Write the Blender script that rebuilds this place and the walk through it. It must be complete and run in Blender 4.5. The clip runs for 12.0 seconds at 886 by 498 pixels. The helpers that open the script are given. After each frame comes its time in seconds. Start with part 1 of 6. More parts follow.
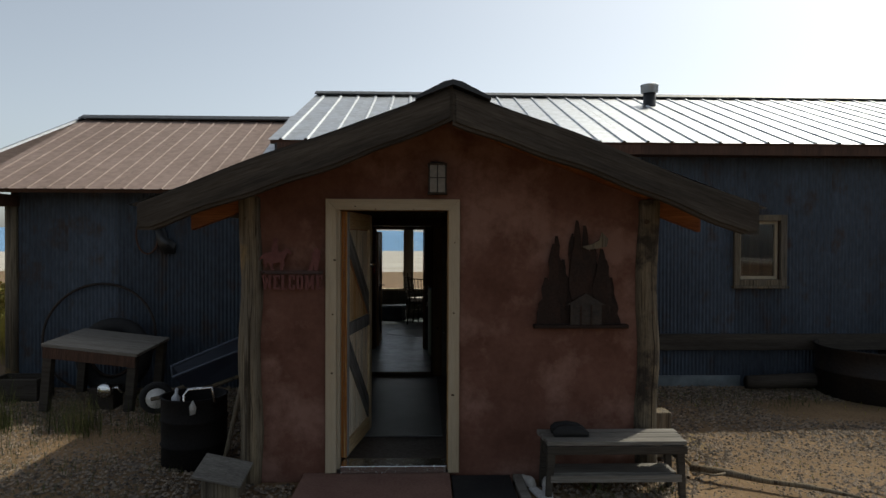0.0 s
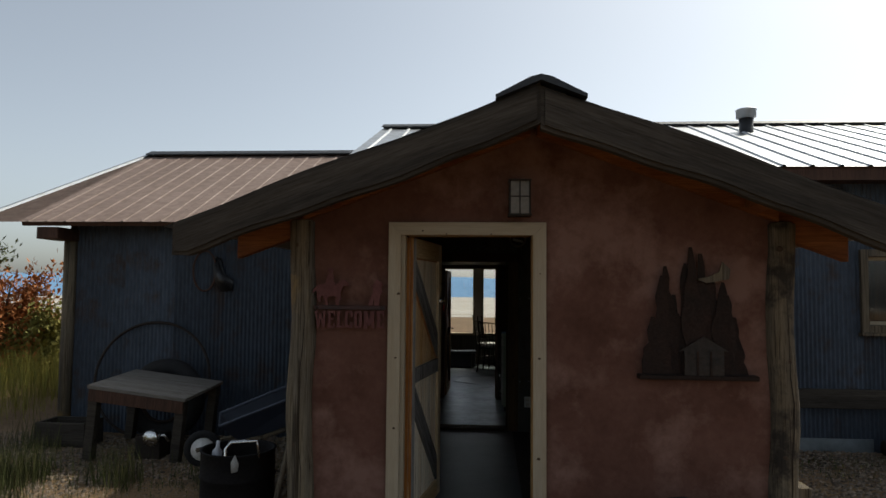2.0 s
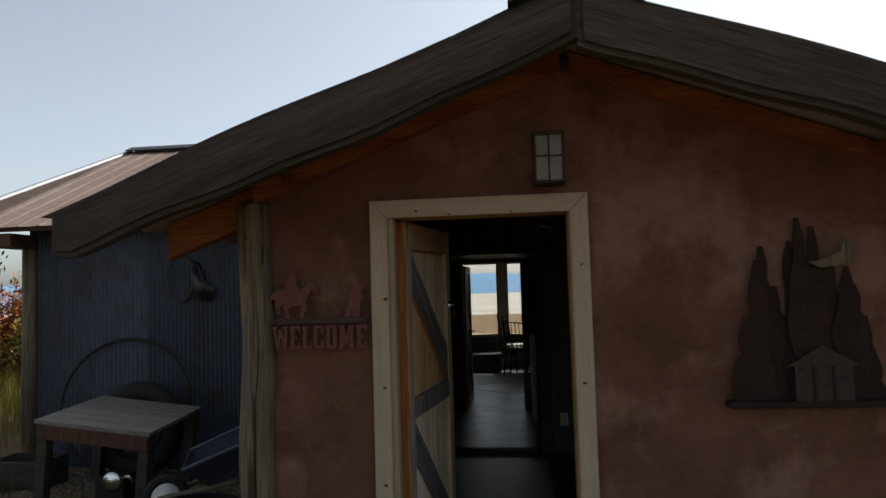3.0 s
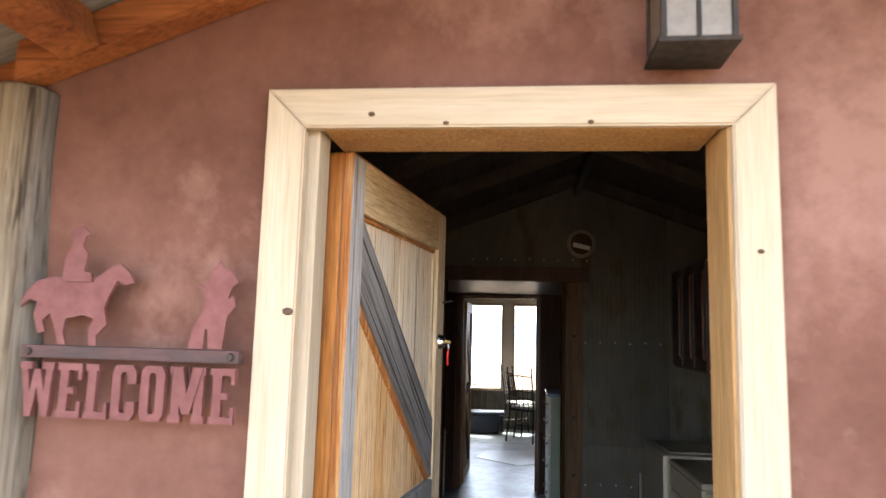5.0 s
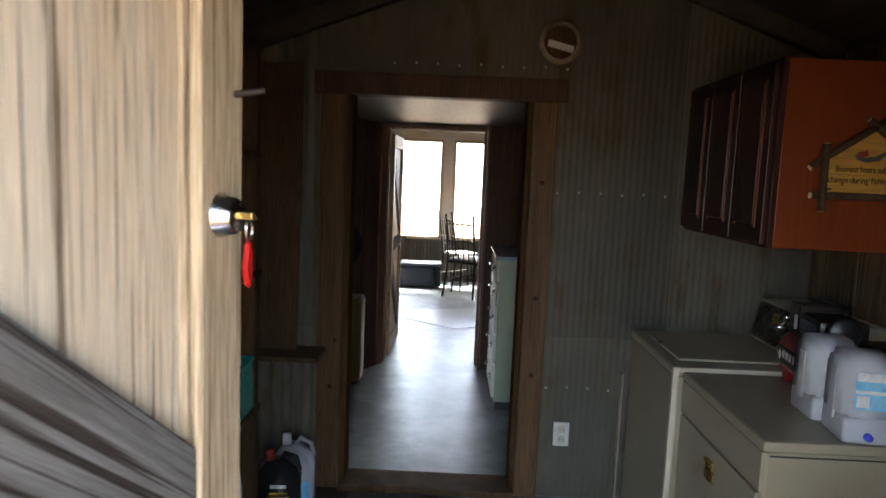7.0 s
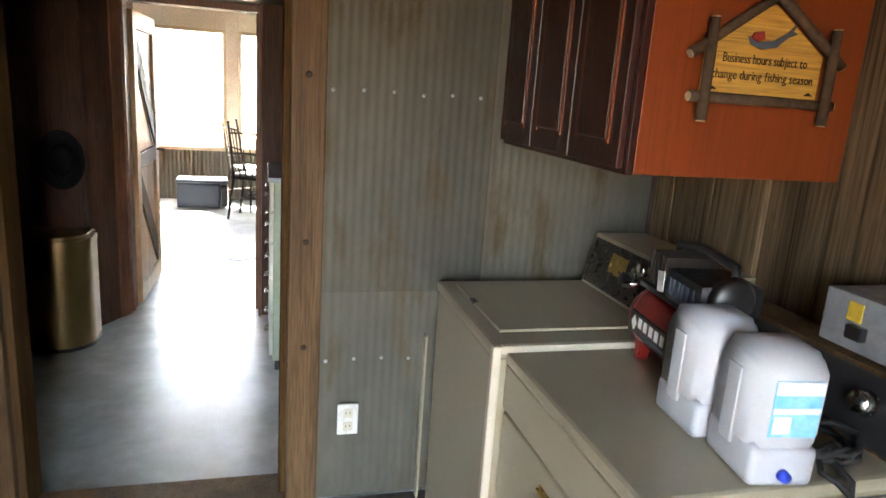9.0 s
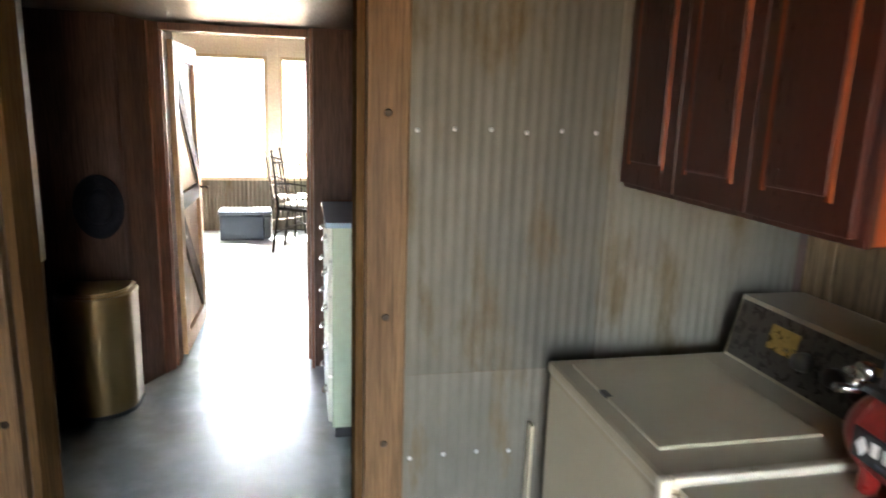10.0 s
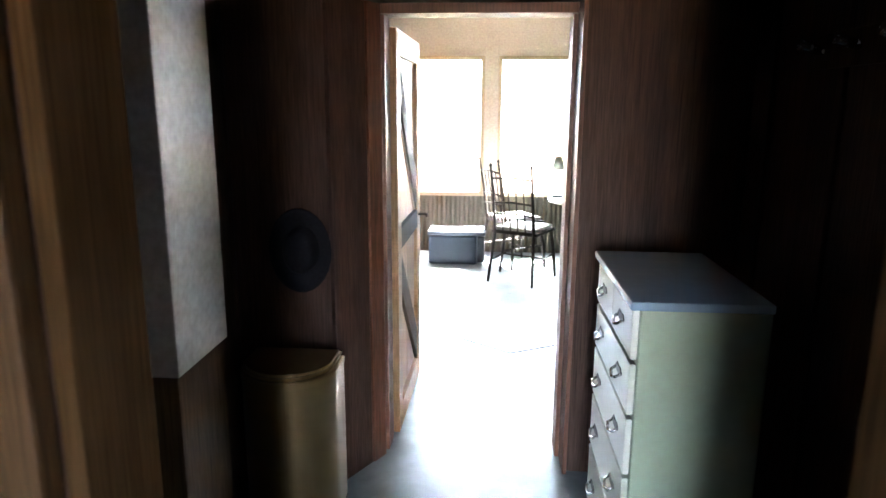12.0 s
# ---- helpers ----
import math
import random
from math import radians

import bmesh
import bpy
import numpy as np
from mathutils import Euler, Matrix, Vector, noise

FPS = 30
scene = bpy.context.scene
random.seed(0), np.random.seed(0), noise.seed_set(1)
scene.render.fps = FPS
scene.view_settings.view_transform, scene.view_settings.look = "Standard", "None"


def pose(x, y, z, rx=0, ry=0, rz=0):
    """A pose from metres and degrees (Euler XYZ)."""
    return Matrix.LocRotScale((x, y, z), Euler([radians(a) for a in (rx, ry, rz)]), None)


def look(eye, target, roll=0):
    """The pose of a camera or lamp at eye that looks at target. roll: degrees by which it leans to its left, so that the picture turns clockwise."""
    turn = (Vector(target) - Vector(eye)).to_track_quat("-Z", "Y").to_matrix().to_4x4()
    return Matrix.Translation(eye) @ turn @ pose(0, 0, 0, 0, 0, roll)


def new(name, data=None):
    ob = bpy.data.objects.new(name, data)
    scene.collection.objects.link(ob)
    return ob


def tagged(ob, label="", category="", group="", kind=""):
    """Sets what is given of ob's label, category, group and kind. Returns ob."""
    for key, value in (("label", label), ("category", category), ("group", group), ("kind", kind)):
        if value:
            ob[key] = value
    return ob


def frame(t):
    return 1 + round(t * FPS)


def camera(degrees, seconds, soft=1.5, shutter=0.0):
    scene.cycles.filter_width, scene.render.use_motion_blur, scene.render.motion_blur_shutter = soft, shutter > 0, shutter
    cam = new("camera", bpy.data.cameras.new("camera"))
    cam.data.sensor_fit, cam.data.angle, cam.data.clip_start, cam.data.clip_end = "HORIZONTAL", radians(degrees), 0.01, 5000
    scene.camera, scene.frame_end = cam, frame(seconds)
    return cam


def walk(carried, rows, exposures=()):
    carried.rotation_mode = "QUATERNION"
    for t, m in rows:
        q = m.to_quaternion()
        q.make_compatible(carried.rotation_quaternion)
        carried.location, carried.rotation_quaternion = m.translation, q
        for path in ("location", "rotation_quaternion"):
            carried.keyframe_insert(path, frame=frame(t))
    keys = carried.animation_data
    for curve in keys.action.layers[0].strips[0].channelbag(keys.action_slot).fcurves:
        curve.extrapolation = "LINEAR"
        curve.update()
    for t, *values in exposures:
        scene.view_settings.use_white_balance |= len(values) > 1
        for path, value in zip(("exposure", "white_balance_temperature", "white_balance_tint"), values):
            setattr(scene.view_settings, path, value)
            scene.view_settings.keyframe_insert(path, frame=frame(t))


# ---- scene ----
cam = camera(67.7, 12.0, shutter=0.3)
PATH = [
    (0, (0.177, 0.422, 1.73), (0.236, 2.421, 1.707), 0.2),
    (0.5, (0.157, 0.356, 1.712), (0.219, 2.355, 1.693), 0.0),
    (1, (0.164, 0.414, 1.698), (0.089, 2.411, 1.624), 0.1),
    (1.5, (0.13, 0.833, 1.616), (-0.122, 2.817, 1.662), 2.8),
    (2, (0.097, 1.202, 1.628), (-0.047, 3.194, 1.744), 0.5),
    (2.5, (0.128, 1.704, 1.605), (-0.033, 3.696, 1.663), -0.6),
    (2.7, (0.128, 2.004, 1.653), (-0.086, 3.991, 1.728), -2.1),
    (4.3, (-0.013, 3.542, 1.552), (-0.251, 5.517, 1.759), 1.9),
    (4.5, (-0.013, 3.72, 1.567), (-0.221, 5.704, 1.715), 1.0),
    (5, (-0.044, 4.184, 1.552), (-0.265, 6.156, 1.802), 1.6),
    (5.5, (-0.072, 4.618, 1.544), (-0.345, 6.597, 1.642), 2.0),
    (6, (-0.113, 5.069, 1.561), (-0.222, 7.066, 1.537), 0.5),
    (6.5, (-0.078, 5.455, 1.575), (-0.139, 7.45, 1.436), -2.1),
    (6.7, (-0.059, 5.574, 1.581), (-0.152, 7.565, 1.419), 1.0),
    (8.3, (0.032, 6.348, 1.488), (0.257, 8.237, 0.87), 4.0),
    (8.5, (0.086, 6.432, 1.478), (0.409, 8.307, 0.86), 5.5),
    (9, (0.224, 6.649, 1.526), (0.747, 8.523, 1.063), 4.0),
    (9.5, (0.248, 6.854, 1.547), (0.769, 8.72, 1.051), 4.9),
    (10, (0.138, 7.14, 1.574), (0.556, 9.049, 1.148), 1.9),
    (10.5, (0.034, 7.37, 1.578), (0.166, 9.33, 1.205), 1.0),
    (11, (0.012, 7.684, 1.566), (-0.099, 9.656, 1.254), 0.5),
    (11.5, (-0.049, 8.007, 1.557), (-0.3, 9.95, 1.152), 1.6),
    (12, (-0.138, 8.318, 1.561), (-0.282, 10.267, 1.136), 0.3),
]
EXPOSURES = [(0.0, -0.05, 6500, 4), (2.7, 0.05, 6500, 4), (4.3, 3.05, 6250, 10), (5.0, 4.0, 6150, 9), (5.5, 3.85, 6200, 9), (6.0, 3.75, 6300, 9), (6.25, 3.85, 6250, 9), (6.7, 4.3, 6150, 8),
             (8.3, 6.3, 6400, 8), (9.5, 6.75, 6700, 8), (10.5, 7.35, 6200, 8), (11.5, 7.4, 5900, 7), (12.0, 7.05, 5750, 7)]
walk(cam, [(t, look(eye, target, roll)) for t, eye, target, roll in PATH], EXPOSURES)

# ---- world, sun ----
world = bpy.data.worlds.new("world")
scene.world = world
world.use_nodes = True
wn = world.node_tree.nodes
sky = wn.new("ShaderNodeTexSky")
sky.sky_type = "NISHITA"
sky.sun_disc = False
sky.sun_elevation = math.atan2(1.0, 0.83)
sky.sun_rotation = math.atan2(0.60, 0.57)
sky.dust_density = 10.0
sky.air_density = 1.0
sky.altitude = 1800
haze = wn.new("ShaderNodeHueSaturation")
haze.inputs["Saturation"].default_value = 0.5
world.node_tree.links.new(sky.outputs["Color"], haze.inputs["Color"])
world.node_tree.links.new(haze.outputs["Color"], wn["Background"].inputs["Color"])
wn["Background"].inputs["Strength"].default_value = 0.15
sun = new("sun", bpy.data.lights.new("sun", "SUN"))
sun.data.energy, sun.data.angle, sun.data.color = 3.6, radians(0.6), (1.0, 0.93, 0.82)
sun.matrix_world = look((0.6 * 30, 0.57 * 30, 30), (0, 0, 0))


# ---- materials ----
def mat(name, base, other=None, rough=0.7, metal=0.0, scale=4.0, stretch=(1, 1, 1), fine=40.0, bump=0.2, depth=0.004,
        stain=None, stain_at=0.6, stain_scale=1.5, stain_stretch=(1, 1, 1), vary=0.12, gs=0.55, streak=0.0, island=False, edge=(0.32, 0.68), spec=0.5, cracks=0.0):
    """Two colours mixed by a broad noise and grained by a fine one, with stains of a third colour."""
    m = bpy.data.materials.new(name)
    m.use_nodes = True
    nt = m.node_tree
    n, ln = nt.nodes, nt.links.new
    bsdf = n["Principled BSDF"]
    tc, info = n.new("ShaderNodeTexCoord"), n.new("ShaderNodeObjectInfo")
    shift = n.new("ShaderNodeVectorMath")
    shift.operation = "MULTIPLY_ADD"
    comb = n.new("ShaderNodeCombineXYZ")
    ln(info.outputs["Random"], comb.inputs[0]), ln(info.outputs["Random"], comb.inputs[2])
    ln(comb.outputs[0], shift.inputs[0])
    shift.inputs[1].default_value = (17.0, 0.0, 29.0)
    ln(tc.outputs["Object"], shift.inputs[2])

    def noise_at(sc, st, detail, roughness=0.6):
        mp, tx = n.new("ShaderNodeMapping"), n.new("ShaderNodeTexNoise")
        mp.inputs["Scale"].default_value = st
        tx.inputs["Scale"].default_value, tx.inputs["Detail"].default_value, tx.inputs["Roughness"].default_value = sc, detail, roughness
        ln(shift.outputs[0], mp.inputs[0]), ln(mp.outputs[0], tx.inputs["Vector"])
        return tx.outputs["Fac"]

    def ramp(sock, a, b, va=0.0, vb=1.0):
        r = n.new("ShaderNodeMapRange")
        r.inputs["From Min"].default_value, r.inputs["From Max"].default_value = a, b
        r.inputs["To Min"].default_value, r.inputs["To Max"].default_value = va, vb
        ln(sock, r.inputs["Value"])
        return r.outputs[0]

    def mix(fac, a, b, mode="MIX"):
        x = n.new("ShaderNodeMix")
        x.data_type, x.blend_type = "RGBA", mode
        if isinstance(fac, float):
            x.inputs[0].default_value = fac
        else:
            ln(fac, x.inputs[0])
        for s, v in ((6, a), (7, b)):
            if isinstance(v, tuple):
                x.inputs[s].default_value = (*v, 1)
            else:
                ln(v, x.inputs[s])
        return x.outputs[2]

    other = other or tuple(c * 0.7 for c in base)
    broad = noise_at(scale, stretch, 5.0)
    grain = noise_at(fine, stretch, 3.0)
    col = mix(ramp(broad, *edge), base, other)
    col = mix(ramp(grain, 0.3, 0.7, 0.0, gs), col, mix(1.0, col, (0.55, 0.53, 0.5), "MULTIPLY"))
    if streak:
        lines = noise_at(fine * 0.6, tuple(c * (1.3 if c > 1 else 0.4) for c in stretch), 4.0, 0.7)
        col = mix(ramp(lines, 0.55, 0.66, 0.0, streak), col, mix(1.0, col, (0.22, 0.19, 0.16), "MULTIPLY"))
        hairs = noise_at(fine * 0.9, tuple(c * (1.6 if c > 1 else 0.35) for c in stretch), 2.0, 0.6)
        col = mix(ramp(hairs, 0.56, 0.64, 0.0, streak * 0.8), col, mix(1.0, col, (0.35, 0.29, 0.23), "MULTIPLY"))
        pale = noise_at(fine * 0.8, tuple(c * (1.2 if c > 1 else 0.4) for c in stretch), 3.0, 0.6)
        col = mix(ramp(pale, 0.57, 0.70, 0.0, streak * 0.6), col, mix(1.0, col, (1.35, 1.33, 1.30), "MULTIPLY"))
    if cracks:
        split = noise_at(fine * 0.36, tuple(c * (1.4 if c > 1 else 0.30) for c in stretch), 3.0, 0.55)
        col = mix(ramp(split, 0.595, 0.645, 0.0, cracks), col, mix(1.0, col, (0.16, 0.12, 0.09), "MULTIPLY"))
    if stain:
        st = noise_at(stain_scale, stain_stretch, 6.0, 0.65)
        col = mix(ramp(st, stain_at, stain_at + 0.12, 0.0, 0.9), col, stain)
    pick = n.new("ShaderNodeNewGeometry").outputs["Random Per Island"] if island else info.outputs["Random"]
    tone = ramp(pick, 0.0, 1.0, 1.0 - vary, 1.0 + vary)
    vm = n.new("ShaderNodeVectorMath")
    vm.operation = "SCALE"
    ln(col, vm.inputs[0]), ln(tone, vm.inputs["Scale"])
    ln(vm.outputs[0], bsdf.inputs["Base Color"])
    ln(ramp(grain, 0.25, 0.75, max(0.03, rough - 0.2 * min(gs, 0.6)), min(1.0, rough + 0.2 * min(gs, 0.6))), bsdf.inputs["Roughness"])
    bsdf.inputs["Metallic"].default_value = metal
    bsdf.inputs["Specular IOR Level"].default_value = spec if rough < 0.6 else spec * 0.35
    if bump:
        b = n.new("ShaderNodeBump")
        b.inputs["Strength"].default_value, b.inputs["Distance"].default_value = bump, depth
        h = mix(0.5, grain, broad)
        ln(h, b.inputs["Height"]), ln(b.outputs[0], bsdf.inputs["Normal"])
    return m


def wood(name, base, other, axis="z", rough=0.75, bump=0.5, fine=24.0, gs=0.9, streak=0.45, **kw):
    st = {"x": (0.35, 6, 6), "y": (6, 0.35, 6), "z": (6, 6, 0.35)}[axis]
    return mat(name, base, other, rough=rough, scale=1.6, stretch=st, fine=fine, bump=bump, depth=0.003, gs=gs, streak=streak, **kw)


def glass_mat(name, colour=(1, 1, 1), rough=0.02):
    m = bpy.data.materials.new(name)
    m.use_nodes = True
    b = m.node_tree.nodes["Principled BSDF"]
    b.inputs["Base Color"].default_value = (*colour, 1)
    b.inputs["Roughness"].default_value, b.inputs["Transmission Weight"].default_value, b.inputs["IOR"].default_value = rough, 1.0, 1.45
    return m


STUCCO = mat("stucco", (0.150, 0.073, 0.053), (0.096, 0.043, 0.029), rough=0.92, scale=2.9, edge=(0.32, 0.68), fine=28, gs=0.3, bump=0.25, depth=0.006, stain=(0.205, 0.115, 0.088), stain_at=0.50, stain_scale=1.7, vary=0.0)
STUCCO_IN = mat("plain_wall_paint", (0.56, 0.51, 0.44), (0.49, 0.44, 0.37), rough=0.9, scale=1.5, fine=50, vary=0.0)
PINE = wood("new_pine", (0.42, 0.36, 0.265), (0.36, 0.285, 0.19), "z", gs=0.35, streak=0.15, stain=(0.30, 0.16, 0.06), stain_at=0.74, stain_scale=3.0)
PINE_X = wood("new_pine_across", (0.42, 0.36, 0.265), (0.36, 0.285, 0.19), "x", gs=0.35, streak=0.15, stain=(0.30, 0.16, 0.06), stain_at=0.74, stain_scale=3.0)
PINE_WORN = wood("worn_pine_stile", (0.64, 0.53, 0.37), (0.52, 0.40, 0.24), "z", rough=0.85, fine=36.0, streak=0.5, cracks=0.6, stain=(0.52, 0.25, 0.06), stain_at=0.63, stain_scale=3.5, stain_stretch=(4, 4, 0.8))
PINE_WORN_X = wood("worn_pine_rail", (0.64, 0.51, 0.32), (0.52, 0.34, 0.15), "x", rough=0.85, fine=44.0, streak=0.6, stain=(0.45, 0.18, 0.03), stain_at=0.62, stain_scale=3.0, stain_stretch=(1.0, 4, 4))
PINE_WARM = wood("warm_pine_jamb", (0.48, 0.30, 0.13), (0.38, 0.21, 0.075), "z", rough=0.6, streak=0.35)
ORANGE = wood("oiled_pine", (0.50, 0.215, 0.045), (0.34, 0.105, 0.018), "z", rough=0.55, streak=0.6, stain=(0.60, 0.40, 0.17), stain_at=0.56, stain_scale=3.0, stain_stretch=(9, 9, 0.5))
GREY = wood("weathered_grey_wood", (0.255, 0.248, 0.235), (0.140, 0.138, 0.136), "z", rough=0.9, bump=1.0, fine=26.0, streak=0.75, cracks=0.9, stain=(0.25, 0.17, 0.09), stain_at=0.66)
GREY_PALE = wood("silvered_grey_stile", (0.44, 0.43, 0.415), (0.30, 0.292, 0.28), "z", rough=0.9, bump=0.8, fine=28.0, streak=0.6, cracks=0.7, stain=(0.36, 0.26, 0.13), stain_at=0.70, stain_scale=3.0)
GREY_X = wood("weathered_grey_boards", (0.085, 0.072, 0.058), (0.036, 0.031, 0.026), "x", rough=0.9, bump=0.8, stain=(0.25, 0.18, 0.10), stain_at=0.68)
# Paler grey for board tops: the sky's reflection is put into the colour.
GREY_TOP = wood("sky_lit_boards", (0.25, 0.235, 0.21), (0.16, 0.148, 0.13), "x", rough=0.75, bump=0.6)
PLY_ORANGE = wood("unbleached_plywood", (0.64, 0.47, 0.28), (0.55, 0.30, 0.10), "z", rough=0.9, bump=1.0, fine=50.0, gs=0.6, streak=1.0, cracks=0.8, stain=(0.20, 0.12, 0.065), stain_at=0.62, stain_scale=3.4, stain_stretch=(7, 7, 0.5))
LOG = wood("weathered_log", (0.225, 0.178, 0.115), (0.125, 0.110, 0.090), "z", rough=0.9, bump=1.0, fine=16.0, streak=0.7, cracks=0.7, stain=(0.30, 0.19, 0.07), stain_at=0.60)
LOG_BARK = wood("log_with_bark_left", (0.20, 0.155, 0.10), (0.10, 0.085, 0.065), "z", rough=0.95, bump=1.0, fine=16.0, streak=0.85, stain=(0.022, 0.018, 0.015), stain_at=0.50, stain_scale=3.4)
PLY = wood("rough_plywood", (0.80, 0.72, 0.57), (0.76, 0.60, 0.39), "z", rough=0.9, bump=1.0, fine=44.0, gs=0.35, streak=0.55, cracks=0.9, stain=(0.46, 0.32, 0.18), stain_at=0.70, stain_scale=3.0, stain_stretch=(6, 6, 0.6))
REDBEAM = wood("red_stained_beam", (0.285, 0.110, 0.034), (0.165, 0.052, 0.019), "x", rough=0.7, streak=0.6, stain=(0.06, 0.028, 0.018), stain_at=0.64, stain_scale=2.5, stain_stretch=(0.8, 4, 4))
BROWN = wood("brown_trim_wood", (0.115, 0.068, 0.032), (0.065, 0.038, 0.018), "z", rough=0.7, stain=(0.07, 0.04, 0.025), stain_at=0.68)
DARKWOOD = wood("dark_stained_boards", (0.108, 0.056, 0.038), (0.060, 0.034, 0.025), "z", rough=0.6)
RUSTICWALL = wood("rustic_wall_planks", (0.165, 0.105, 0.055), (0.070, 0.041, 0.021), "z", rough=0.8, fine=16.0, streak=0.9, stain=(0.050, 0.030, 0.018), stain_at=0.57, stain_scale=2.0, stain_stretch=(2.6, 2.6, 0.9), vary=0.55)
RUSTIC_PALE = wood("pale_rustic_planks", (0.235, 0.162, 0.092), (0.105, 0.067, 0.036), "z", rough=0.85, fine=14.0, streak=0.7, cracks=0.8, stain=(0.055, 0.035, 0.02), stain_at=0.60, stain_scale=2.2, stain_stretch=(2.2, 2.2, 1.1), vary=0.3)
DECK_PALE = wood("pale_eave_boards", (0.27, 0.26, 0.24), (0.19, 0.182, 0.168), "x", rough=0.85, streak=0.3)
# Darker copy of the eave boards, with the entry room's shade in its colour.
DECK = wood("old_roof_boards_in_shade", (0.095, 0.081, 0.067), (0.056, 0.047, 0.042), "y", rough=0.9)
CEILBOARD = wood("varnished_ceiling_boards", (0.135, 0.088, 0.060), (0.092, 0.056, 0.040), "y", rough=0.46, bump=0.03, gs=0.3, streak=0.15)
GALV = mat("old_galvanised_sheet", (0.135, 0.126, 0.098), (0.072, 0.070, 0.058), rough=0.62, metal=0.15, scale=1.2, stretch=(1, 1, 0.4), fine=18, bump=0.1, gs=0.35,
           stain=(0.074, 0.052, 0.022), stain_at=0.535, stain_scale=1.9, stain_stretch=(3.4, 1, 1.0), vary=0.12)
GALV_DULL = mat("weathered_corrugated_sheet", (0.075, 0.094, 0.122), (0.043, 0.053, 0.069), rough=0.6, metal=0.3, scale=1.2, stretch=(1, 1, 0.4), fine=18, bump=0.1,
                stain=(0.052, 0.040, 0.036), stain_at=0.53, stain_scale=2.3, stain_stretch=(1.2, 1, 0.9), vary=0.15)
ROOF_GREY = mat("galvalume_roof", (0.52, 0.54, 0.56), (0.45, 0.47, 0.49), rough=0.42, metal=0.85, scale=0.8, fine=8, bump=0.03, vary=0.05)
ROOF_BROWN = mat("brown_painted_roof", (0.265, 0.195, 0.165), (0.225, 0.162, 0.135), rough=0.6, metal=0.0, scale=0.7, fine=9, bump=0.03, vary=0.05)
DARKMETAL = mat("dark_flashing", (0.04, 0.042, 0.045), rough=0.5, metal=0.4)
FLOOR = mat("polished_concrete", (0.180, 0.208, 0.218), (0.100, 0.119, 0.125), rough=0.40, scale=2.6, edge=(0.40, 0.60), fine=9, gs=0.35, bump=0.16, vary=0.0)
FLOOR_BROWN = mat("brown_floor", (0.064, 0.050, 0.042), (0.044, 0.034, 0.029), rough=0.55, scale=3, fine=30, vary=0.0)
GROUND = mat("gravel_ground", (0.235, 0.155, 0.085), (0.140, 0.092, 0.050), rough=0.95, scale=0.9, fine=34, gs=0.8, bump=0.5, depth=0.012, stain=(0.20, 0.16, 0.075), stain_at=0.58, stain_scale=0.35, vary=0.0)
CONCRETE = mat("red_tinted_slab", (0.24, 0.14, 0.11), (0.18, 0.10, 0.08), rough=0.85, scale=3, fine=50, vary=0.0)
PLAIN = mat("pale_plain", (0.50, 0.47, 0.42), (0.40, 0.38, 0.33), rough=1.0, scale=0.004, stretch=(0.3, 1, 1), fine=0.03, bump=0.0, vary=0.0, spec=0.0)
# The blue of distance haze is mixed into the hills' base colour.
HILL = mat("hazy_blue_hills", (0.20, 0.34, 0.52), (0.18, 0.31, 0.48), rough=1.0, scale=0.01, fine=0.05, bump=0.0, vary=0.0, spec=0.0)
WHITE = mat("white_enamel", (0.72, 0.71, 0.68), (0.66, 0.65, 0.62), rough=0.4, vary=0.0)
GLASS = glass_mat("window_glass")


# ---- building helpers ----
def link(name, bm, material, smooth=False):
    me = bpy.data.meshes.new(name)
    bm.normal_update()
    bm.to_mesh(me)
    bm.free()
    me.materials.append(material)
    if smooth:
        me.shade_smooth()
    return new(name, me)


def part(name, bm, material, parent, label="", smooth=False):
    ob = link(name, bm, material, smooth)
    ob.parent = parent
    if label:
        tagged(ob, label)
    return ob


def again(ob, m, parent=None):
    """Another object on the same mesh, under the same thing."""
    o = ob.copy()
    scene.collection.objects.link(o)
    o.parent = parent or ob.parent
    o.matrix_basis = m
    return o


def thing(name, m, label, category, group="", kind=""):
    e = new(name)
    e.empty_display_size = 0.05
    e.matrix_basis = m
    return tagged(e, label, category, group, kind)


def setting(name, bm, material, label, category, smooth=False):
    return tagged(link(name, bm, material, smooth), label, category, "", "structure")


def box(bm, x0, x1, y0, y1, z0, z1, bev=0.0, m=None):
    vs = [bm.verts.new((x, y, z)) for x in (x0, x1) for y in (y0, y1) for z in (z0, z1)]
    fs = [bm.faces.new([vs[i] for i in q]) for q in ((0, 1, 3, 2), (4, 6, 7, 5), (0, 4, 5, 1), (2, 3, 7, 6), (0, 2, 6, 4), (1, 5, 7, 3))]
    if m is not None:
        bmesh.ops.transform(bm, matrix=m, verts=vs)
    if bev:
        es = list({e for f in fs for e in f.edges})
        bmesh.ops.bevel(bm, geom=es, offset=bev, segments=2, affect="EDGES", profile=0.6)
    return bm


def B(*a, **k):
    return box(bmesh.new(), *a, **k)


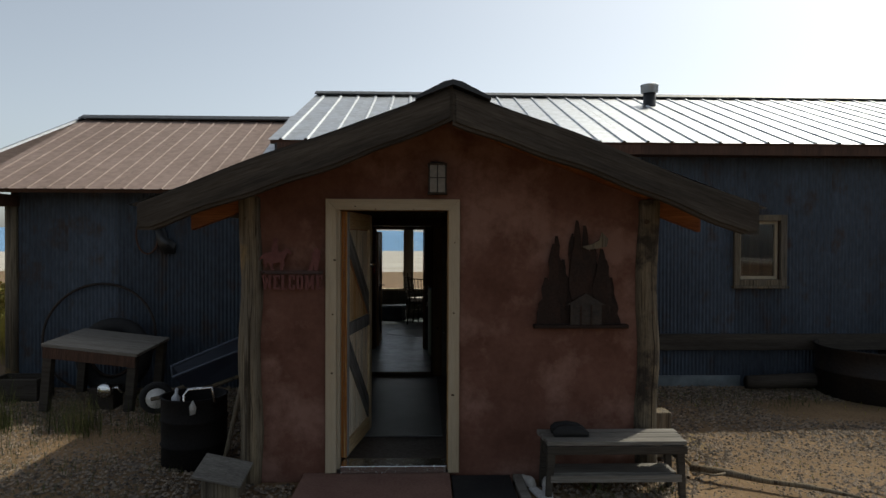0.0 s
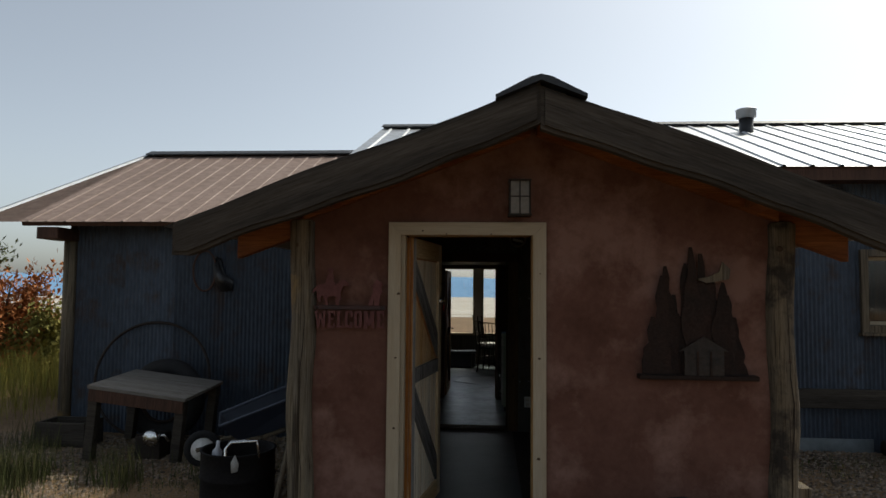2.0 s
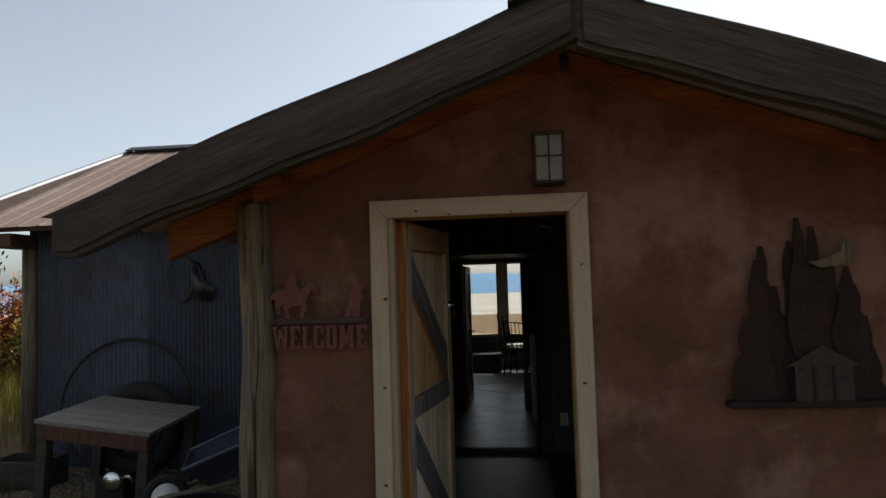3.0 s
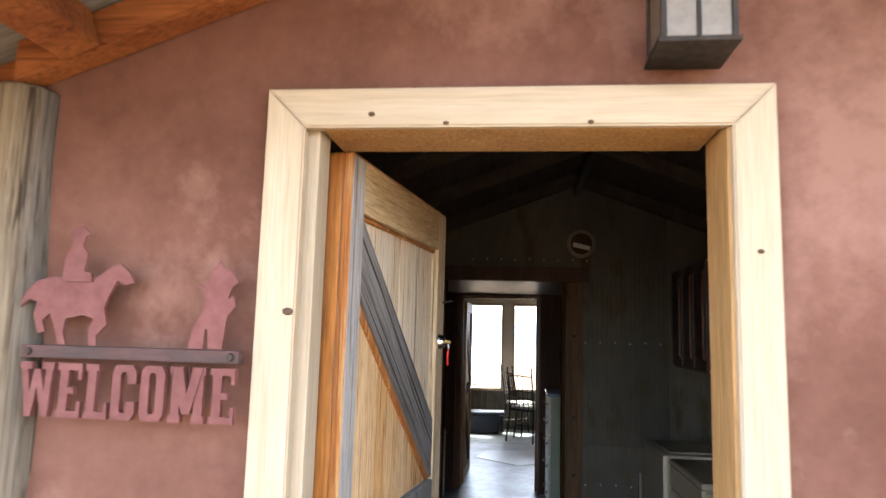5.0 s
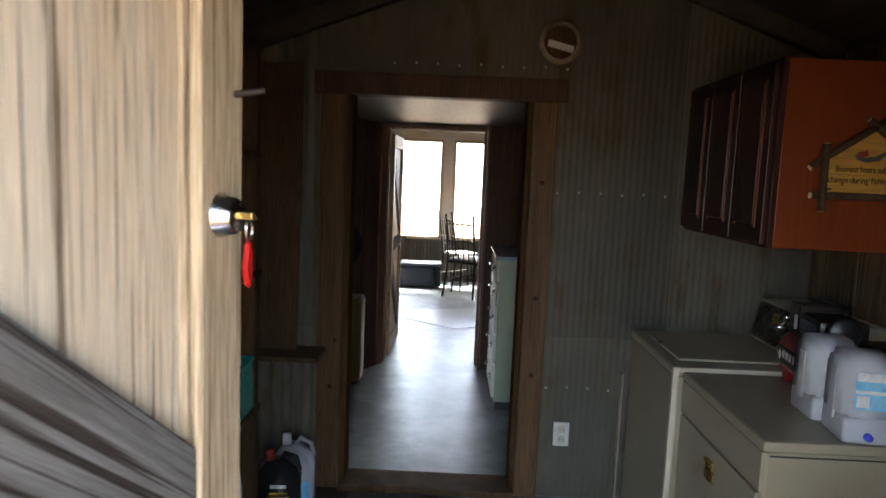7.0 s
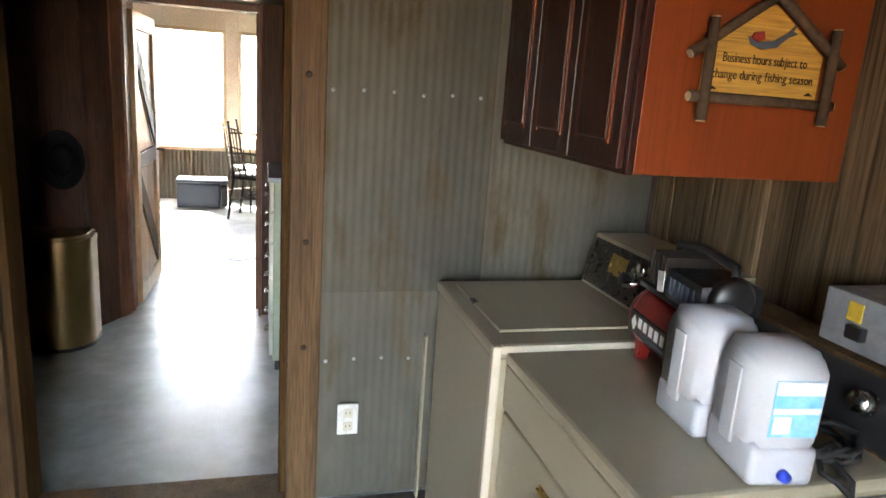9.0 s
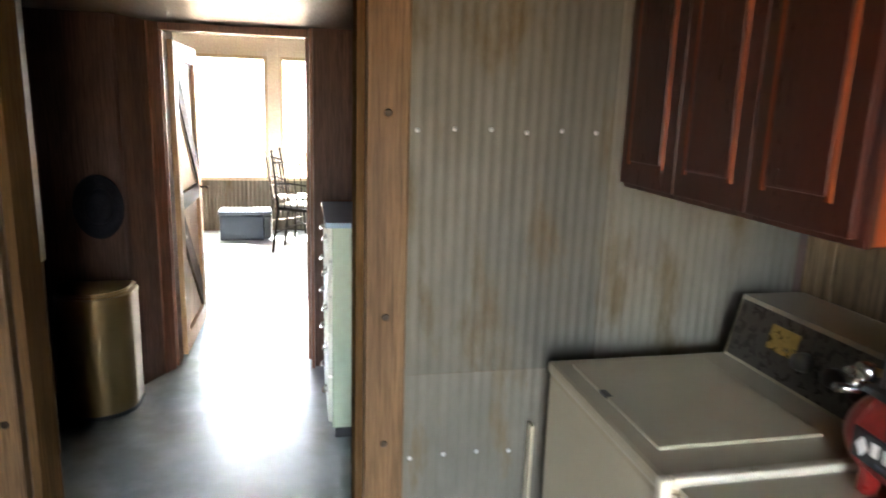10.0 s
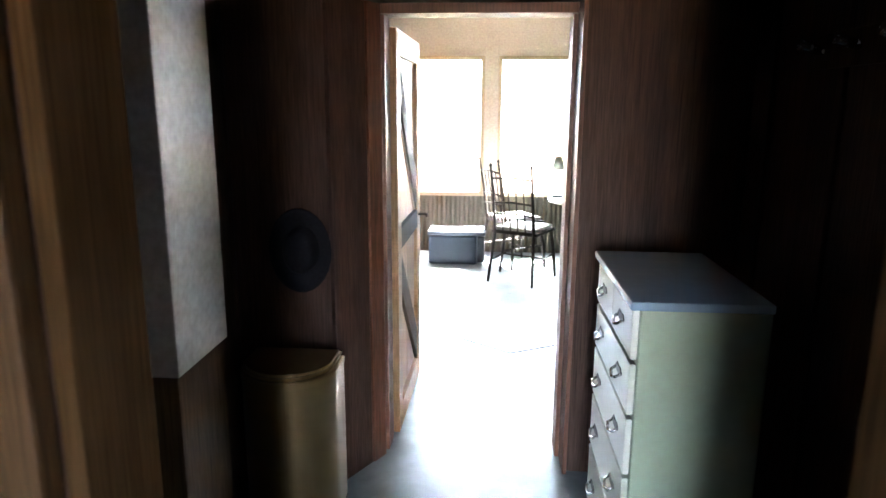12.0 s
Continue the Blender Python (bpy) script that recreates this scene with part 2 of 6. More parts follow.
def prism(bm, pts, y0, y1, m=None, bev=0.0):
    """An outline in x and z, drawn out from y0 to y1."""
    a = [bm.verts.new((p[0], y0, p[1])) for p in pts]
    b = [bm.verts.new((p[0], y1, p[1])) for p in pts]
    n = len(pts)
    fs = [bm.faces.new(a), bm.faces.new(b[::-1])]
    fs += [bm.faces.new((a[(i + 1) % n], a[i], b[i], b[(i + 1) % n])) for i in range(n)]
    bmesh.ops.recalc_face_normals(bm, faces=fs)
    if m is not None:
        bmesh.ops.transform(bm, matrix=m, verts=a + b)
    if bev:
        bmesh.ops.bevel(bm, geom=list(fs[0].edges) + list(fs[1].edges), offset=bev, segments=2, affect="EDGES")
    return bm


def tube(bm, pts, radii, seg=10, closed=False, wob=0.0):
    """A round bar through points; radii one number or one a point."""
    pts = [Vector(p) for p in pts]
    if not isinstance(radii, (list, tuple)):
        radii = [radii] * len(pts)
    rings, n = [], len(pts)
    side = None
    for i, p in enumerate(pts):
        if closed:
            d = pts[(i + 1) % n] - pts[i - 1]
        else:
            d = pts[min(i + 1, n - 1)] - pts[max(i - 1, 0)]
        d.normalize()
        if side is None:
            side = d.orthogonal().normalized()
        side = (side - d * side.dot(d)).normalized()
        up = d.cross(side)
        r = radii[i]
        rings.append([bm.verts.new(p + (side * math.cos(a) + up * math.sin(a)) * r * (1 + wob * math.sin(3 * a + i * 1.7) + wob * math.sin(i * 2.3)))
                      for a in (2 * math.pi * k / seg for k in range(seg))])
    for i in range(n if closed else n - 1):
        a, b = rings[i], rings[(i + 1) % n]
        for k in range(seg):
            bm.faces.new((a[k], a[(k + 1) % seg], b[(k + 1) % seg], b[k]))
    if not closed:
        bm.faces.new(rings[0][::-1]), bm.faces.new(rings[-1])
    return bm


def T(*a, **k):
    return tube(bmesh.new(), *a, **k)


def lathe(bm, profile, seg=20, m=None):
    """Turns (radius, height) pairs round the z axis."""
    rings, vs = [], []
    for r, z in profile:
        if r < 1e-5:
            v = bm.verts.new((0, 0, z))
            rings.append([v] * seg)
            vs.append(v)
        else:
            ring = [bm.verts.new((r * math.cos(2 * math.pi * k / seg), r * math.sin(2 * math.pi * k / seg), z)) for k in range(seg)]
            rings.append(ring)
            vs += ring
    for a, b in zip(rings, rings[1:]):
        for k in range(seg):
            f = []
            for v in (a[k], a[(k + 1) % seg], b[(k + 1) % seg], b[k]):
                if v not in f:
                    f.append(v)
            if len(f) > 2:
                bm.faces.new(f)
    bmesh.ops.recalc_face_normals(bm, faces=bm.faces[:])
    if m is not None:
        bmesh.ops.transform(bm, matrix=m, verts=vs)
    return bm


def corrugated(width, height, pitch=0.068, depth=0.012, steps=6):
    """A corrugated sheet that stands in x and z and looks to -y."""
    bm = bmesh.new()
    n = max(2, round(width / pitch) * steps)
    rows = []
    for z in (0.0, height):
        rows.append([bm.verts.new((width * i / n, -depth / 2 * math.sin(2 * math.pi * i / steps), z)) for i in range(n + 1)])
    for i in range(n):
        bm.faces.new((rows[0][i], rows[0][i + 1], rows[1][i + 1], rows[1][i]))
    return bm


def rib_panel(width, length, ribs=3, h=0.022):
    """A roof panel with trapezoid ribs, x across and y up the slope."""
    bm = bmesh.new()
    prof, step = [], width / ribs
    for i in range(ribs):
        x = i * step
        prof += [(x, 0), (x + step * 0.42, 0), (x + step * 0.47, h), (x + step * 0.56, h), (x + step * 0.61, 0)]
    prof.append((width, 0))
    a = [bm.verts.new((x, 0, z)) for x, z in prof]
    b = [bm.verts.new((x, length, z)) for x, z in prof]
    for i in range(len(prof) - 1):
        bm.faces.new((a[i], a[i + 1], b[i + 1], b[i]))
    return bm


# ---- ground and distance ----
def ground_height(x, y):
    far = max(0.0, math.hypot(x * 0.6, max(0.0, y - 20)) - 25)
    return -0.1 - 48 * (1 - math.exp(-far / 350)) - 0.004 * min(far, 50)


def build_ground():
    bm = bmesh.new()
    xs = [-4500, -2500, -1200, -600, -300, -150, -80, -45] + [-30 + 1.0 * i for i in range(61)] + [45, 80, 150, 300, 600, 1200, 2500, 4500]
    ys = [-900, -300, -100, -40] + [-15 + 1.0 * i for i in range(56)] + [55, 80, 120, 180, 260, 400, 600, 900, 1400, 2200, 3200, 4400]
    grid = []
    for y in ys:
        row = []
        for x in xs:
            z = ground_height(x, y)
            near = abs(x) < 29 and -14 < y < 39
            inside = (-5.0 < x < 15 and 8.6 < y < 15.8) or (-1.6 < x < 2.2 and 5.2 < y < 9)
            if near and not inside:
                z += 0.035 * noise.noise(Vector((x * 0.6, y * 0.6, 0)))
            row.append(bm.verts.new((x, y, z - (0.05 if inside else 0.0))))
        grid.append(row)
    for a, b in zip(grid, grid[1:]):
        for i in range(len(xs) - 1):
            bm.faces.new((a[i], a[i + 1], b[i + 1], b[i]))
    for f in bm.faces:
        c = f.calc_center_median()
        f.material_index = 1 if math.hypot(c.x, c.y) > 48 else 0
    ob = setting("ground", bm, GROUND, "dry gravelly yard that runs out into a pale plain", "ground", True)
    ob.data.materials.append(PLAIN)
    return ob


def build_hills():
    bm = bmesh.new()
    n = 160
    rows = []
    for k in range(4):
        row = []
        for i in range(n + 1):
            a = radians(-80 + 160 * i / n)
            d = 3400 + 180 * k
            h = 55 + 30 * noise.noise(Vector((i * 0.09, 3.1, 0))) + 12 * noise.noise(Vector((i * 0.4, 7.7, 0)))
            row.append(bm.verts.new((d * math.sin(a), d * math.cos(a), -52 + (h + 52) * (0, 0.45, 0.85, 1.0)[k])))
        rows.append(row)
    for a, b in zip(rows, rows[1:]):
        for i in range(n):
            bm.faces.new((a[i], a[i + 1], b[i + 1], b[i]))
    return setting("backdrop_hills", bm, HILL, "long hills on the far side of the plain, blue with painted haze", "hills", True)


build_ground()
build_hills()

# ---- entrance porch: walls ----
FRONT, RIDGE_X, RIDGE_Z, SLOPE = 5.515, 0.37, 2.775, 0.372
PL, PR = -1.20, 1.95          # outer faces of the side walls
IL, IR, BACK = -1.06, 1.66, 8.88


def roof_z(x):
    return RIDGE_Z - SLOPE * abs(x - RIDGE_X)


def gable(x0, x1, zb, drop, y0, y1, bm):
    xs = sorted({x0, x1, *([RIDGE_X] if x0 < RIDGE_X < x1 else [])})
    pts = [(x0, zb), (x1, zb)] + [(x, roof_z(x) - drop) for x in reversed(xs)]
    return prism(bm, pts, y0, y1)


DL, DR, DT = -0.475, 0.378, 1.990
bm = bmesh.new()
gable(PL, DL - 0.06, -0.2, 0.10, FRONT, FRONT + 0.14, bm)
gable(DR, PR, -0.2, 0.10, FRONT, FRONT + 0.14, bm)
gable(DL - 0.06, DR, DT, 0.10, FRONT, FRONT + 0.14, bm)
wall_front = setting("wall_front", bm, STUCCO, "reddish-brown stucco gable wall of the entrance porch", "wall")
bm = bmesh.new()
prism(bm, [(PL, -0.2), (IL, -0.2), (IL, roof_z(IL) - 0.10), (PL, roof_z(PL) - 0.10)], FRONT + 0.14, BACK - 0.03)
setting("wall_left", bm, STUCCO, "reddish-brown stucco side wall of the porch", "wall")
bm = bmesh.new()
prism(bm, [(IR + 0.03, -0.2), (PR, -0.2), (PR, roof_z(PR) - 0.10), (IR + 0.03, roof_z(IR + 0.03) - 0.10)], FRONT + 0.14, BACK - 0.03)
wall_right = setting("wall_right", bm, STUCCO, "thick stucco side wall of the porch", "wall")

# floors
setting("floor", B(-1.4, 4.3, BACK + 0.0, 15.5, -0.25, 0.0), FLOOR, "blue-grey polished concrete floor with cloudy marks", "floor")
setting("floor_entry", B(PL + 0.02, PR - 0.02, FRONT + 0.02, BACK, -0.25, -0.004), FLOOR_BROWN, "dark brown floor of the entry room", "floor")

# ---- main building ----
MW = 8.90
bm = bmesh.new()
D1L, D1R, D1T = -0.567, 0.305, 1.935
WX0, WX1, WZ0, WZ1 = 4.27, 4.80, 1.25, 2.01
box(bm, -1.4, D1L - 0.0, MW, MW + 0.14, -0.2, 3.0)
box(bm, D1R, WX0, MW, MW + 0.14, -0.2, 3.0)
box(bm, D1L, D1R, MW, MW + 0.14, D1T, 3.0)
box(bm, WX0, WX1, MW, MW + 0.14, -0.2, WZ0)
box(bm, WX0, WX1, MW, MW + 0.14, WZ1, 3.0)
box(bm, WX1, 14.0, MW, MW + 0.14, -0.2, 3.0)
wall_main = setting("wall_main", bm, DARKWOOD, "long wall of the main building under corrugated sheets", "wall")
setting("wall_main_left", B(-1.4, -1.26, MW + 0.14, 15.5, -0.2, 3.0), DARKWOOD, "side wall of the main building", "wall")
setting("wall_main_right", B(13.9, 14.0, MW + 0.14, 15.5, -0.2, 3.0), DARKWOOD, "end wall of the main building", "wall")

# hall
setting("wall_hall_left", B(-1.26, -1.16, 9.042, 11.08, 0, 2.4), DARKWOOD, "dark board wall of the hall", "wall")
setting("wall_hall_right", B(0.86, 0.98, 9.042, 11.08, 0, 2.4), DARKWOOD, "dark board wall of the hall", "wall")
setting("ceiling_hall", B(-1.155, 0.855, 9.042, 11.085, 1.962, 2.13), CEILBOARD, "varnished board ceiling that mirrors the daylight", "ceiling")
D2L, D2R, D2T = -0.605, 0.190, 1.918
bm = bmesh.new()
box(bm, -1.26, D2L, 11.09, 11.21, 0, 2.7)
box(bm, D2R, 4.3, 11.09, 11.21, 0, 2.7)
wall_pier = box(bmesh.new(), D2R + 0.02, 0.855, 10.97, 11.089, 0, 2.03)
wall_splay = prism(bmesh.new(), [(-1.16, 10.80), (-0.765, 10.80), (D2L - 0.035, 11.085), (-1.16, 11.085)], 0.0, 2.03, m=Matrix(((1, 0, 0, 0), (0, 0, 1, 0), (0, 1, 0, 0), (0, 0, 0, 1))))
box(bm, D2L, D2R, 11.09, 11.21, D2T, 2.7)
setting("wall_living_south", bm, DARKWOOD, "dark board partition with a doorway", "wall")
setting("wall_pier", wall_pier, DARKWOOD, "dark boarded wall behind the dresser", "wall")
setting("wall_splay", wall_splay, DARKWOOD, "dark boarded hall wall splayed beside the doorway", "wall")

# living room
WIN = 15.4
panes = [(-1.22, -0.235), (-0.09, 1.02)]
SILL, HEAD = 0.625, 2.06
bm = bmesh.new()
box(bm, -1.26, -1.22, WIN, WIN + 0.14, 0, 2.7)
box(bm, -0.235, -0.09, WIN, WIN + 0.14, 0, 2.7)
box(bm, 1.02, 4.3, WIN, WIN + 0.14, 0, 2.7)
for a, b in panes:
    box(bm, a, b, WIN, WIN + 0.14, 0, SILL)
    box(bm, a, b, WIN, WIN + 0.14, HEAD, 2.7)
setting("wall_living_north", bm, STUCCO_IN, "light wall around the living room windows", "wall")
setting("wall_living_east", B(4.3, 4.42, 11.09, 15.54, 0, 2.7), STUCCO_IN, "plain wall of the living room", "wall")
setting("ceiling_living", B(-1.26, 4.42, 11.21, 15.54, 2.7, 2.8), STUCCO_IN, "light ceiling of the living room", "ceiling")

# left building
LW, LX0, LX1 = 8.90, -5.02, -1.40
setting("wall_side_building", B(LX0, LX1, LW, LW + 0.12, -0.2, 2.48), DARKWOOD, "wall of the low side building", "wall")
setting("wall_side_building_end", B(LX0, LX0 + 0.12, LW + 0.12, 13.6, -0.2, 2.32), DARKWOOD, "end wall of the low side building", "wall")


# ---- roofs ----
def roof(name, x0, x1, eave, ridge, material, label, ribs, panel_w, far_eave=None, rib_h=0.022):
    """A ridged metal roof: eave and ridge as (y, z)."""
    root = thing(name, pose(0, 0, 0), label, "roof")
    for (ya, za), (yb, zb) in ((eave, ridge), (far_eave, ridge)) if far_eave else ((eave, ridge),):
        length = math.hypot(yb - ya, zb - za)
        up = Vector((0, yb - ya, zb - za)).normalized()
        across = Vector((1, 0, 0)) if yb > ya else Vector((-1, 0, 0))
        nrm = across.cross(up)
        n = round((x1 - x0) / panel_w)
        w = (x1 - x0) / n
        first = None
        for i in range(n):
            start = Vector((x0 + i * w if yb > ya else x1 - i * w, ya, za + (i % 2) * 0.0015))
            m = Matrix.Translation(start) @ Matrix((across, up, nrm)).transposed().to_4x4()
            if first is None:
                first = part("roof_panel", rib_panel(w, length, ribs, rib_h), material, root)
                first.matrix_basis = m
            else:
                again(first, m)
        bm = bmesh.new()
        mm = Matrix.Translation((x0 if yb > ya else x1, ya, za)) @ Matrix((across, up, nrm)).transposed().to_4x4()
        box(bm, 0.02, x1 - x0 - 0.02, 0.03, length, -0.06, -0.012, m=mm)
        part("roof_deck", bm, DARKWOOD, root)
    bm = bmesh.new()
    prism(bm, [(-0.16, -0.055), (0, 0.012), (0.16, -0.055), (0.16, -0.04), (0, 0.035), (-0.16, -0.04)], 0, x1 - x0, m=Matrix.Translation((x0, ridge[0], ridge[1] + 0.035)) @ pose(0, 0, 0, 0, 0, -90))
    part("ridge_cap", bm, DARKMETAL, root)
    return root


main_roof = roof("main_roof", -1.70, 14.4, (8.45, 2.95), (12.0, 4.27), ROOF_GREY, "shiny grey ribbed metal roof of the main building", 3, 0.92, (15.95, 2.81))
part("fascia", B(-1.6, 14.35, 8.49, 8.53, 2.81, 2.925), DARKWOOD, main_roof)
part("soffit", B(-1.6, 14.35, 8.53, 8.86, 2.83, 2.85), DARKWOOD, main_roof)
part("fascia", B(-1.63, -1.60, 8.49, 9.2, 2.80, 2.92), DARKMETAL, main_roof)
for gx in (-1.4, 13.9):
    bm = bmesh.new()
    prism(bm, [(8.9, 2.85), (15.5, 2.85), (12.0, 4.15)], 0, 0.1, m=Matrix.Translation((gx + 0.1, 0, 0)) @ pose(0, 0, 0, 0, 0, 90))
    part("gable_end", bm, DARKWOOD, main_roof)
side_roof = roof("side_roof", -5.33, -1.72, (8.40, 2.34), (11.3, 3.69), ROOF_BROWN, "low brown ribbed metal roof of the side building", 4, 1.02, (14.2, 2.32), 0.010)
bm = bmesh.new()
corner = [bm.verts.new(v) for v in ((-5.33, 8.40, 2.34), (-5.33, 11.3, 3.69), (-5.90, 8.40, 2.34))]
bm.faces.new(corner)
bmesh.ops.solidify(bm, geom=bm.faces[:], thickness=0.03)
part("verge_panel", bm, ROOF_BROWN, side_roof)
bm = bmesh.new()
tube(bm, [(-5.33, 11.3, 3.70), (-5.90, 8.40, 2.345)], 0.03, 6)
part("verge_trim", bm, ROOF_GREY, side_roof, "pale metal verge trim")
part("gable_end", prism(bmesh.new(), [(8.95, 2.3), (13.6, 2.3), (11.3, 3.54)], 0, 0.1, m=Matrix.Translation((LX0 + 0.1, 0, 0)) @ pose(0, 0, 0, 0, 0, 90)), DARKWOOD, side_roof)
part("purlin_end", B(-5.16, -4.90, 8.48, 8.92, 2.15, 2.29, bev=0.015), DARKWOOD, side_roof)
part("verge_flashing", prism(bmesh.new(), [(8.5, 2.44), (11.3, 3.74), (11.3, 3.77), (8.5, 2.47)], 0, 0.30, m=Matrix.Translation((-1.70, 0, 0)) @ pose(0, 0, 0, 0, 0, 90)), ROOF_GREY, side_roof)


def porch_roof():
    root = thing("porch_roof", pose(0, 0, 0), "weathered porch roof with live-edge barge boards and metal sheets", "roof")
    y0, y1 = 4.86, 8.84
    for s in (-1, 1):
        half = 2.06
        run = math.hypot(1, SLOPE)
        tilt = s * math.atan(SLOPE)
        # deck boards run up the slope, side by side
        first = None
        for i in range(22):
            m = Matrix.Translation((RIDGE_X, y0 + 0.03 + i * 0.179, RIDGE_Z - 0.055)) @ pose(0, 0, 0, 0, math.degrees(tilt), 0)
            if first is None:
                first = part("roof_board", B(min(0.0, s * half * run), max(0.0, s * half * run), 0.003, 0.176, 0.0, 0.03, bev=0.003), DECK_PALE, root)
                first.matrix_basis = m
            else:
                again(first, m)
        # metal sheet on top
        up = Vector((-s, 0, SLOPE)).normalized()
        across = Vector((0, 1, 0)) if s > 0 else Vector((0, -1, 0))
        nrm = across.cross(up)
        if nrm.z < 0:
            across = -across
            nrm = -nrm
        start = Vector((RIDGE_X + s * (half + 0.09), y0 if across.y > 0 else y1, roof_z(RIDGE_X + half + 0.09) - 0.012))
        ob = part("metal_sheet", rib_panel(y1 - y0, (half + 0.09) * run, 14, 0.014), ROOF_GREY, root)
        ob.matrix_basis = Matrix.Translation(start) @ Matrix((across, up, nrm)).transposed().to_4x4()
        # live-edge barge board
        top, low, n = [], [], 22
        for i in range(n + 1):
            f = i / n
            x = f * (half + 0.02)
            top.append((RIDGE_X + s * x, roof_z(RIDGE_X + x) - 0.014 - 0.012 * math.sin(f * 9 + s)))
            d = 0.250 - 0.008 * f + 0.012 * math.sin(f * 7.0 + 1.2 * s) + 0.006 * math.sin(f * 23 + s)
            if f > 0.96:
                d -= 0.035
            low.append((RIDGE_X + s * x, roof_z(RIDGE_X + x) - d))
        # built along its own length, so that the grain follows the slope
        c, sn = math.cos(tilt), math.sin(tilt)
        local = [((x - RIDGE_X) * c - (z - RIDGE_Z) * sn, (x - RIDGE_X) * sn + (z - RIDGE_Z) * c) for x, z in top + low[::-1]]
        ob = part("barge_board", prism(bmesh.new(), local, y0 - 0.05, y0 + 0.055, bev=0.022), GREY_X, root)
        ob.matrix_basis = Matrix.Translation((RIDGE_X, 0, RIDGE_Z)) @ pose(0, 0, 0, 0, math.degrees(tilt), 0)
        # rafter along the wall top, a deeper one under the eave, and a lookout
        reach = 1.50 if s < 0 else 1.52
        for name, x_in, x_out, depth, ya, yb in (("rafter", 0.02, reach, 0.152, FRONT - 0.075, FRONT - 0.003), ("eave_rafter", reach + 0.01, half - 0.10, 0.235, FRONT - 0.02, FRONT + 0.07)):
            bm = bmesh.new()
            prism(bm, [(RIDGE_X + s * x_in, roof_z(RIDGE_X + x_in) - depth), (RIDGE_X + s * x_out, roof_z(RIDGE_X + x_out) - depth),
                       (RIDGE_X + s * x_out, roof_z(RIDGE_X + x_out) - 0.062), (RIDGE_X + s * x_in, roof_z(RIDGE_X + x_in) - 0.062)], ya, yb, bev=0.006)
            part(name, bm, REDBEAM, root)
        x, z = RIDGE_X + s * 1.37, roof_z(RIDGE_X + 1.37) - 0.062
        box_m = Matrix.Translation((x, 0, z)) @ pose(0, 0, 0, 0, math.degrees(tilt), 0)
        part("lookout", B(-0.045, 0.045, y0 + 0.06, FRONT - 0.08, -0.09, 0.0, bev=0.006, m=box_m), REDBEAM, root)
    bm = bmesh.new()
    prism(bm, [(-0.25, -0.088), (0, 0.012), (0.25, -0.088), (0.25, -0.068), (0.06, 0.03), (0, 0.045), (-0.06, 0.03), (-0.25, -0.068)], 4.78, 8.5, m=Matrix.Translation((RIDGE_X, 0, RIDGE_Z - 0.02)))
    part("ridge_cap", bm, DARKMETAL, root)
    return root


porch_roof()
setting("ceiling_entry", prism(bmesh.new(), [(PL, roof_z(PL) - 0.098), (RIDGE_X, RIDGE_Z - 0.098), (PR, roof_z(PR) - 0.098), (PR, roof_z(PR) - 0.062), (RIDGE_X, RIDGE_Z - 0.062), (PL, roof_z(PL) - 0.062)], FRONT + 0.0, 8.88), DECK, "old boards under the porch roof, coloured dark for the shade", "ceiling")

rafters = thing("porch_rafters", pose(0, 0, 0), "old rafters under the entry room roof boards, coloured dark for the shade", "rafters")
for y in (6.35, 7.1, 7.85, 8.72):
    for s in (-1, 1):
        e = 1.44 if s < 0 else 1.26
        bm = bmesh.new()
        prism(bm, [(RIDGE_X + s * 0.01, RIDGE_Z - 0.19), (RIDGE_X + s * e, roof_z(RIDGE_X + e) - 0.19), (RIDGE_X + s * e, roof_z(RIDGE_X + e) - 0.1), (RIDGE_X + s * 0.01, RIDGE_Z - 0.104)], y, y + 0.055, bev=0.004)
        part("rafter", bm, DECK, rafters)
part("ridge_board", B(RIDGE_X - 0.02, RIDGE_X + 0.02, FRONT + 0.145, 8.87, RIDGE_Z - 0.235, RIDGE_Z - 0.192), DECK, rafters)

# ---- more materials ----
BLACK = mat("black_plastic", (0.012, 0.012, 0.013), (0.02, 0.02, 0.021), rough=0.4, vary=0.0)
RUBBER = mat("black_rubber", (0.02, 0.02, 0.021), (0.03, 0.029, 0.028), rough=0.85, fine=90, vary=0.0)
RUST = mat("rusty_steel", (0.042, 0.024, 0.018), (0.026, 0.019, 0.016), rough=0.8, metal=0.3, scale=6, fine=60)
DRUMRUST = mat("dark_drum_rust", (0.014, 0.011, 0.010), (0.009, 0.008, 0.008), rough=0.8, metal=0.2, scale=6, fine=60)
IRON = mat("dark_iron", (0.035, 0.033, 0.032), (0.06, 0.045, 0.035), rough=0.6, metal=0.6)
CHROME = mat("worn_chrome", (0.75, 0.75, 0.74), (0.62, 0.62, 0.61), rough=0.22, metal=1.0, vary=0.0)
BRASS = mat("brass", (0.62, 0.44, 0.16), (0.5, 0.34, 0.12), rough=0.3, metal=1.0, vary=0.0)
ALMOND = mat("almond_enamel", (0.31, 0.268, 0.185), (0.29, 0.25, 0.172), rough=0.32, scale=1.2, fine=40, gs=0.06, bump=0.02, vary=0.02)
ALMOND_TRIM = mat("pale_enamel_edge", (0.52, 0.47, 0.37), (0.48, 0.43, 0.34), gs=0.06, rough=0.35, vary=0.0)
SIGN_PINK = mat("painted_cut_metal", (0.150, 0.058, 0.052), (0.120, 0.045, 0.041), rough=0.6, vary=0.0)
MAHOGANY = wood("dark_cherry_doors", (0.050, 0.012, 0.007), (0.030, 0.008, 0.005), "z", rough=0.35, bump=0.1, streak=0.2)
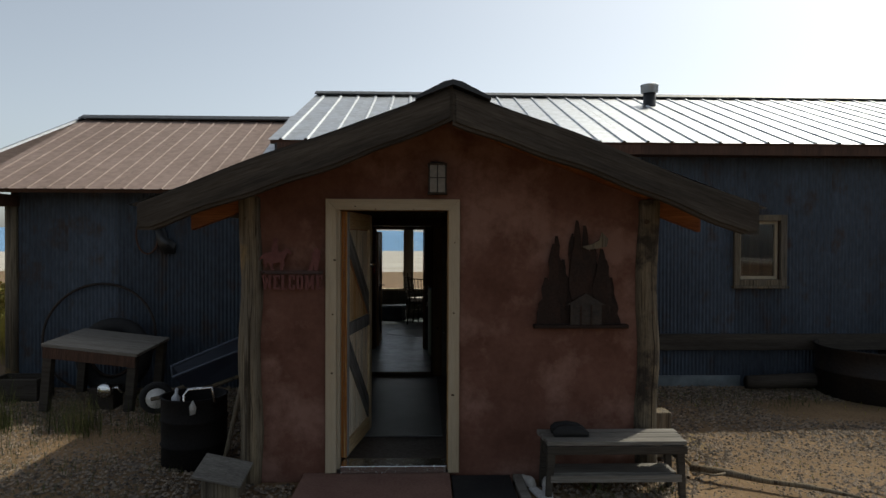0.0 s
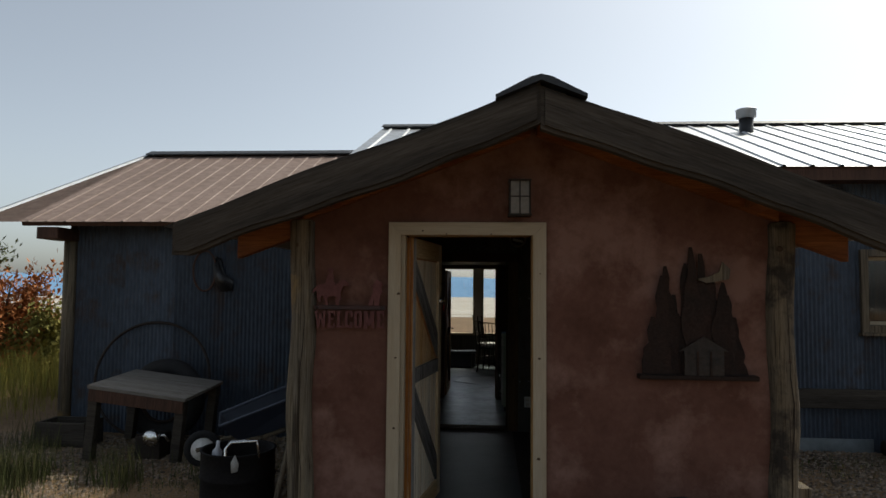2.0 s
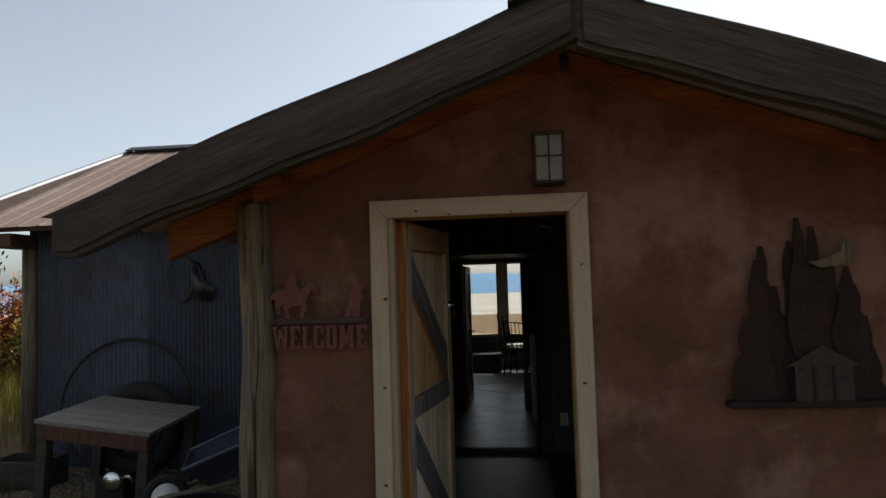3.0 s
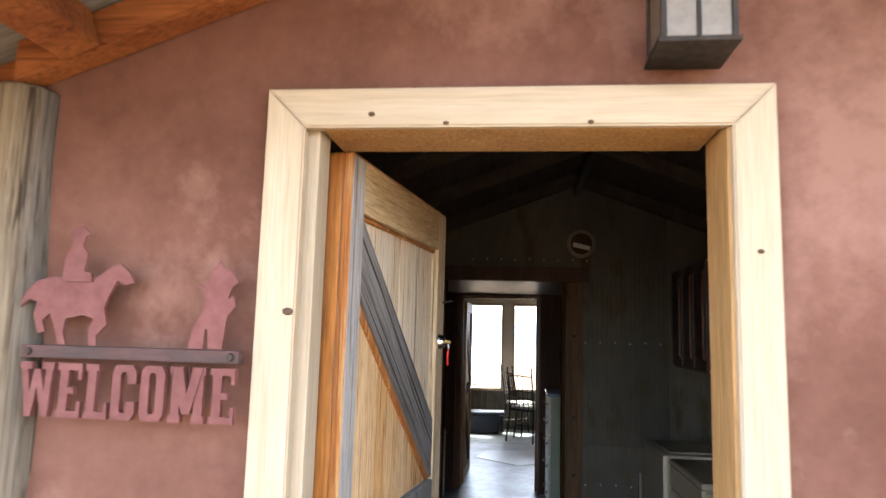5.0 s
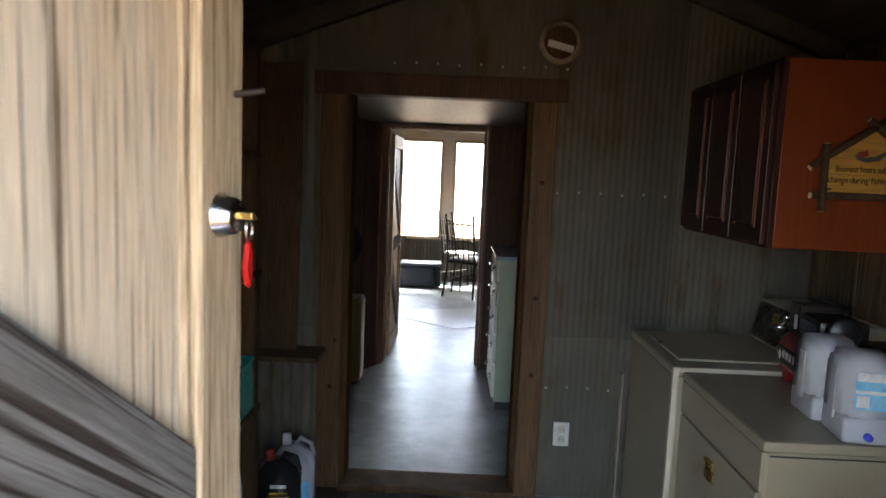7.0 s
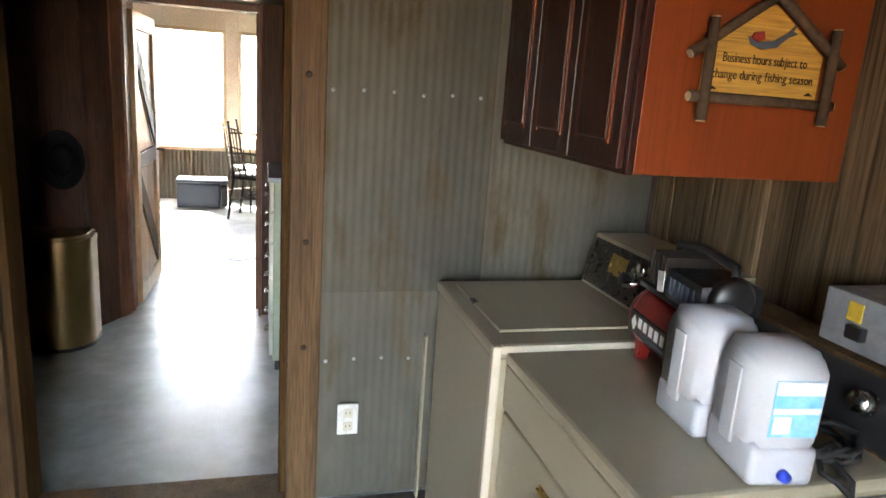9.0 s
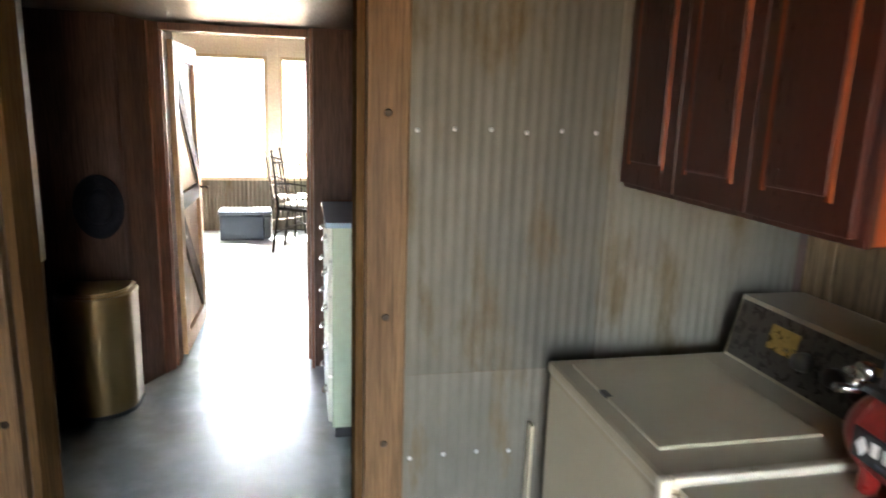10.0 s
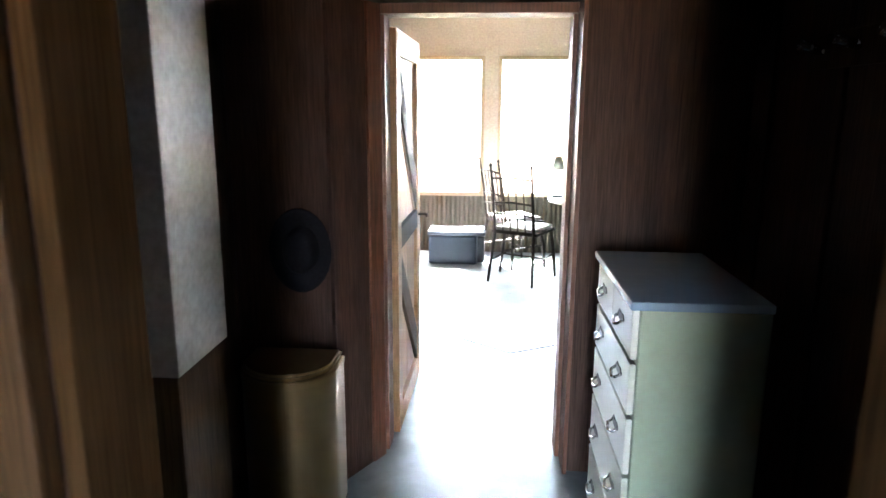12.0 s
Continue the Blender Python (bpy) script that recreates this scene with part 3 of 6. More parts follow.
CHERRY = wood("orange_stained_panel", (0.205, 0.042, 0.008), (0.175, 0.034, 0.007), "z", rough=0.38, bump=0.1, fine=16.0, gs=0.4, streak=0.12, vary=0.0)
MILK = mat("milky_plastic", (0.44, 0.45, 0.48), (0.41, 0.42, 0.45), gs=0.05, bump=0.0, rough=0.38, vary=0.0)
BLUE_LABEL = mat("blue_label", (0.10, 0.42, 0.72), (0.30, 0.62, 0.84), rough=0.4, scale=14, vary=0.0)
WHITE_LABEL = mat("white_label", (0.78, 0.78, 0.77), (0.72, 0.72, 0.72), rough=0.5, vary=0.0)
RED = mat("red_paint", (0.27, 0.022, 0.018), (0.20, 0.016, 0.013), rough=0.35, vary=0.0)
RED_TAG = mat("red_plastic_tag", (0.68, 0.015, 0.012), rough=0.4, vary=0.0)
YELLOW = mat("yellow_label", (0.72, 0.50, 0.05), rough=0.5, vary=0.0)
PLAQUE = wood("yellow_stained_board", (0.62, 0.35, 0.07), (0.52, 0.27, 0.05), "x", rough=0.5, bump=0.1, vary=0.0)
TWIG = mat("bark_twig", (0.10, 0.065, 0.04), (0.06, 0.04, 0.028), rough=0.9, scale=14, fine=70, bump=0.8)
TWIG_END = mat("cut_twig_end", (0.50, 0.38, 0.24), rough=0.8)
INK = mat("dark_ink", (0.03, 0.018, 0.012), rough=0.6, vary=0.0)
SAGE = mat("sage_green_paint", (0.33, 0.38, 0.27), (0.29, 0.34, 0.24), gs=0.15, rough=0.45, scale=2, fine=30, bump=0.08, vary=0.0)
CREAM = mat("cream_drawer_paint", (0.60, 0.60, 0.52), (0.55, 0.55, 0.47), gs=0.12, rough=0.4, vary=0.0)
# Blue window glare on the dresser top is put into its base colour.
DRESSTOP = mat("top_with_window_reflection", (0.24, 0.34, 0.45), (0.21, 0.30, 0.40), gs=0.1, rough=0.2, vary=0.0)
BRONZE_CAN = mat("brushed_bronze_bin", (0.27, 0.185, 0.085), (0.22, 0.15, 0.065), rough=0.30, metal=0.85, gs=0.1, bump=0.0, scale=2, stretch=(1, 1, 0.2), vary=0.0)
GREYPLASTIC = mat("grey_plastic", (0.06, 0.072, 0.10), (0.05, 0.06, 0.085), gs=0.1, rough=0.45, vary=0.0)
TEAL = mat("teal_plastic", (0.02, 0.36, 0.30), (0.018, 0.31, 0.26), rough=0.4, vary=0.0)
CLOTH_BLUE = mat("navy_cloth", (0.02, 0.035, 0.11), (0.015, 0.025, 0.07), rough=0.95, fine=90)
FELT = mat("dark_felt", (0.018, 0.018, 0.024), (0.012, 0.012, 0.016), rough=0.95, fine=90)
CLOTH_RED = mat("red_cloth", (0.30, 0.04, 0.06), rough=0.95, fine=90)
CLOTH_WHITE = mat("white_cloth", (0.50, 0.48, 0.45), rough=0.95, fine=90)
TAN = mat("tan_paper_bag", (0.50, 0.32, 0.12), (0.42, 0.25, 0.08), rough=0.8, scale=9)
MATGREY = mat("grey_floor_mat", (0.118, 0.122, 0.118), (0.090, 0.094, 0.092), rough=0.45, gs=0.25, fine=110, vary=0.0)
RUG = mat("flat_woven_rug", (0.245, 0.26, 0.265), (0.22, 0.235, 0.24), rough=0.32, gs=0.2, fine=120, vary=0.0)
LAMPGLASS = mat("frosted_lamp_glass", (0.17, 0.145, 0.11), rough=0.4, vary=0.0)


# ---- porch: door, casing, posts ----
def quad_board(x0, x1, z0, z1, x0t, x1t, y0, y1, bev=0.004):
    return prism(bmesh.new(), [(x0, z0), (x1, z0), (x1t, z1), (x0t, z1)], y0, y1, bev=bev)


def front_door_frame():
    root = tagged(thing("door_1", pose(0, 0, 0), "new unpainted pine door frame in the stucco wall", "door frame", "", "structure"))
    y0, y1 = FRONT - 0.035, FRONT - 0.001
    ox0, ox1, oz, w = -0.570, 0.455, 2.051, 0.084
    part("casing", prism(bmesh.new(), [(ox0, -0.05), (ox0 + w, -0.05), (ox0 + w, oz - w), (ox0, oz)], y0, y1, bev=0.004), PINE, root)
    part("casing", prism(bmesh.new(), [(ox1 - w, -0.05), (ox1, -0.05), (ox1, oz), (ox1 - w, oz - w)], y0, y1, bev=0.004), PINE, root)
    part("casing", prism(bmesh.new(), [(ox0, oz + 0.0015), (ox0 + w, oz - w + 0.0015), (ox1 - w, oz - w + 0.0015), (ox1, oz + 0.0015)], y0, y1, bev=0.004), PINE_X, root)
    part("jamb", B(DL - 0.06, DL + 0.012, FRONT + 0.001, FRONT + 0.080, -0.03, DT, bev=0.003), PINE, root)
    part("jamb", B(DR - 0.014, DR + 0.004, FRONT - 0.018, FRONT + 0.13, -0.03, DT, bev=0.003), PINE_WARM, root)
    part("head_jamb", B(DL + 0.022, DR - 0.022, FRONT - 0.018, FRONT + 0.155, DT - 0.022, DT + 0.004, bev=0.003), PINE_WARM, root)
    part("sill", B(DL + 0.022, DR - 0.022, FRONT - 0.04, FRONT + 0.15, -0.05, 0.006, bev=0.004), CHROME, root, "worn metal door sill")
    return root


def knotted(root, spots, y):
    for x, z, r in spots:
        bm = bmesh.new()
        lathe(bm, [(0, 0.003), (r * 0.45, 0.003), (r * 0.7, 0.001), (r * 0.7, 0.0)], 10, Matrix.Translation((x, y, z)) @ pose(0, 0, 0, 90) @ Matrix.Diagonal((1.5, 1, 1, 1)))
        part("knot", bm, TWIG, root, "", True)


def brace_between(root, material, pts, y0, y1):
    """A slanting board whose grain runs along it."""
    cx, cz = sum(p[0] for p in pts) / 4, sum(p[1] for p in pts) / 4
    phi = math.atan2(pts[2][0] - pts[1][0], pts[2][1] - pts[1][1])
    c, s = math.cos(phi), math.sin(phi)
    local = [((x - cx) * c - (z - cz) * s, (x - cx) * s + (z - cz) * c) for x, z in pts]
    ob = part("diagonal_brace", prism(bmesh.new(), local, y0, y1, bev=0.003), material, root)
    ob.matrix_basis = Matrix.Translation((cx, 0, cz)) @ pose(0, 0, 0, 0, math.degrees(phi), 0)
    return ob


def plank_door(name, label, m, width, height, mats, mid, thick=0.052, sa=0.10, sb=0.10, low_panel=None, top=0.11):
    """A door of boards with a Z brace on its face at -y; x runs from the hinge."""
    stile_a, stile_b, rail, brace, panel, edge = mats
    root = thing(name, m, label, "door")
    t = thick
    part("door_core", B(0.0, width, 0.006, t, 0.012, height, bev=0.003), edge, root, "oiled orange pine door edge")
    n, x = 2, sa
    w = (width - sa - sb) / n
    first = None
    for i in range(n):
        for za, zb in ((0.13, mid - 0.05), (mid + 0.05, height - top)):
            part("panel_board", B(x + i * w + 0.001, x + (i + 1) * w - 0.001, -0.004 - 0.001 * (i % 2), 0.006, za, zb), panel, root)
    f0, f1 = -0.026, 0.006
    part("stile", B(-0.001, sa, f0, f1, 0.012, height, bev=0.004), stile_a, root)
    part("stile", B(width - sb, width + 0.001, f0, f1, 0.012, height, bev=0.004), stile_b, root)
    part("top_rail", B(sa + 0.001, width - sb - 0.001, f0, f1, height - top, height, bev=0.004), rail, root)
    part("middle_rail", B(sa + 0.001, width - sb - 0.001, f0, f1, mid - 0.05, mid + 0.05, bev=0.004), brace, root)
    part("bottom_rail", B(sa + 0.001, width - sb - 0.001, f0, f1, 0.012, 0.13, bev=0.004), rail, root)
    if low_panel:
        part("bead", B(sa + 0.002, width - sb - 0.002, -0.014, -0.003, height - top - 0.011, height - top - 0.001, bev=0.003), edge, root)
        part("bead", B(width - sb - 0.010, width - sb - 0.001, -0.014, -0.003, mid + 0.06, height - top - 0.012, bev=0.003), stile_b, root)
    xa, xb, d = sa + 0.002, width - sb - 0.002, 0.19
    brace_between(root, brace, [(xa, height - top - 0.005 - d), (xa, height - top - 0.005), (xb, mid + 0.055 + d), (xb, mid + 0.055)], f0 + 0.004, f1 - 0.003)
    part("panel_board", prism(bmesh.new(), [(xa, mid + 0.053), (xb, mid + 0.053), (xa, height - top - 0.010 - d)], -0.007, -0.0056), low_panel or panel, root)
    part("brace_edge", prism(bmesh.new(), [(xa, height - top - 0.035 - d), (xa, height - top - 0.007 - d), (xb, mid + 0.053), (xb - 0.035, mid + 0.053)], f0 + 0.013, f1 - 0.004), edge, root)
    brace_between(root, brace, [(xa, mid - 0.055), (xa, mid - 0.055 - d), (xb, 0.133), (xb, 0.133 + d)], f0 + 0.004, f1 - 0.003)
    return root


front_door_frame()
knotted(bpy.data.objects["door_1"], [(-0.50, 1.585, 0.011), (-0.345, 1.995, 0.007), (-0.19, 1.975, 0.006), (0.10, 1.975, 0.006), (-0.515, 1.17, 0.008), (0.415, 1.72, 0.006), (0.41, 1.18, 0.009), (-0.52, 0.72, 0.009), (0.405, 0.55, 0.012)], FRONT - 0.037)
door = plank_door("front_door", "open weathered plank door with a grey diagonal brace", pose(-0.4507, 5.669, 0.0, 0, 0, 81.5), 0.868, 1.963,
                  (GREY_PALE, PINE_WORN, PINE_WORN_X, GREY, PLY, ORANGE), 1.02, 0.088, 0.076, 0.092, PLY_ORANGE, 0.13)
for z in (1.74, 0.98, 0.28):
    part("hinge", T([(-0.012, 0.060, z - 0.055), (-0.012, 0.060, z + 0.055)], 0.008, 8), IRON, door, "dark iron hinge")
for a, b in ((-0.026, -0.002), (0.000, 0.034), (0.037, 0.088)):
    part("edge_strip", B(-0.006, -0.0015, a, b, 0.012, 1.963, bev=0.002), ORANGE, door, "oiled orange pine door edge")
part("edge_strip", B(0.0, 0.868, -0.024, 0.088, 1.9635, 1.968, bev=0.002), ORANGE, door)
lock = part("deadbolt", lathe(bmesh.new(), [(0, 0.022), (0.016, 0.022), (0.02, 0.018), (0.024, 0.004), (0.026, 0.0)], 18, Matrix.Translation((0.818, -0.026, 1.519)) @ pose(0, 0, 0, 90)), CHROME, door, "chrome deadbolt cylinder", True)
part("key", B(0.811, 0.825, -0.066, -0.047, 1.516, 1.524, bev=0.001), BRASS, lock, "brass key in the lock")
part("key_tag", prism(bmesh.new(), [(0.816, 1.488), (0.823, 1.494), (0.828, 1.478), (0.828, 1.452), (0.823, 1.438), (0.816, 1.442), (0.811, 1.462)], -0.060, -0.054, bev=0.002), RED_TAG, lock, "red key tag")
part("key_ring", T([(0.821 + 0.008 * math.cos(a), -0.058, 1.504 + 0.012 * math.sin(a)) for a in (2 * math.pi * k / 12 for k in range(12))], 0.0016, 6, True), CHROME, lock, "", True)
part("nail", T([(0.847, -0.02, 1.655), (0.858, -0.058, 1.662)], 0.004, 6), IRON, door)

for px, label in ((-1.142, "weathered grey log post at the porch corner"), (1.918, "weathered grey log post at the porch corner, with peeling bark")):
    root = thing("log_post", pose(px, FRONT + 0.01, -0.2), label, "post", "porch corner posts")
    h = roof_z(px) - 0.152 + 0.195
    pts = [(0.012 * math.sin(i * 0.9 + px), -0.01, h * i / 14) for i in range(15)]
    part("log", T(pts + [(pts[14][0], -0.01, h + 0.012), (pts[14][0], -0.01, h + 0.018)], [0.087 - 0.0004 * i for i in range(15)] + [0.065, 0.035], 16, wob=0.02), LOG if px < 0 else LOG_BARK, root, "", True)
    part("drying_crack", T([(0.012 * math.sin(i * 0.9 + px) + 0.02 + 0.006 * math.sin(i * 2.1), -0.01 - 0.085 + 0.0004 * i, h * i / 14) for i in range(3, 12)], [0.001, 0.0025, 0.003, 0.0035, 0.003, 0.003, 0.0025, 0.002, 0.001], 5), INK, root, "dark drying crack")
    for kx, kz in ((-0.03, 0.93), (0.015, 0.62), (-0.02, 0.36)):
        a = math.asin(kx / 0.08)
        part("knot", lathe(bmesh.new(), [(0, 0.004), (0.010, 0.004), (0.016, 0.001), (0.02, -0.004)], 12, Matrix.Translation((kx, -0.01 - 0.080 * math.cos(a), h * kz)) @ pose(0, 0, 0, 90, 0, math.degrees(a))), TWIG, root, "", True)


def lantern():
    root = thing("wall_lantern", pose(0.280, FRONT - 0.002, 2.193) @ Matrix.Diagonal((0.95, 0.80, 0.92, 1)), "dusty square wall lantern with frosted panes", "lamp")
    part("back_plate", B(-0.06, 0.06, -0.018, 0.0, -0.06, 0.16, bev=0.006), IRON, root)
    part("arm", B(-0.02, 0.02, -0.04, -0.016, 0.11, 0.14, bev=0.003), IRON, root)
    w = 0.066
    part("shade_top", B(-w - 0.010, w + 0.010, -0.193, -0.027, 0.12, 0.135, bev=0.005), IRON, root)
    part("pane_body", B(-w, w, -0.185, -0.035, -0.105, 0.12, bev=0.006), LAMPGLASS, root)
    part("base", B(-w - 0.012, w + 0.012, -0.195, -0.025, -0.117, -0.105, bev=0.004), IRON, root)
    for x in (-w, 0, w):
        part("glazing_bar", B(x - 0.004, x + 0.004, -0.191, -0.184, -0.105, 0.12), IRON, root)
    part("glazing_bar", B(-w, w, -0.1915, -0.1845, 0.01, 0.018), IRON, root)
    for y in (-0.185, -0.035):
        for s in (-1, 1):
            part("corner_bar", B(s * w - 0.006, s * w + 0.006, y - 0.004, y + 0.006, -0.105, 0.12), IRON, root)
    return root


lantern()


def letters(text, size, depth, m, material, parent, name="letter", spacing=1.0, width=None, bold=0.0):
    """Each letter of a word as a mesh of its own, standing in x and z and looking to -y."""
    cu = bpy.data.curves.new("glyphs", "FONT")
    dg_list, x = [], 0.0
    made = []
    for ch in text:
        cu.body, cu.size, cu.extrude, cu.offset = ch, size, depth / 2, bold
        ob = bpy.data.objects.new("glyph", cu)
        scene.collection.objects.link(ob)
        bpy.context.view_layer.update()
        ev = ob.evaluated_get(bpy.context.evaluated_depsgraph_get())
        me = bpy.data.meshes.new_from_object(ev)
        bpy.data.objects.remove(ob)
        if not me.vertices:
            x += size * 0.28 * spacing
            bpy.data.meshes.remove(me)
            continue
        lo, hi = min(v.co.x for v in me.vertices), max(v.co.x for v in me.vertices)
        made.append((me, x - lo))
        x += (hi - lo) + size * 0.09 * spacing
    k = width / x if width else 1.0
    for me, dx in made:
        me.transform(pose(0, 0, 0, 90) @ Matrix.Diagonal((k, 1, 1, 1)) @ Matrix.Translation((dx, 0, 0)))
        me.materials.clear()
        me.materials.append(material)
        o = new(name, me)
        o.parent, o.matrix_basis = parent, m
    return x * k


def slab_letter(ch, x, w, parent):
    """A block letter with heavy feet, cut from plate; h is its height."""
    bm, h, s, f, k = bmesh.new(), 0.100, 0.017, 0.013, [0]

    def bar(*pts):
        k[0] += 1
        prism(bm, [(p * w, q * h) for p, q in pts], -0.008 - 0.0005 * k[0], 0.004)

    def rect(a, b, c, d):
        bar((a, c), (b, c), (b, d), (a, d))

    u, v = s / w, f / h
    if ch in "EL":
        rect(0.10, 0.10 + u, 0, 1), rect(0, 1, 0, v), rect(0.86, 1, v, 0.30)
    if ch == "L":
        rect(0, 0.10 + u + 0.12, 1 - v, 1)
    if ch == "E":
        rect(0, 1, 1 - v, 1), rect(0.86, 1, 0.70, 1 - v), rect(0.10 + u, 0.72, 0.44, 0.56)
    if ch in "CO":
        rect(0, u, 0.14, 0.86), rect(0.16, 0.84, 0, v), rect(0.16, 0.84, 1 - v, 1)
        bar((0, 0.14), (0.16, 0), (u + 0.08, v), (u, 0.2)), bar((0, 0.86), (u, 0.8), (u + 0.08, 1 - v), (0.16, 1))
        bar((1, 0.14), (1 - u, 0.2), (1 - u - 0.08, v), (0.84, 0)), bar((1, 0.86), (0.84, 1), (1 - u - 0.08, 1 - v), (1 - u, 0.8))
        if ch == "O":
            rect(1 - u, 1, 0.14, 0.86)
        else:
            rect(1 - u, 1, 0.66, 0.86), rect(1 - u, 1, 0.14, 0.34)
    if ch == "M":
        rect(0.06, 0.06 + u, 0, 1), rect(0.94 - u, 0.94, 0, 1), rect(0, 0.34, 0, v), rect(0.66, 1, 0, v), rect(0, 0.06, 1 - v, 1), rect(0.94, 1, 1 - v, 1)
        bar((0.06, 1), (0.06 + u * 1.2, 1), (0.5 + u * 0.45, 0.16), (0.5 - u * 0.45, 0.16)), bar((0.94, 1), (0.5 + u * 0.45, 0.16), (0.5 - u * 0.45, 0.16), (0.94 - u * 1.2, 1))
    if ch == "W":
        rect(0, 0.34, 1 - v, 1), rect(0.66, 1, 1 - v, 1)
        for a, b in ((0.06, 0.24), (0.44, 0.24), (0.44, 0.74), (0.80, 0.74)):
            bar((a, 1 - v), (b, 0), (b + u * 0.75, 0), (a + u * 0.75, 1 - v))
    o = part("letter", bm, SIGN_PINK, parent)
    o.matrix_basis = pose(x, 0.0, -0.108)


def welcome_sign():
    y = FRONT - 0.058
    root = thing("welcome_sign", pose(-0.818, y, 1.478) @ Matrix.Diagonal((1.05, 1, 1.08, 1)), "cut-metal welcome sign painted like the reddish wall", "sign")
    # The bar's colour is darkened to hold the shadow along the angle iron.
    part("bar", B(-0.222, 0.222, -0.006, 0.02, 0.0, 0.024, bev=0.003), mat("shadowed_angle_iron", (0.050, 0.036, 0.034), (0.090, 0.045, 0.040), rough=0.7, scale=5, stretch=(1, 1, 4), vary=0.0), root, "angle iron bar coloured dark for its shadow")
    for s in (-1, 1):
        part("bolt", lathe(bmesh.new(), [(0, 0.006), (0.006, 0.005), (0.008, 0.0)], 10, Matrix.Translation((s * 0.205, -0.006, 0.012)) @ pose(0, 0, 0, 90)), IRON, root)
    for s in (-1, 1):
        part("bracket", T([(s * 0.2, 0.0, 0.012), (s * 0.2, 0.055, 0.012)], 0.006, 8), IRON, root)
    x = -0.219
    for ch, w in zip("WELCOME", (0.078, 0.055, 0.052, 0.055, 0.055, 0.078, 0.053)):
        slab_letter(ch, x + 0.04 * w, w * 0.90, root)
        x += w + 0.0025
    # trotting horse with a rider on its back, and a standing cowboy in plain outline
    horse = [(-0.215, 0.11), (-0.235, 0.095), (-0.228, 0.12), (-0.205, 0.145), (-0.17, 0.155), (-0.12, 0.148), (-0.075, 0.155), (-0.05, 0.175), (-0.03, 0.18), (-0.012, 0.165), (0.0, 0.145),
             (-0.018, 0.14), (-0.035, 0.148), (-0.05, 0.12), (-0.058, 0.095), (-0.05, 0.065), (-0.07, 0.045), (-0.068, 0.026), (-0.083, 0.026), (-0.088, 0.055), (-0.078, 0.075), (-0.10, 0.082),
             (-0.135, 0.075), (-0.14, 0.05), (-0.132, 0.026), (-0.147, 0.026), (-0.16, 0.06), (-0.17, 0.085), (-0.185, 0.07), (-0.178, 0.05), (-0.192, 0.045), (-0.205, 0.08), (-0.20, 0.105)]
    bm = bmesh.new()
    prism(bm, horse, -0.003, 0.003)
    part("horse_cutout", bm, SIGN_PINK, root)
    part("saddle_cutout", prism(bmesh.new(), [(-0.148, 0.145), (-0.085, 0.145), (-0.088, 0.162), (-0.104, 0.165), (-0.098, 0.20), (-0.110, 0.212), (-0.106, 0.232), (-0.096, 0.236), (-0.112, 0.252), (-0.130, 0.250), (-0.142, 0.234), (-0.131, 0.230), (-0.130, 0.212), (-0.146, 0.195)], -0.0075, -0.0035), SIGN_PINK, root)
    part("upright_cutout", prism(bmesh.new(), [(0.118, 0.026), (0.148, 0.026), (0.150, 0.062), (0.155, 0.062), (0.158, 0.026), (0.186, 0.026), (0.192, 0.085), (0.208, 0.105), (0.203, 0.125), (0.192, 0.118), (0.200, 0.142), (0.212, 0.150), (0.200, 0.168), (0.180, 0.176), (0.172, 0.190), (0.160, 0.176), (0.150, 0.150), (0.128, 0.144), (0.146, 0.136), (0.146, 0.10), (0.124, 0.06)], -0.003, 0.003), SIGN_PINK, root)


welcome_sign()


def metal_art():
    root = thing("metal_wall_art", pose(1.385, FRONT - 0.03, 1.095), "rusty cut-metal wall art with tall spires on a ledge", "wall art")
    part("ledge", B(-0.36, 0.37, -0.05, 0.03, -0.03, 0.0, bev=0.008), RUST, root)
    random.seed(5)
    for x, w, h in ((-0.27, 0.10, 0.36), (-0.22, 0.11, 0.62), (-0.17, 0.12, 0.68), (-0.11, 0.11, 0.50), (-0.05, 0.12, 0.70), (-0.01, 0.12, 0.80), (0.04, 0.12, 0.76), (0.09, 0.13, 0.62),
                    (0.15, 0.12, 0.58), (0.20, 0.11, 0.50), (0.25, 0.10, 0.36)):
        n = 9
        lean = random.uniform(-0.02, 0.02)
        left = [(x + lean * i / n - w * (0.60 - 0.50 * (i / n) ** 1.8) * (0.55 + 0.7 * random.random()), h * i / n) for i in range(n + 1)]
        right = [(x + lean * i / n + w * (0.60 - 0.50 * (i / n) ** 1.8) * (0.55 + 0.7 * random.random()), h * i / n) for i in range(n + 1)]
        y = random.uniform(-0.02, 0.01)
        part("spire", prism(bmesh.new(), left + right[::-1], y, y + 0.006), RUST, root)
    part("cabin_plate", prism(bmesh.new(), [(-0.08, 0.0), (0.16, 0.0), (0.16, 0.15), (0.19, 0.15), (0.04, 0.24), (-0.11, 0.15), (-0.08, 0.15)], -0.040, -0.034), IRON, root)
    for x in (0.0, 0.08):
        part("cabin_post", B(x - 0.006, x + 0.006, -0.046, -0.041, 0.0, 0.15), RUST, root)
    part("rock_plate", prism(bmesh.new(), [(0.0, 0.60), (0.06, 0.575), (0.13, 0.585), (0.20, 0.60), (0.21, 0.66), (0.16, 0.71), (0.14, 0.645), (0.08, 0.615)], -0.032, -0.026), LOG, root, "paler worn plate")


metal_art()


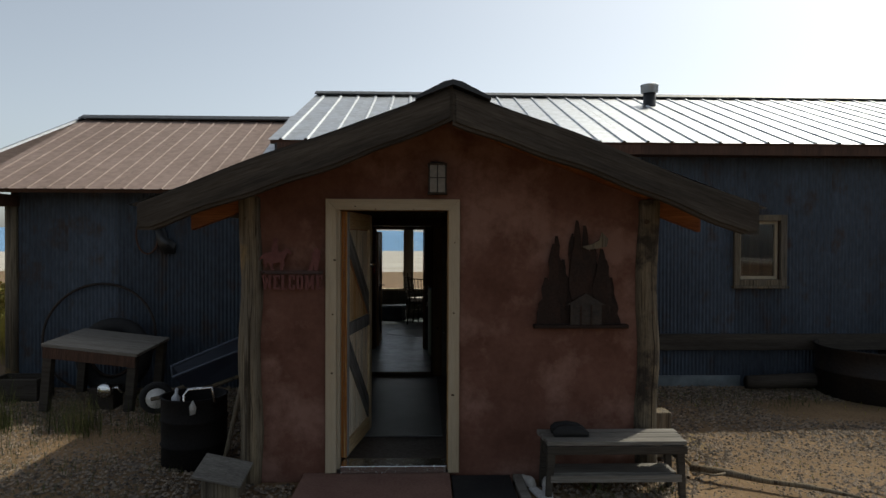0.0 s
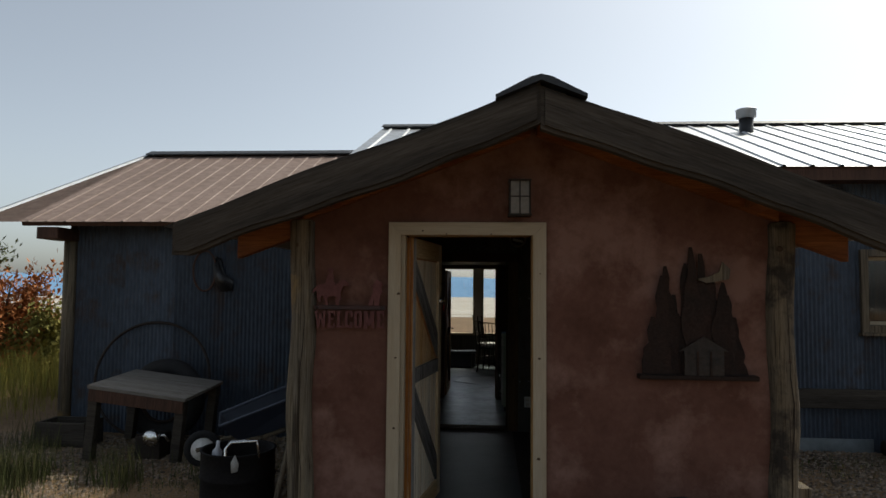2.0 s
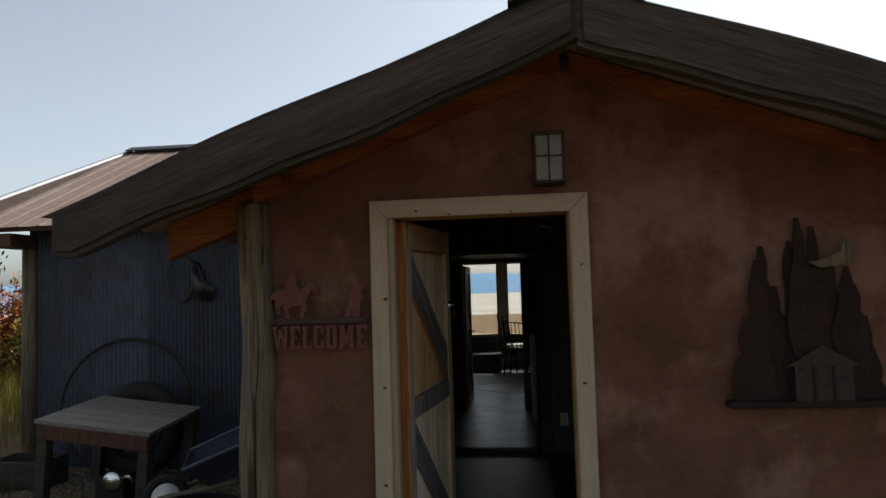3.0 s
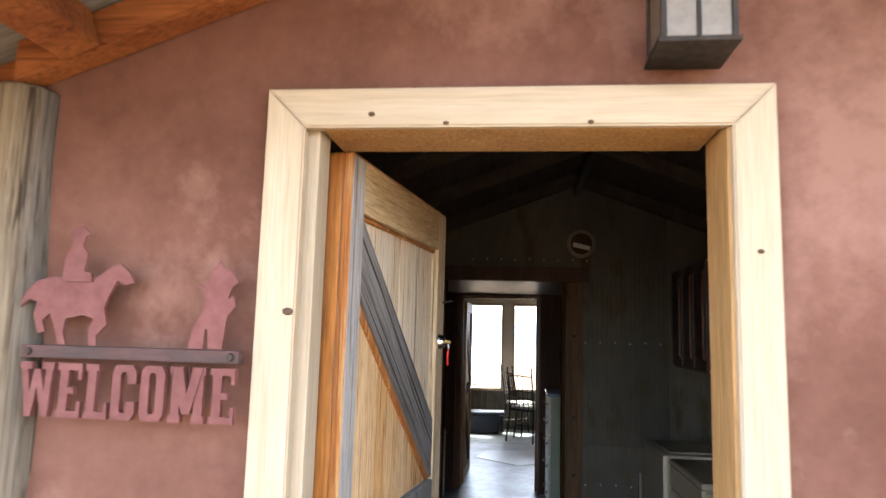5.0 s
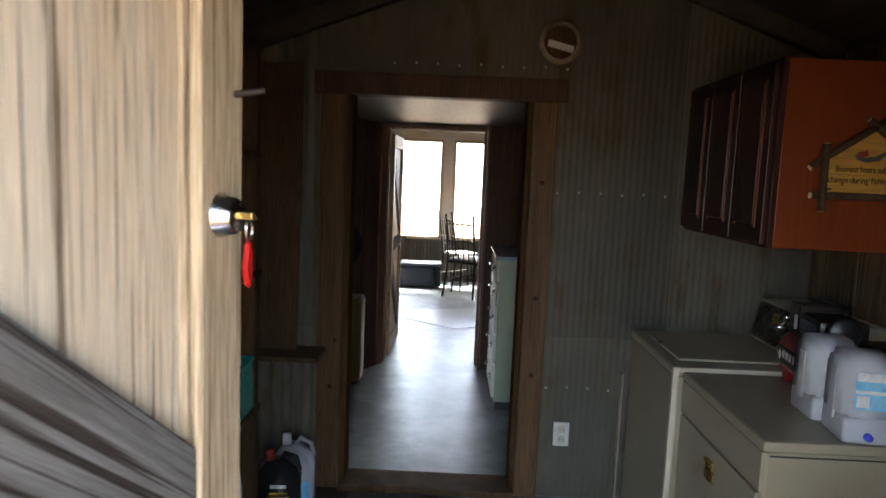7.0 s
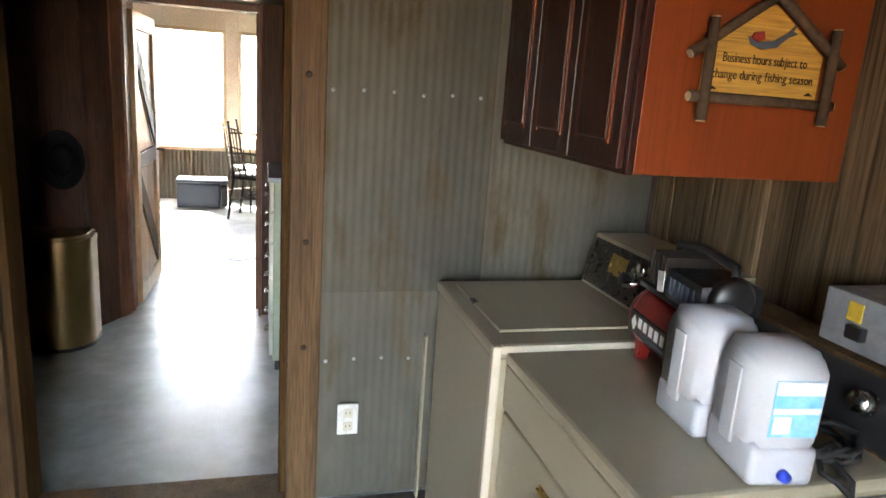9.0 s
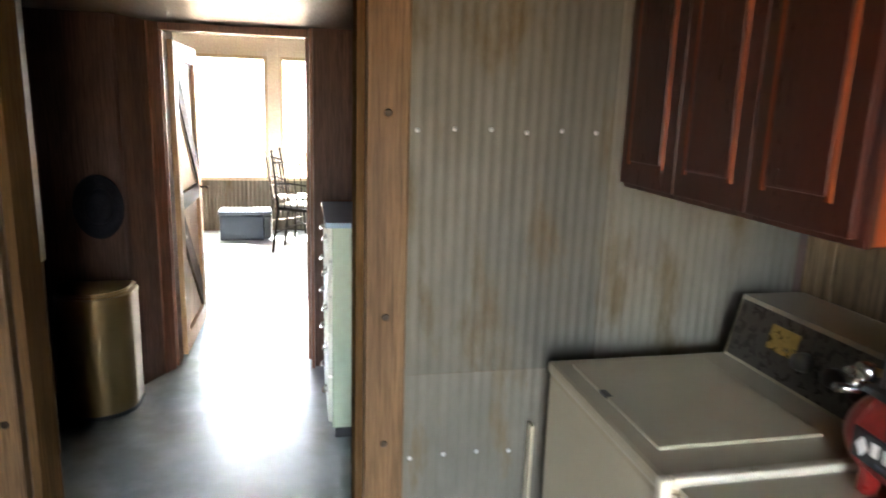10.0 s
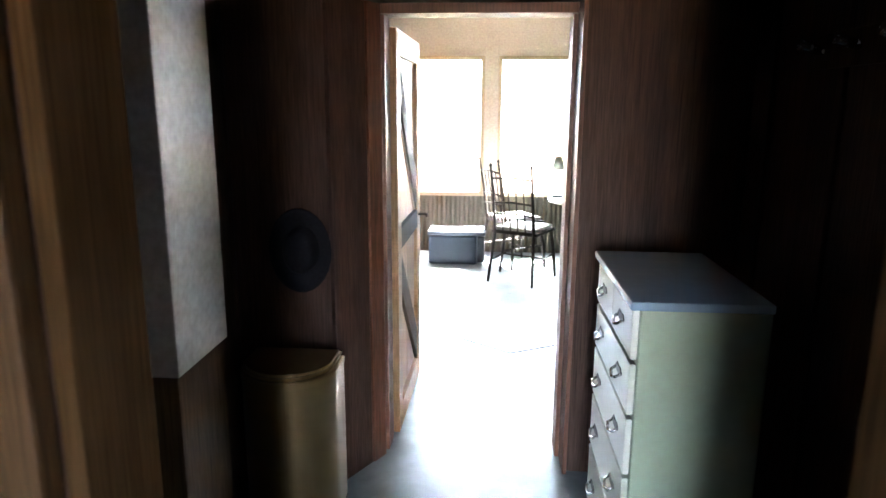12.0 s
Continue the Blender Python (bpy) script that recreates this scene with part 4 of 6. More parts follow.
def bench():
    root = thing("bench", pose(1.555, 5.215, -0.13), "low grey weathered board bench beside the door", "bench")
    for i, (a, b) in enumerate(((-0.165, -0.06), (-0.052, 0.055), (0.063, 0.16))):
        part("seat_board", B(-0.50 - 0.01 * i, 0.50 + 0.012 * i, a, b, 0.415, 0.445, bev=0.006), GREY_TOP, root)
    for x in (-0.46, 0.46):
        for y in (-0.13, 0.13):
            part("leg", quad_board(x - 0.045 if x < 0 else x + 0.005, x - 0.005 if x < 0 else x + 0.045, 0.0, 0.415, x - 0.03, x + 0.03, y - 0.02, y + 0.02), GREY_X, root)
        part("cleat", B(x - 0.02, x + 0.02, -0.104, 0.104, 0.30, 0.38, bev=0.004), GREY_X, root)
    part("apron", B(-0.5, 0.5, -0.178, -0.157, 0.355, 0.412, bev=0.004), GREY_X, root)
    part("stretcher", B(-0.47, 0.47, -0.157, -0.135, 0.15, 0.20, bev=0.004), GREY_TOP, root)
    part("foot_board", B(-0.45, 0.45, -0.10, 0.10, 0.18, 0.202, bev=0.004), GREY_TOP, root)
    

bench()


def shoe(m, material, label, sole):
    root = thing("shoe", m, label, "shoe", "shoes by the bench")
    up = bmesh.new()
    secs = ((0.0, 0.036, 0.085), (0.05, 0.040, 0.09), (0.11, 0.043, 0.075), (0.17, 0.046, 0.055), (0.23, 0.042, 0.045), (0.27, 0.028, 0.035))
    rings = [[up.verts.new((w * math.cos(a), y, 0.018 + h * max(0.0, math.sin(a)))) for a in (math.pi * k / 8 for k in range(9))] for y, w, h in secs]
    for a, b in zip(rings, rings[1:]):
        for k in range(8):
            up.faces.new((a[k], a[k + 1], b[k + 1], b[k]))
    up.faces.new(rings[0]), up.faces.new(rings[-1][::-1])
    bmesh.ops.recalc_face_normals(up, faces=up.faces[:])
    part("upper", up, material, root, "", True)
    part("sole", prism(bmesh.new(), [(-0.04, -0.005), (0.04, -0.005), (0.05, 0.17), (0.035, 0.27), (0.0, 0.285), (-0.035, 0.27), (-0.05, 0.17)], 0, 0.02, m=pose(0, 0, 0.02, -90) @ Matrix.Diagonal((1, 1, -1, 1)), bev=0.003), sole, root)


shoe(pose(0.99, 5.26, -0.10, 0, 0, 15) @ Matrix.Scale(0.8, 4), CLOTH_WHITE, "pale canvas shoe on the gravel under the bench", WHITE_LABEL)
shoe(pose(1.09, 5.24, -0.10, 0, 0, -8) @ Matrix.Scale(0.8, 4), CLOTH_WHITE, "pale canvas shoe on the gravel under the bench", WHITE_LABEL)
root = thing("boots", pose(1.25, 5.24, 0.315), "pair of black rubber clogs on the bench", "shoe")
for s in (-1, 1):
    part("clog", prism(bmesh.new(), [(-0.12, 0), (0.13, 0), (0.135, 0.03), (0.08, 0.065), (0.0, 0.08), (-0.09, 0.07), (-0.125, 0.04)], s * 0.05 - 0.04, s * 0.05 + 0.04, bev=0.015), RUBBER, root, "", True)
root = thing("door_mat", pose(0.62, 5.05, -0.095), "black rubber door mat beside the slab", "mat")
part("mat", B(-0.225, 0.225, -0.42, 0.42, 0.0, 0.030, bev=0.005), RUBBER, root)
setting("slab", B(-0.74, 0.385, 4.35, FRONT - 0.002, -0.22, -0.055, bev=0.012), CONCRETE, "reddish concrete slab before the door", "slab")
STONE_SLAB = mat("yellow_sandstone", (0.42, 0.26, 0.09), (0.30, 0.17, 0.06), rough=0.9, scale=6, fine=40, bump=0.5)
for x, y, sx, sy, turn in ((-1.08, 4.66, 0.20, 0.11, 12), (1.10, 4.62, 0.13, 0.08, -8)):
    root = thing("flat_stone", pose(x, y, -0.12, 0, 0, turn), "flat yellow sandstone lying in the gravel", "stone", "stones by the slab")
    rim = [(sx * (0.85 + 0.2 * math.sin(5 * k + x)) * math.cos(k * math.pi / 5), sy * (0.9 + 0.2 * math.cos(3 * k)) * math.sin(k * math.pi / 5)) for k in range(10)]
    part("stone", prism(bmesh.new(), rim, 0.0, 0.07, m=Matrix(((1, 0, 0, 0), (0, 0, 1, 0), (0, 1, 0, 0), (0, 0, 0, 1))), bev=0.012), STONE_SLAB, root, "", True)
root = thing("edging_board", pose(0.90, 4.95, -0.15), "grey timber edging set in the gravel beside the mat", "timber")
part("board", B(-0.035, 0.035, -0.5, 0.5, 0.0, 0.10, bev=0.006), GREY_TOP, root)
root = thing("wood_block", pose(2.2, 6.05, -0.1), "sawn timber block standing on end", "timber")
part("block", B(-0.09, 0.09, -0.09, 0.09, 0.0, 0.38, bev=0.01), LOG, root)
root = thing("fallen_branch", pose(2.60, 5.25, -0.06), "dry bare branch lying on the gravel", "branch")
part("limb", T([(-0.32, 0.28, 0.02), (-0.1, 0.12, 0.035), (0.12, -0.02, 0.02), (0.35, -0.16, 0.03), (0.62, -0.34, 0.02)], [0.03, 0.026, 0.022, 0.018, 0.01], 8, wob=0.1), LOG, root, "", True)
part("twig", T([(-0.1, 0.12, 0.03), (-0.24, 0.05, 0.04), (-0.36, 0.07, 0.06)], [0.014, 0.01, 0.005], 6), LOG, root, "", True)
part("twig", T([(-0.3, 0.27, 0.02), (-0.40, 0.33, 0.12), (-0.42, 0.30, 0.2)], [0.014, 0.01, 0.004], 6), LOG, root, "", True)


# ---- yard at the side building ----
def yard_table():
    root = thing("work_table", pose(-3.36, 7.86, -0.12, 3, 6.5, 0), "low weathered work table with grey plank top", "table")
    for i in range(3):
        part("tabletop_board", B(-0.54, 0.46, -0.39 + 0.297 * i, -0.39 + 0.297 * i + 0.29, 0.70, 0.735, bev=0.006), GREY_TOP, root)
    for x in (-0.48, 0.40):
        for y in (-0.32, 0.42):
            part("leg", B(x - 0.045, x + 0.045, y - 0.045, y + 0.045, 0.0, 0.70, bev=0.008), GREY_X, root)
    part("apron", B(-0.52, 0.44, -0.385, -0.37, 0.58, 0.699, bev=0.004), DARKWOOD, root)
    part("apron", B(-0.52, 0.44, 0.47, 0.49, 0.58, 0.699, bev=0.004), DARKWOOD, root)
    root = thing("small_engine", pose(-3.25, 7.7, -0.12), "old small engine with a bright metal housing under the table", "engine")
    part("block", B(-0.16, 0.10, -0.1, 0.14, 0.0, 0.26, bev=0.02), IRON, root)
    part("flywheel", lathe(bmesh.new(), [(0, 0.05), (0.03, 0.06), (0.05, 0.04), (0.075, 0.045), (0.08, 0.0), (0, 0)], 18, Matrix.Translation((0.02, -0.1, 0.24)) @ pose(0, 0, 0, 90)), CHROME, root, "bright cast housing", True)
    part("pipe", T([(0.06, -0.08, 0.25), (0.14, -0.09, 0.27), (0.17, -0.06, 0.2)], 0.018, 8), CHROME, root, "", True)


yard_table()
root = thing("iron_hoop", pose(-3.84, 8.62, -0.12, -9), "large iron wagon-wheel hoop leaning on the wall", "hoop")
part("rim", T([(0.69 * math.cos(a), 0, 0.66 + 0.66 * math.sin(a)) for a in (2 * math.pi * k / 56 for k in range(56))], 0.017, 6, True), IRON, root, "", True)
root = thing("tyre", pose(-3.55, 8.42, -0.12, -8), "old black tyre leaning on the wall behind the table", "tyre")
part("tread", T([(0.36 * math.cos(a), 0, 0.47 + 0.36 * math.sin(a)) for a in (2 * math.pi * k / 32 for k in range(32))], 0.095, 10, True), RUBBER, root, "", True)
part("rim", T([(0.25 * math.cos(a), -0.03, 0.47 + 0.25 * math.sin(a)) for a in (2 * math.pi * k / 28 for k in range(28))], 0.02, 8, True), RUST, root, "", True)
root = thing("feed_trough", pose(-4.45, 8.2, -0.12), "low grey metal trough on the ground", "trough")
for a in ((-0.3, 0.25, -0.18, -0.15), (-0.3, 0.25, 0.15, 0.18), (-0.3, -0.27, -0.15, 0.15), (0.22, 0.25, -0.15, 0.15)):
    part("side", B(a[0], a[1], a[2], a[3], 0.0, 0.27, bev=0.004), GREY_X, root)
part("bottom", B(-0.27, 0.22, -0.15, 0.15, 0.0, 0.03), GREY_X, root)
root = thing("hanging_harness", pose(-3.1, LW - 0.03, 1.75), "dark leather tack hanging on the corrugated wall", "tack")
part("loop", T([(-0.2 + 0.14 * math.cos(a), -0.02, 0.05 + 0.24 * math.sin(a)) for a in (2 * math.pi * k / 24 for k in range(24))], 0.012, 6, True), DARKWOOD, root, "", True)
part("pad", prism(bmesh.new(), [(-0.1, 0.12), (0.0, 0.2), (0.05, 0.02), (0.16, -0.06), (0.15, -0.18), (0.02, -0.2), (-0.06, -0.08)], -0.06, 0.0, bev=0.02), BLACK, root, "", True)
part("peg", T([(-0.05, 0.03, 0.2), (-0.05, -0.07, 0.21)], 0.01, 6), IRON, root)


def wheelbarrow():
    root = thing("wheelbarrow", pose(-2.00, 7.22, -0.02, 0, 0, 22), "tipped blue-grey steel wheelbarrow with a small wheel", "wheelbarrow")
    tray = bmesh.new()
    lo = [(-0.2, -0.18, 0.28), (0.36, -0.24, 0.42), (0.36, 0.24, 0.42), (-0.2, 0.18, 0.28)]
    hi = [(-0.36, -0.3, 0.44), (0.56, -0.36, 0.78), (0.56, 0.36, 0.78), (-0.36, 0.3, 0.44)]
    a = [tray.verts.new(p) for p in lo]
    b = [tray.verts.new(p) for p in hi]
    tray.faces.new(a)
    for i in range(4):
        tray.faces.new((a[i], a[(i + 1) % 4], b[(i + 1) % 4], b[i]))
    bmesh.ops.solidify(tray, geom=tray.faces[:], thickness=0.012)
    part("tray", tray, GREYPLASTIC, root)
    part("tray_rim", T(hi, 0.014, 6, True), GREYPLASTIC, root)
    for s in (-1, 1):
        part("handle", T([(-0.55, s * 0.05, 0.19), (0.0, s * 0.2, 0.3), (0.6, s * 0.28, 0.5), (1.0, s * 0.3, 0.55)], 0.02, 8), LOG, root, "", True)
        part("leg", T([(0.45, s * 0.24, 0.44), (0.5, s * 0.26, -0.1)], 0.015, 8), IRON, root)
    wheel = part("wheel", T([(-0.5 + 0.125 * math.cos(t), 0, 0.19 + 0.125 * math.sin(t)) for t in (2 * math.pi * k / 24 for k in range(24))], 0.036, 8, True), RUBBER, root, "", True)
    part("hub", lathe(bmesh.new(), [(0, 0.06), (0.03, 0.06), (0.04, 0.035), (0.10, 0.03), (0.10, -0.03), (0.04, -0.035), (0.03, -0.06), (0, -0.06)], 18, Matrix.Translation((-0.5, 0, 0.19)) @ pose(0, 0, 0, 90)), WHITE, wheel, "pale metal wheel disc", True)


wheelbarrow()
root = thing("steel_drum", pose(-1.72, 5.95, -0.12), "dark rusty steel drum full of scrap beside the porch", "drum")
part("shell", lathe(bmesh.new(), [(0.24, 0), (0.26, 0.01), (0.26, 0.18), (0.27, 0.19), (0.26, 0.2), (0.26, 0.38), (0.27, 0.39), (0.26, 0.4), (0.26, 0.56), (0.27, 0.575), (0.245, 0.575), (0.24, 0.05), (0, 0.05)], 26), DRUMRUST, root, "", True)
part("pipe", T([(0.02, -0.2, 0.1), (0.0, -0.24, 0.62), (0.02, -0.2, 0.66), (0.2, -0.18, 0.67), (0.22, -0.18, 0.55)], 0.012, 8), CHROME, root, "bent pale pipe", True)
part("bottle", lathe(bmesh.new(), [(0, 0.16), (0.012, 0.16), (0.014, 0.11), (0.035, 0.08), (0.035, 0), (0, 0)], 12, pose(-0.12, -0.1, 0.5, 15, 10)), MILK, root, "", True)
for s, h in ((0, 0.72),):
    part("rag", prism(bmesh.new(), [(-0.02, 0), (0.02, 0.01), (0.028, 0.06), (0.0, 0.12), (-0.025, 0.07)], -0.012, 0.012, m=pose(0.08 + 0.05 * s, -0.275, h - 0.25 + 0.1 * s), bev=0.006), CLOTH_WHITE, root, "", True)
root = thing("leaning_pole", pose(-1.36, 5.86, -0.12), "long grey handle leaning against the porch wall", "tool")
part("shaft", T([(-0.05, -0.2, 0.0), (0.1, 0.0, 0.9)], 0.019, 8), LOG, root, "", True)
root = thing("birdhouse_box", pose(-1.26, 5.22, -0.12), "small wooden box with a sloping grey board lid", "box")
part("body", B(-0.13, 0.13, -0.1, 0.1, 0.0, 0.15, bev=0.004), LOG, root)
part("lid", B(-0.18, 0.17, -0.15, 0.15, -0.011, 0.011, bev=0.004, m=pose(0, 0, 0.19, 14, 12)), GREY_TOP, root)
root = thing("stock_tank", pose(5.78, 8.25, -0.12), "dark round metal stock tank by the wall", "tank")
part("shell", lathe(bmesh.new(), [(0.72, 0), (0.75, 0.02), (0.75, 0.3), (0.765, 0.31), (0.75, 0.32), (0.75, 0.58), (0.775, 0.6), (0.74, 0.6), (0.72, 0.05), (0, 0.05)], 36), IRON, root, "", True)
root = thing("firewood_log", pose(5.0, 8.5, -0.06), "grey weathered logs lying along the wall", "log")
part("log", T([(-0.8, 0, 0.05), (0.0, 0.03, 0.07), (0.9, -0.02, 0.05)], [0.08, 0.09, 0.07], 10, wob=0.06), GREY_X, root, "", True)

# chimney
root = thing("chimney_pipe", pose(3.88, 11.2, 3.91), "short galvanised stove pipe with a cap on the roof", "chimney")
part("pipe", lathe(bmesh.new(), [(0.1, -0.1), (0.1, 0.3), (0, 0.3)], 20), DARKMETAL, root, "", True)
part("cap", lathe(bmesh.new(), [(0.11, 0.26), (0.14, 0.28), (0.14, 0.38), (0.15, 0.39), (0.14, 0.4), (0, 0.41)], 20), ROOF_GREY, root, "", True)
part("flashing", lathe(bmesh.new(), [(0.2, -0.09), (0.11, 0.02), (0.1, 0.02)], 20), ROOF_GREY, root, "", True)

# small window of the main wall
root = tagged(thing("window_1", pose(0, 0, 0), "small window in a rough pine frame on the corrugated wall", "window"), kind="structure")
y0, y1 = MW - 0.07, MW - 0.02
part("window_frame", B(4.19, 4.27, y0, y1, 1.17, 2.09, bev=0.006), LOG, root)
part("window_frame", B(4.80, 4.88, y0, y1, 1.17, 2.09, bev=0.006), LOG, root)
part("window_frame", B(4.271, 4.799, y0, y1, 2.01, 2.09, bev=0.006), LOG, root)
part("window_sill", B(4.17, 4.90, y0 - 0.03, y1, 1.135, 1.169, bev=0.006), LOG, root)
part("window_frame", B(4.271, 4.799, y0, y1, 1.17, 1.25, bev=0.006), LOG, root)
for a in ((4.272, 4.312, 1.252, 2.008), (4.758, 4.798, 1.252, 2.008), (4.313, 4.757, 1.252, 1.292), (4.313, 4.757, 1.968, 2.008)):
    part("sash", B(a[0], a[1], MW + 0.01, MW + 0.05, a[2], a[3], bev=0.003), PINE, root)
part("pane", B(4.312, 4.758, MW + 0.027, MW + 0.033, 1.29, 1.97), GLASS, root)
setting("wall_room_behind", B(3.4, 5.6, MW + 0.9, MW + 0.95, 0, 2.8), DARKWOOD, "dark wall behind the small window", "wall")


# ---- entry room ----


PEWTER_DARK = mat("dark_dial_metal", (0.10, 0.095, 0.09), rough=0.4, metal=0.6, vary=0.0)


def washer():
    root = thing("washing_machine", pose(0.806, 8.157, 0.0), "almond enamel top-loading washing machine with a closed lid", "washing machine")
    w, d, h = 0.77, 0.60, 0.893
    part("body", B(0.0, w, 0.0, d, 0.03, h - 0.035, bev=0.012), ALMOND, root)
    part("toe_kick", B(0.03, w, 0.02, d - 0.02, 0.0, 0.03), BLACK, root)
    part("top", B(-0.006, w, -0.006, d + 0.004, h - 0.034, h, bev=0.012), ALMOND, root)
    lid = part("lid", B(0.045, 0.44, 0.10, 0.55, h - 0.002, h + 0.008, bev=0.004), ALMOND, root)
    part("lid_notch", B(0.042, 0.06, 0.34, 0.38, h + 0.002, h + 0.0095, bev=0.002), BLACK, lid)
    part("edge_trim", B(-0.011, 0.014, -0.011, 0.012, 0.03, h + 0.003, bev=0.006), ALMOND_TRIM, root, "pale edge strip")
    part("edge_trim", B(0.015, 0.525, -0.012, 0.012, h - 0.02, h + 0.004, bev=0.006), ALMOND_TRIM, root, "pale edge strip")
    con = part("console", prism(bmesh.new(), [(0.535, h), (w, h), (w, h + 0.178), (0.575, h + 0.178)], 0.0, d, bev=0.008), ALMOND, root)
    part("console_face", prism(bmesh.new(), [(0.5325, h + 0.010), (0.537, h + 0.009), (0.573, h + 0.166), (0.5685, h + 0.167)], 0.02, d - 0.02), mat("bronze_control_face", (0.060, 0.050, 0.042), rough=0.3, metal=0.5, vary=0.0), con)
    for y in (0.12, 0.2, 0.30):
        part("dial", lathe(bmesh.new(), [(0, 0.03), (0.02, 0.03), (0.026, 0.0), (0, 0)], 14, Matrix.Translation((0.548, y, h + 0.085)) @ pose(0, 0, 0, 0, -77, 0)), PEWTER_DARK, con, "dark control dial", True)
    part("printed_panel", prism(bmesh.new(), [(0.5455, h + 0.075), (0.5485, h + 0.075), (0.5635, h + 0.140), (0.5605, h + 0.140)], 0.34, 0.44), BRASS, con, "gold printed panel")
    part("chrome_edge", B(0.565, 0.585, -0.004, 0.004, h + 0.01, h + 0.182, bev=0.003), CHROME, con, "chrome console edge")
    part("side_bracket", B(-0.016, -0.006, 0.67, 0.705, 0.0, 0.66, bev=0.003), ALMOND, root, "pale upright strip behind the machine")


def dryer():
    root = thing("tumble_dryer", pose(0.832, 7.494, 0.0), "almond enamel tumble dryer with a brass door handle", "dryer")
    w, d, h = 0.71, 0.65, 0.884
    part("body", B(0.008, w, 0.004, d, 0.03, h - 0.032, bev=0.01), ALMOND, root)
    part("toe_kick", B(0.04, w, 0.02, d - 0.02, 0.0, 0.03), BLACK, root)
    part("top", B(-0.004, w, -0.004, d, h - 0.031, h, bev=0.012), ALMOND, root)
    part("upper_panel", B(-0.001, 0.012, 0.006, d - 0.004, 0.733, h - 0.034, bev=0.004), ALMOND, root)
    door = part("door", B(-0.004, 0.010, 0.02, d - 0.02, 0.15, 0.726, bev=0.005), ALMOND, root)
    part("handle_recess", B(-0.008, 0.002, 0.30, 0.37, 0.61, 0.68, bev=0.003), BRASS, door, "brass finger pull")
    part("handle_lip", B(-0.018, -0.004, 0.305, 0.365, 0.665, 0.678, bev=0.003), BRASS, door)
    part("side_seam", B(0.02, w - 0.02, 0.0015, 0.006, h - 0.046, h - 0.042), BLACK, root)
    con = part("console", prism(bmesh.new(), [(0.56, h), (w, h), (w, h + 0.15), (0.60, h + 0.15)], 0.0, d - 0.015, bev=0.006), BROWN, root)
    part("console_face", prism(bmesh.new(), [(0.557, h + 0.008), (0.562, h + 0.006), (0.598, h + 0.14), (0.593, h + 0.142)], 0.02, d - 0.035), BLACK, con)
    part("dial", lathe(bmesh.new(), [(0, 0.03), (0.022, 0.03), (0.028, 0.0), (0, 0)], 16, Matrix.Translation((0.575, 0.12, h + 0.085)) @ pose(0, 0, 0, 0, -75, 0)), CHROME, con, "chrome dial", True)


washer()
dryer()


def jug(m, label, printed=True):
    root = thing("water_jug", m, label, "jug", "plastic jugs on the dryer")
    w, d, h = 0.125, 0.155, 0.25
    bm = bmesh.new()
    box(bm, -w / 2, w / 2, -d / 2, d / 2, 0.0, h * 0.30, bev=0.014)
    part("base", bm, MILK, root, "", True)
    bm = bmesh.new()
    prism(bm, [(-0.074, 0.055), (0.062, 0.055), (0.078, 0.09), (0.078, 0.215), (0.05, 0.246), (-0.02, 0.25), (-0.06, 0.24), (-0.078, 0.20), (-0.078, 0.09)], -w / 2 - 0.003, w / 2 + 0.003, m=pose(0, 0, 0, 0, 0, -90), bev=0.018)
    body = part("body", bm, MILK, root, "", True)
    part("handle_groove", B(-w / 2 - 0.006, -w / 2 + 0.004, -0.012, 0.03, 0.05, 0.2, bev=0.004), MILK, root, "", True)
    if printed:
        part("label", B(-0.045, 0.045, -0.0825, -0.0785, 0.10, 0.205, bev=0.002), BLUE_LABEL, body, "blue and white printed label")
        part("label_band", B(-0.044, 0.044, -0.0845, -0.082, 0.145, 0.155), WHITE_LABEL, body)
        part("label_band", B(-0.04, -0.008, -0.0845, -0.082, 0.108, 0.140), WHITE_LABEL, body)
        part("label_band", B(-0.044, 0.044, -0.0845, -0.082, 0.180, 0.204), WHITE_LABEL, body)
    part("spigot", lathe(bmesh.new(), [(0, 0.016), (0.010, 0.016), (0.012, 0.0), (0, 0)], 12, Matrix.Translation((0.0, -d / 2 + 0.002, 0.025)) @ pose(0, 0, 0, 90)), mat("blue_cap", (0.02, 0.05, 0.5), rough=0.4, vary=0.0), root, "blue tap", True)


jug(pose(1.120, 7.572, 0.884, 0, 0, -8), "white plastic water jug with a blue label and tap")
jug(pose(1.118, 7.742, 0.884, 0, 0, -4), "white plastic jug behind another one", False)


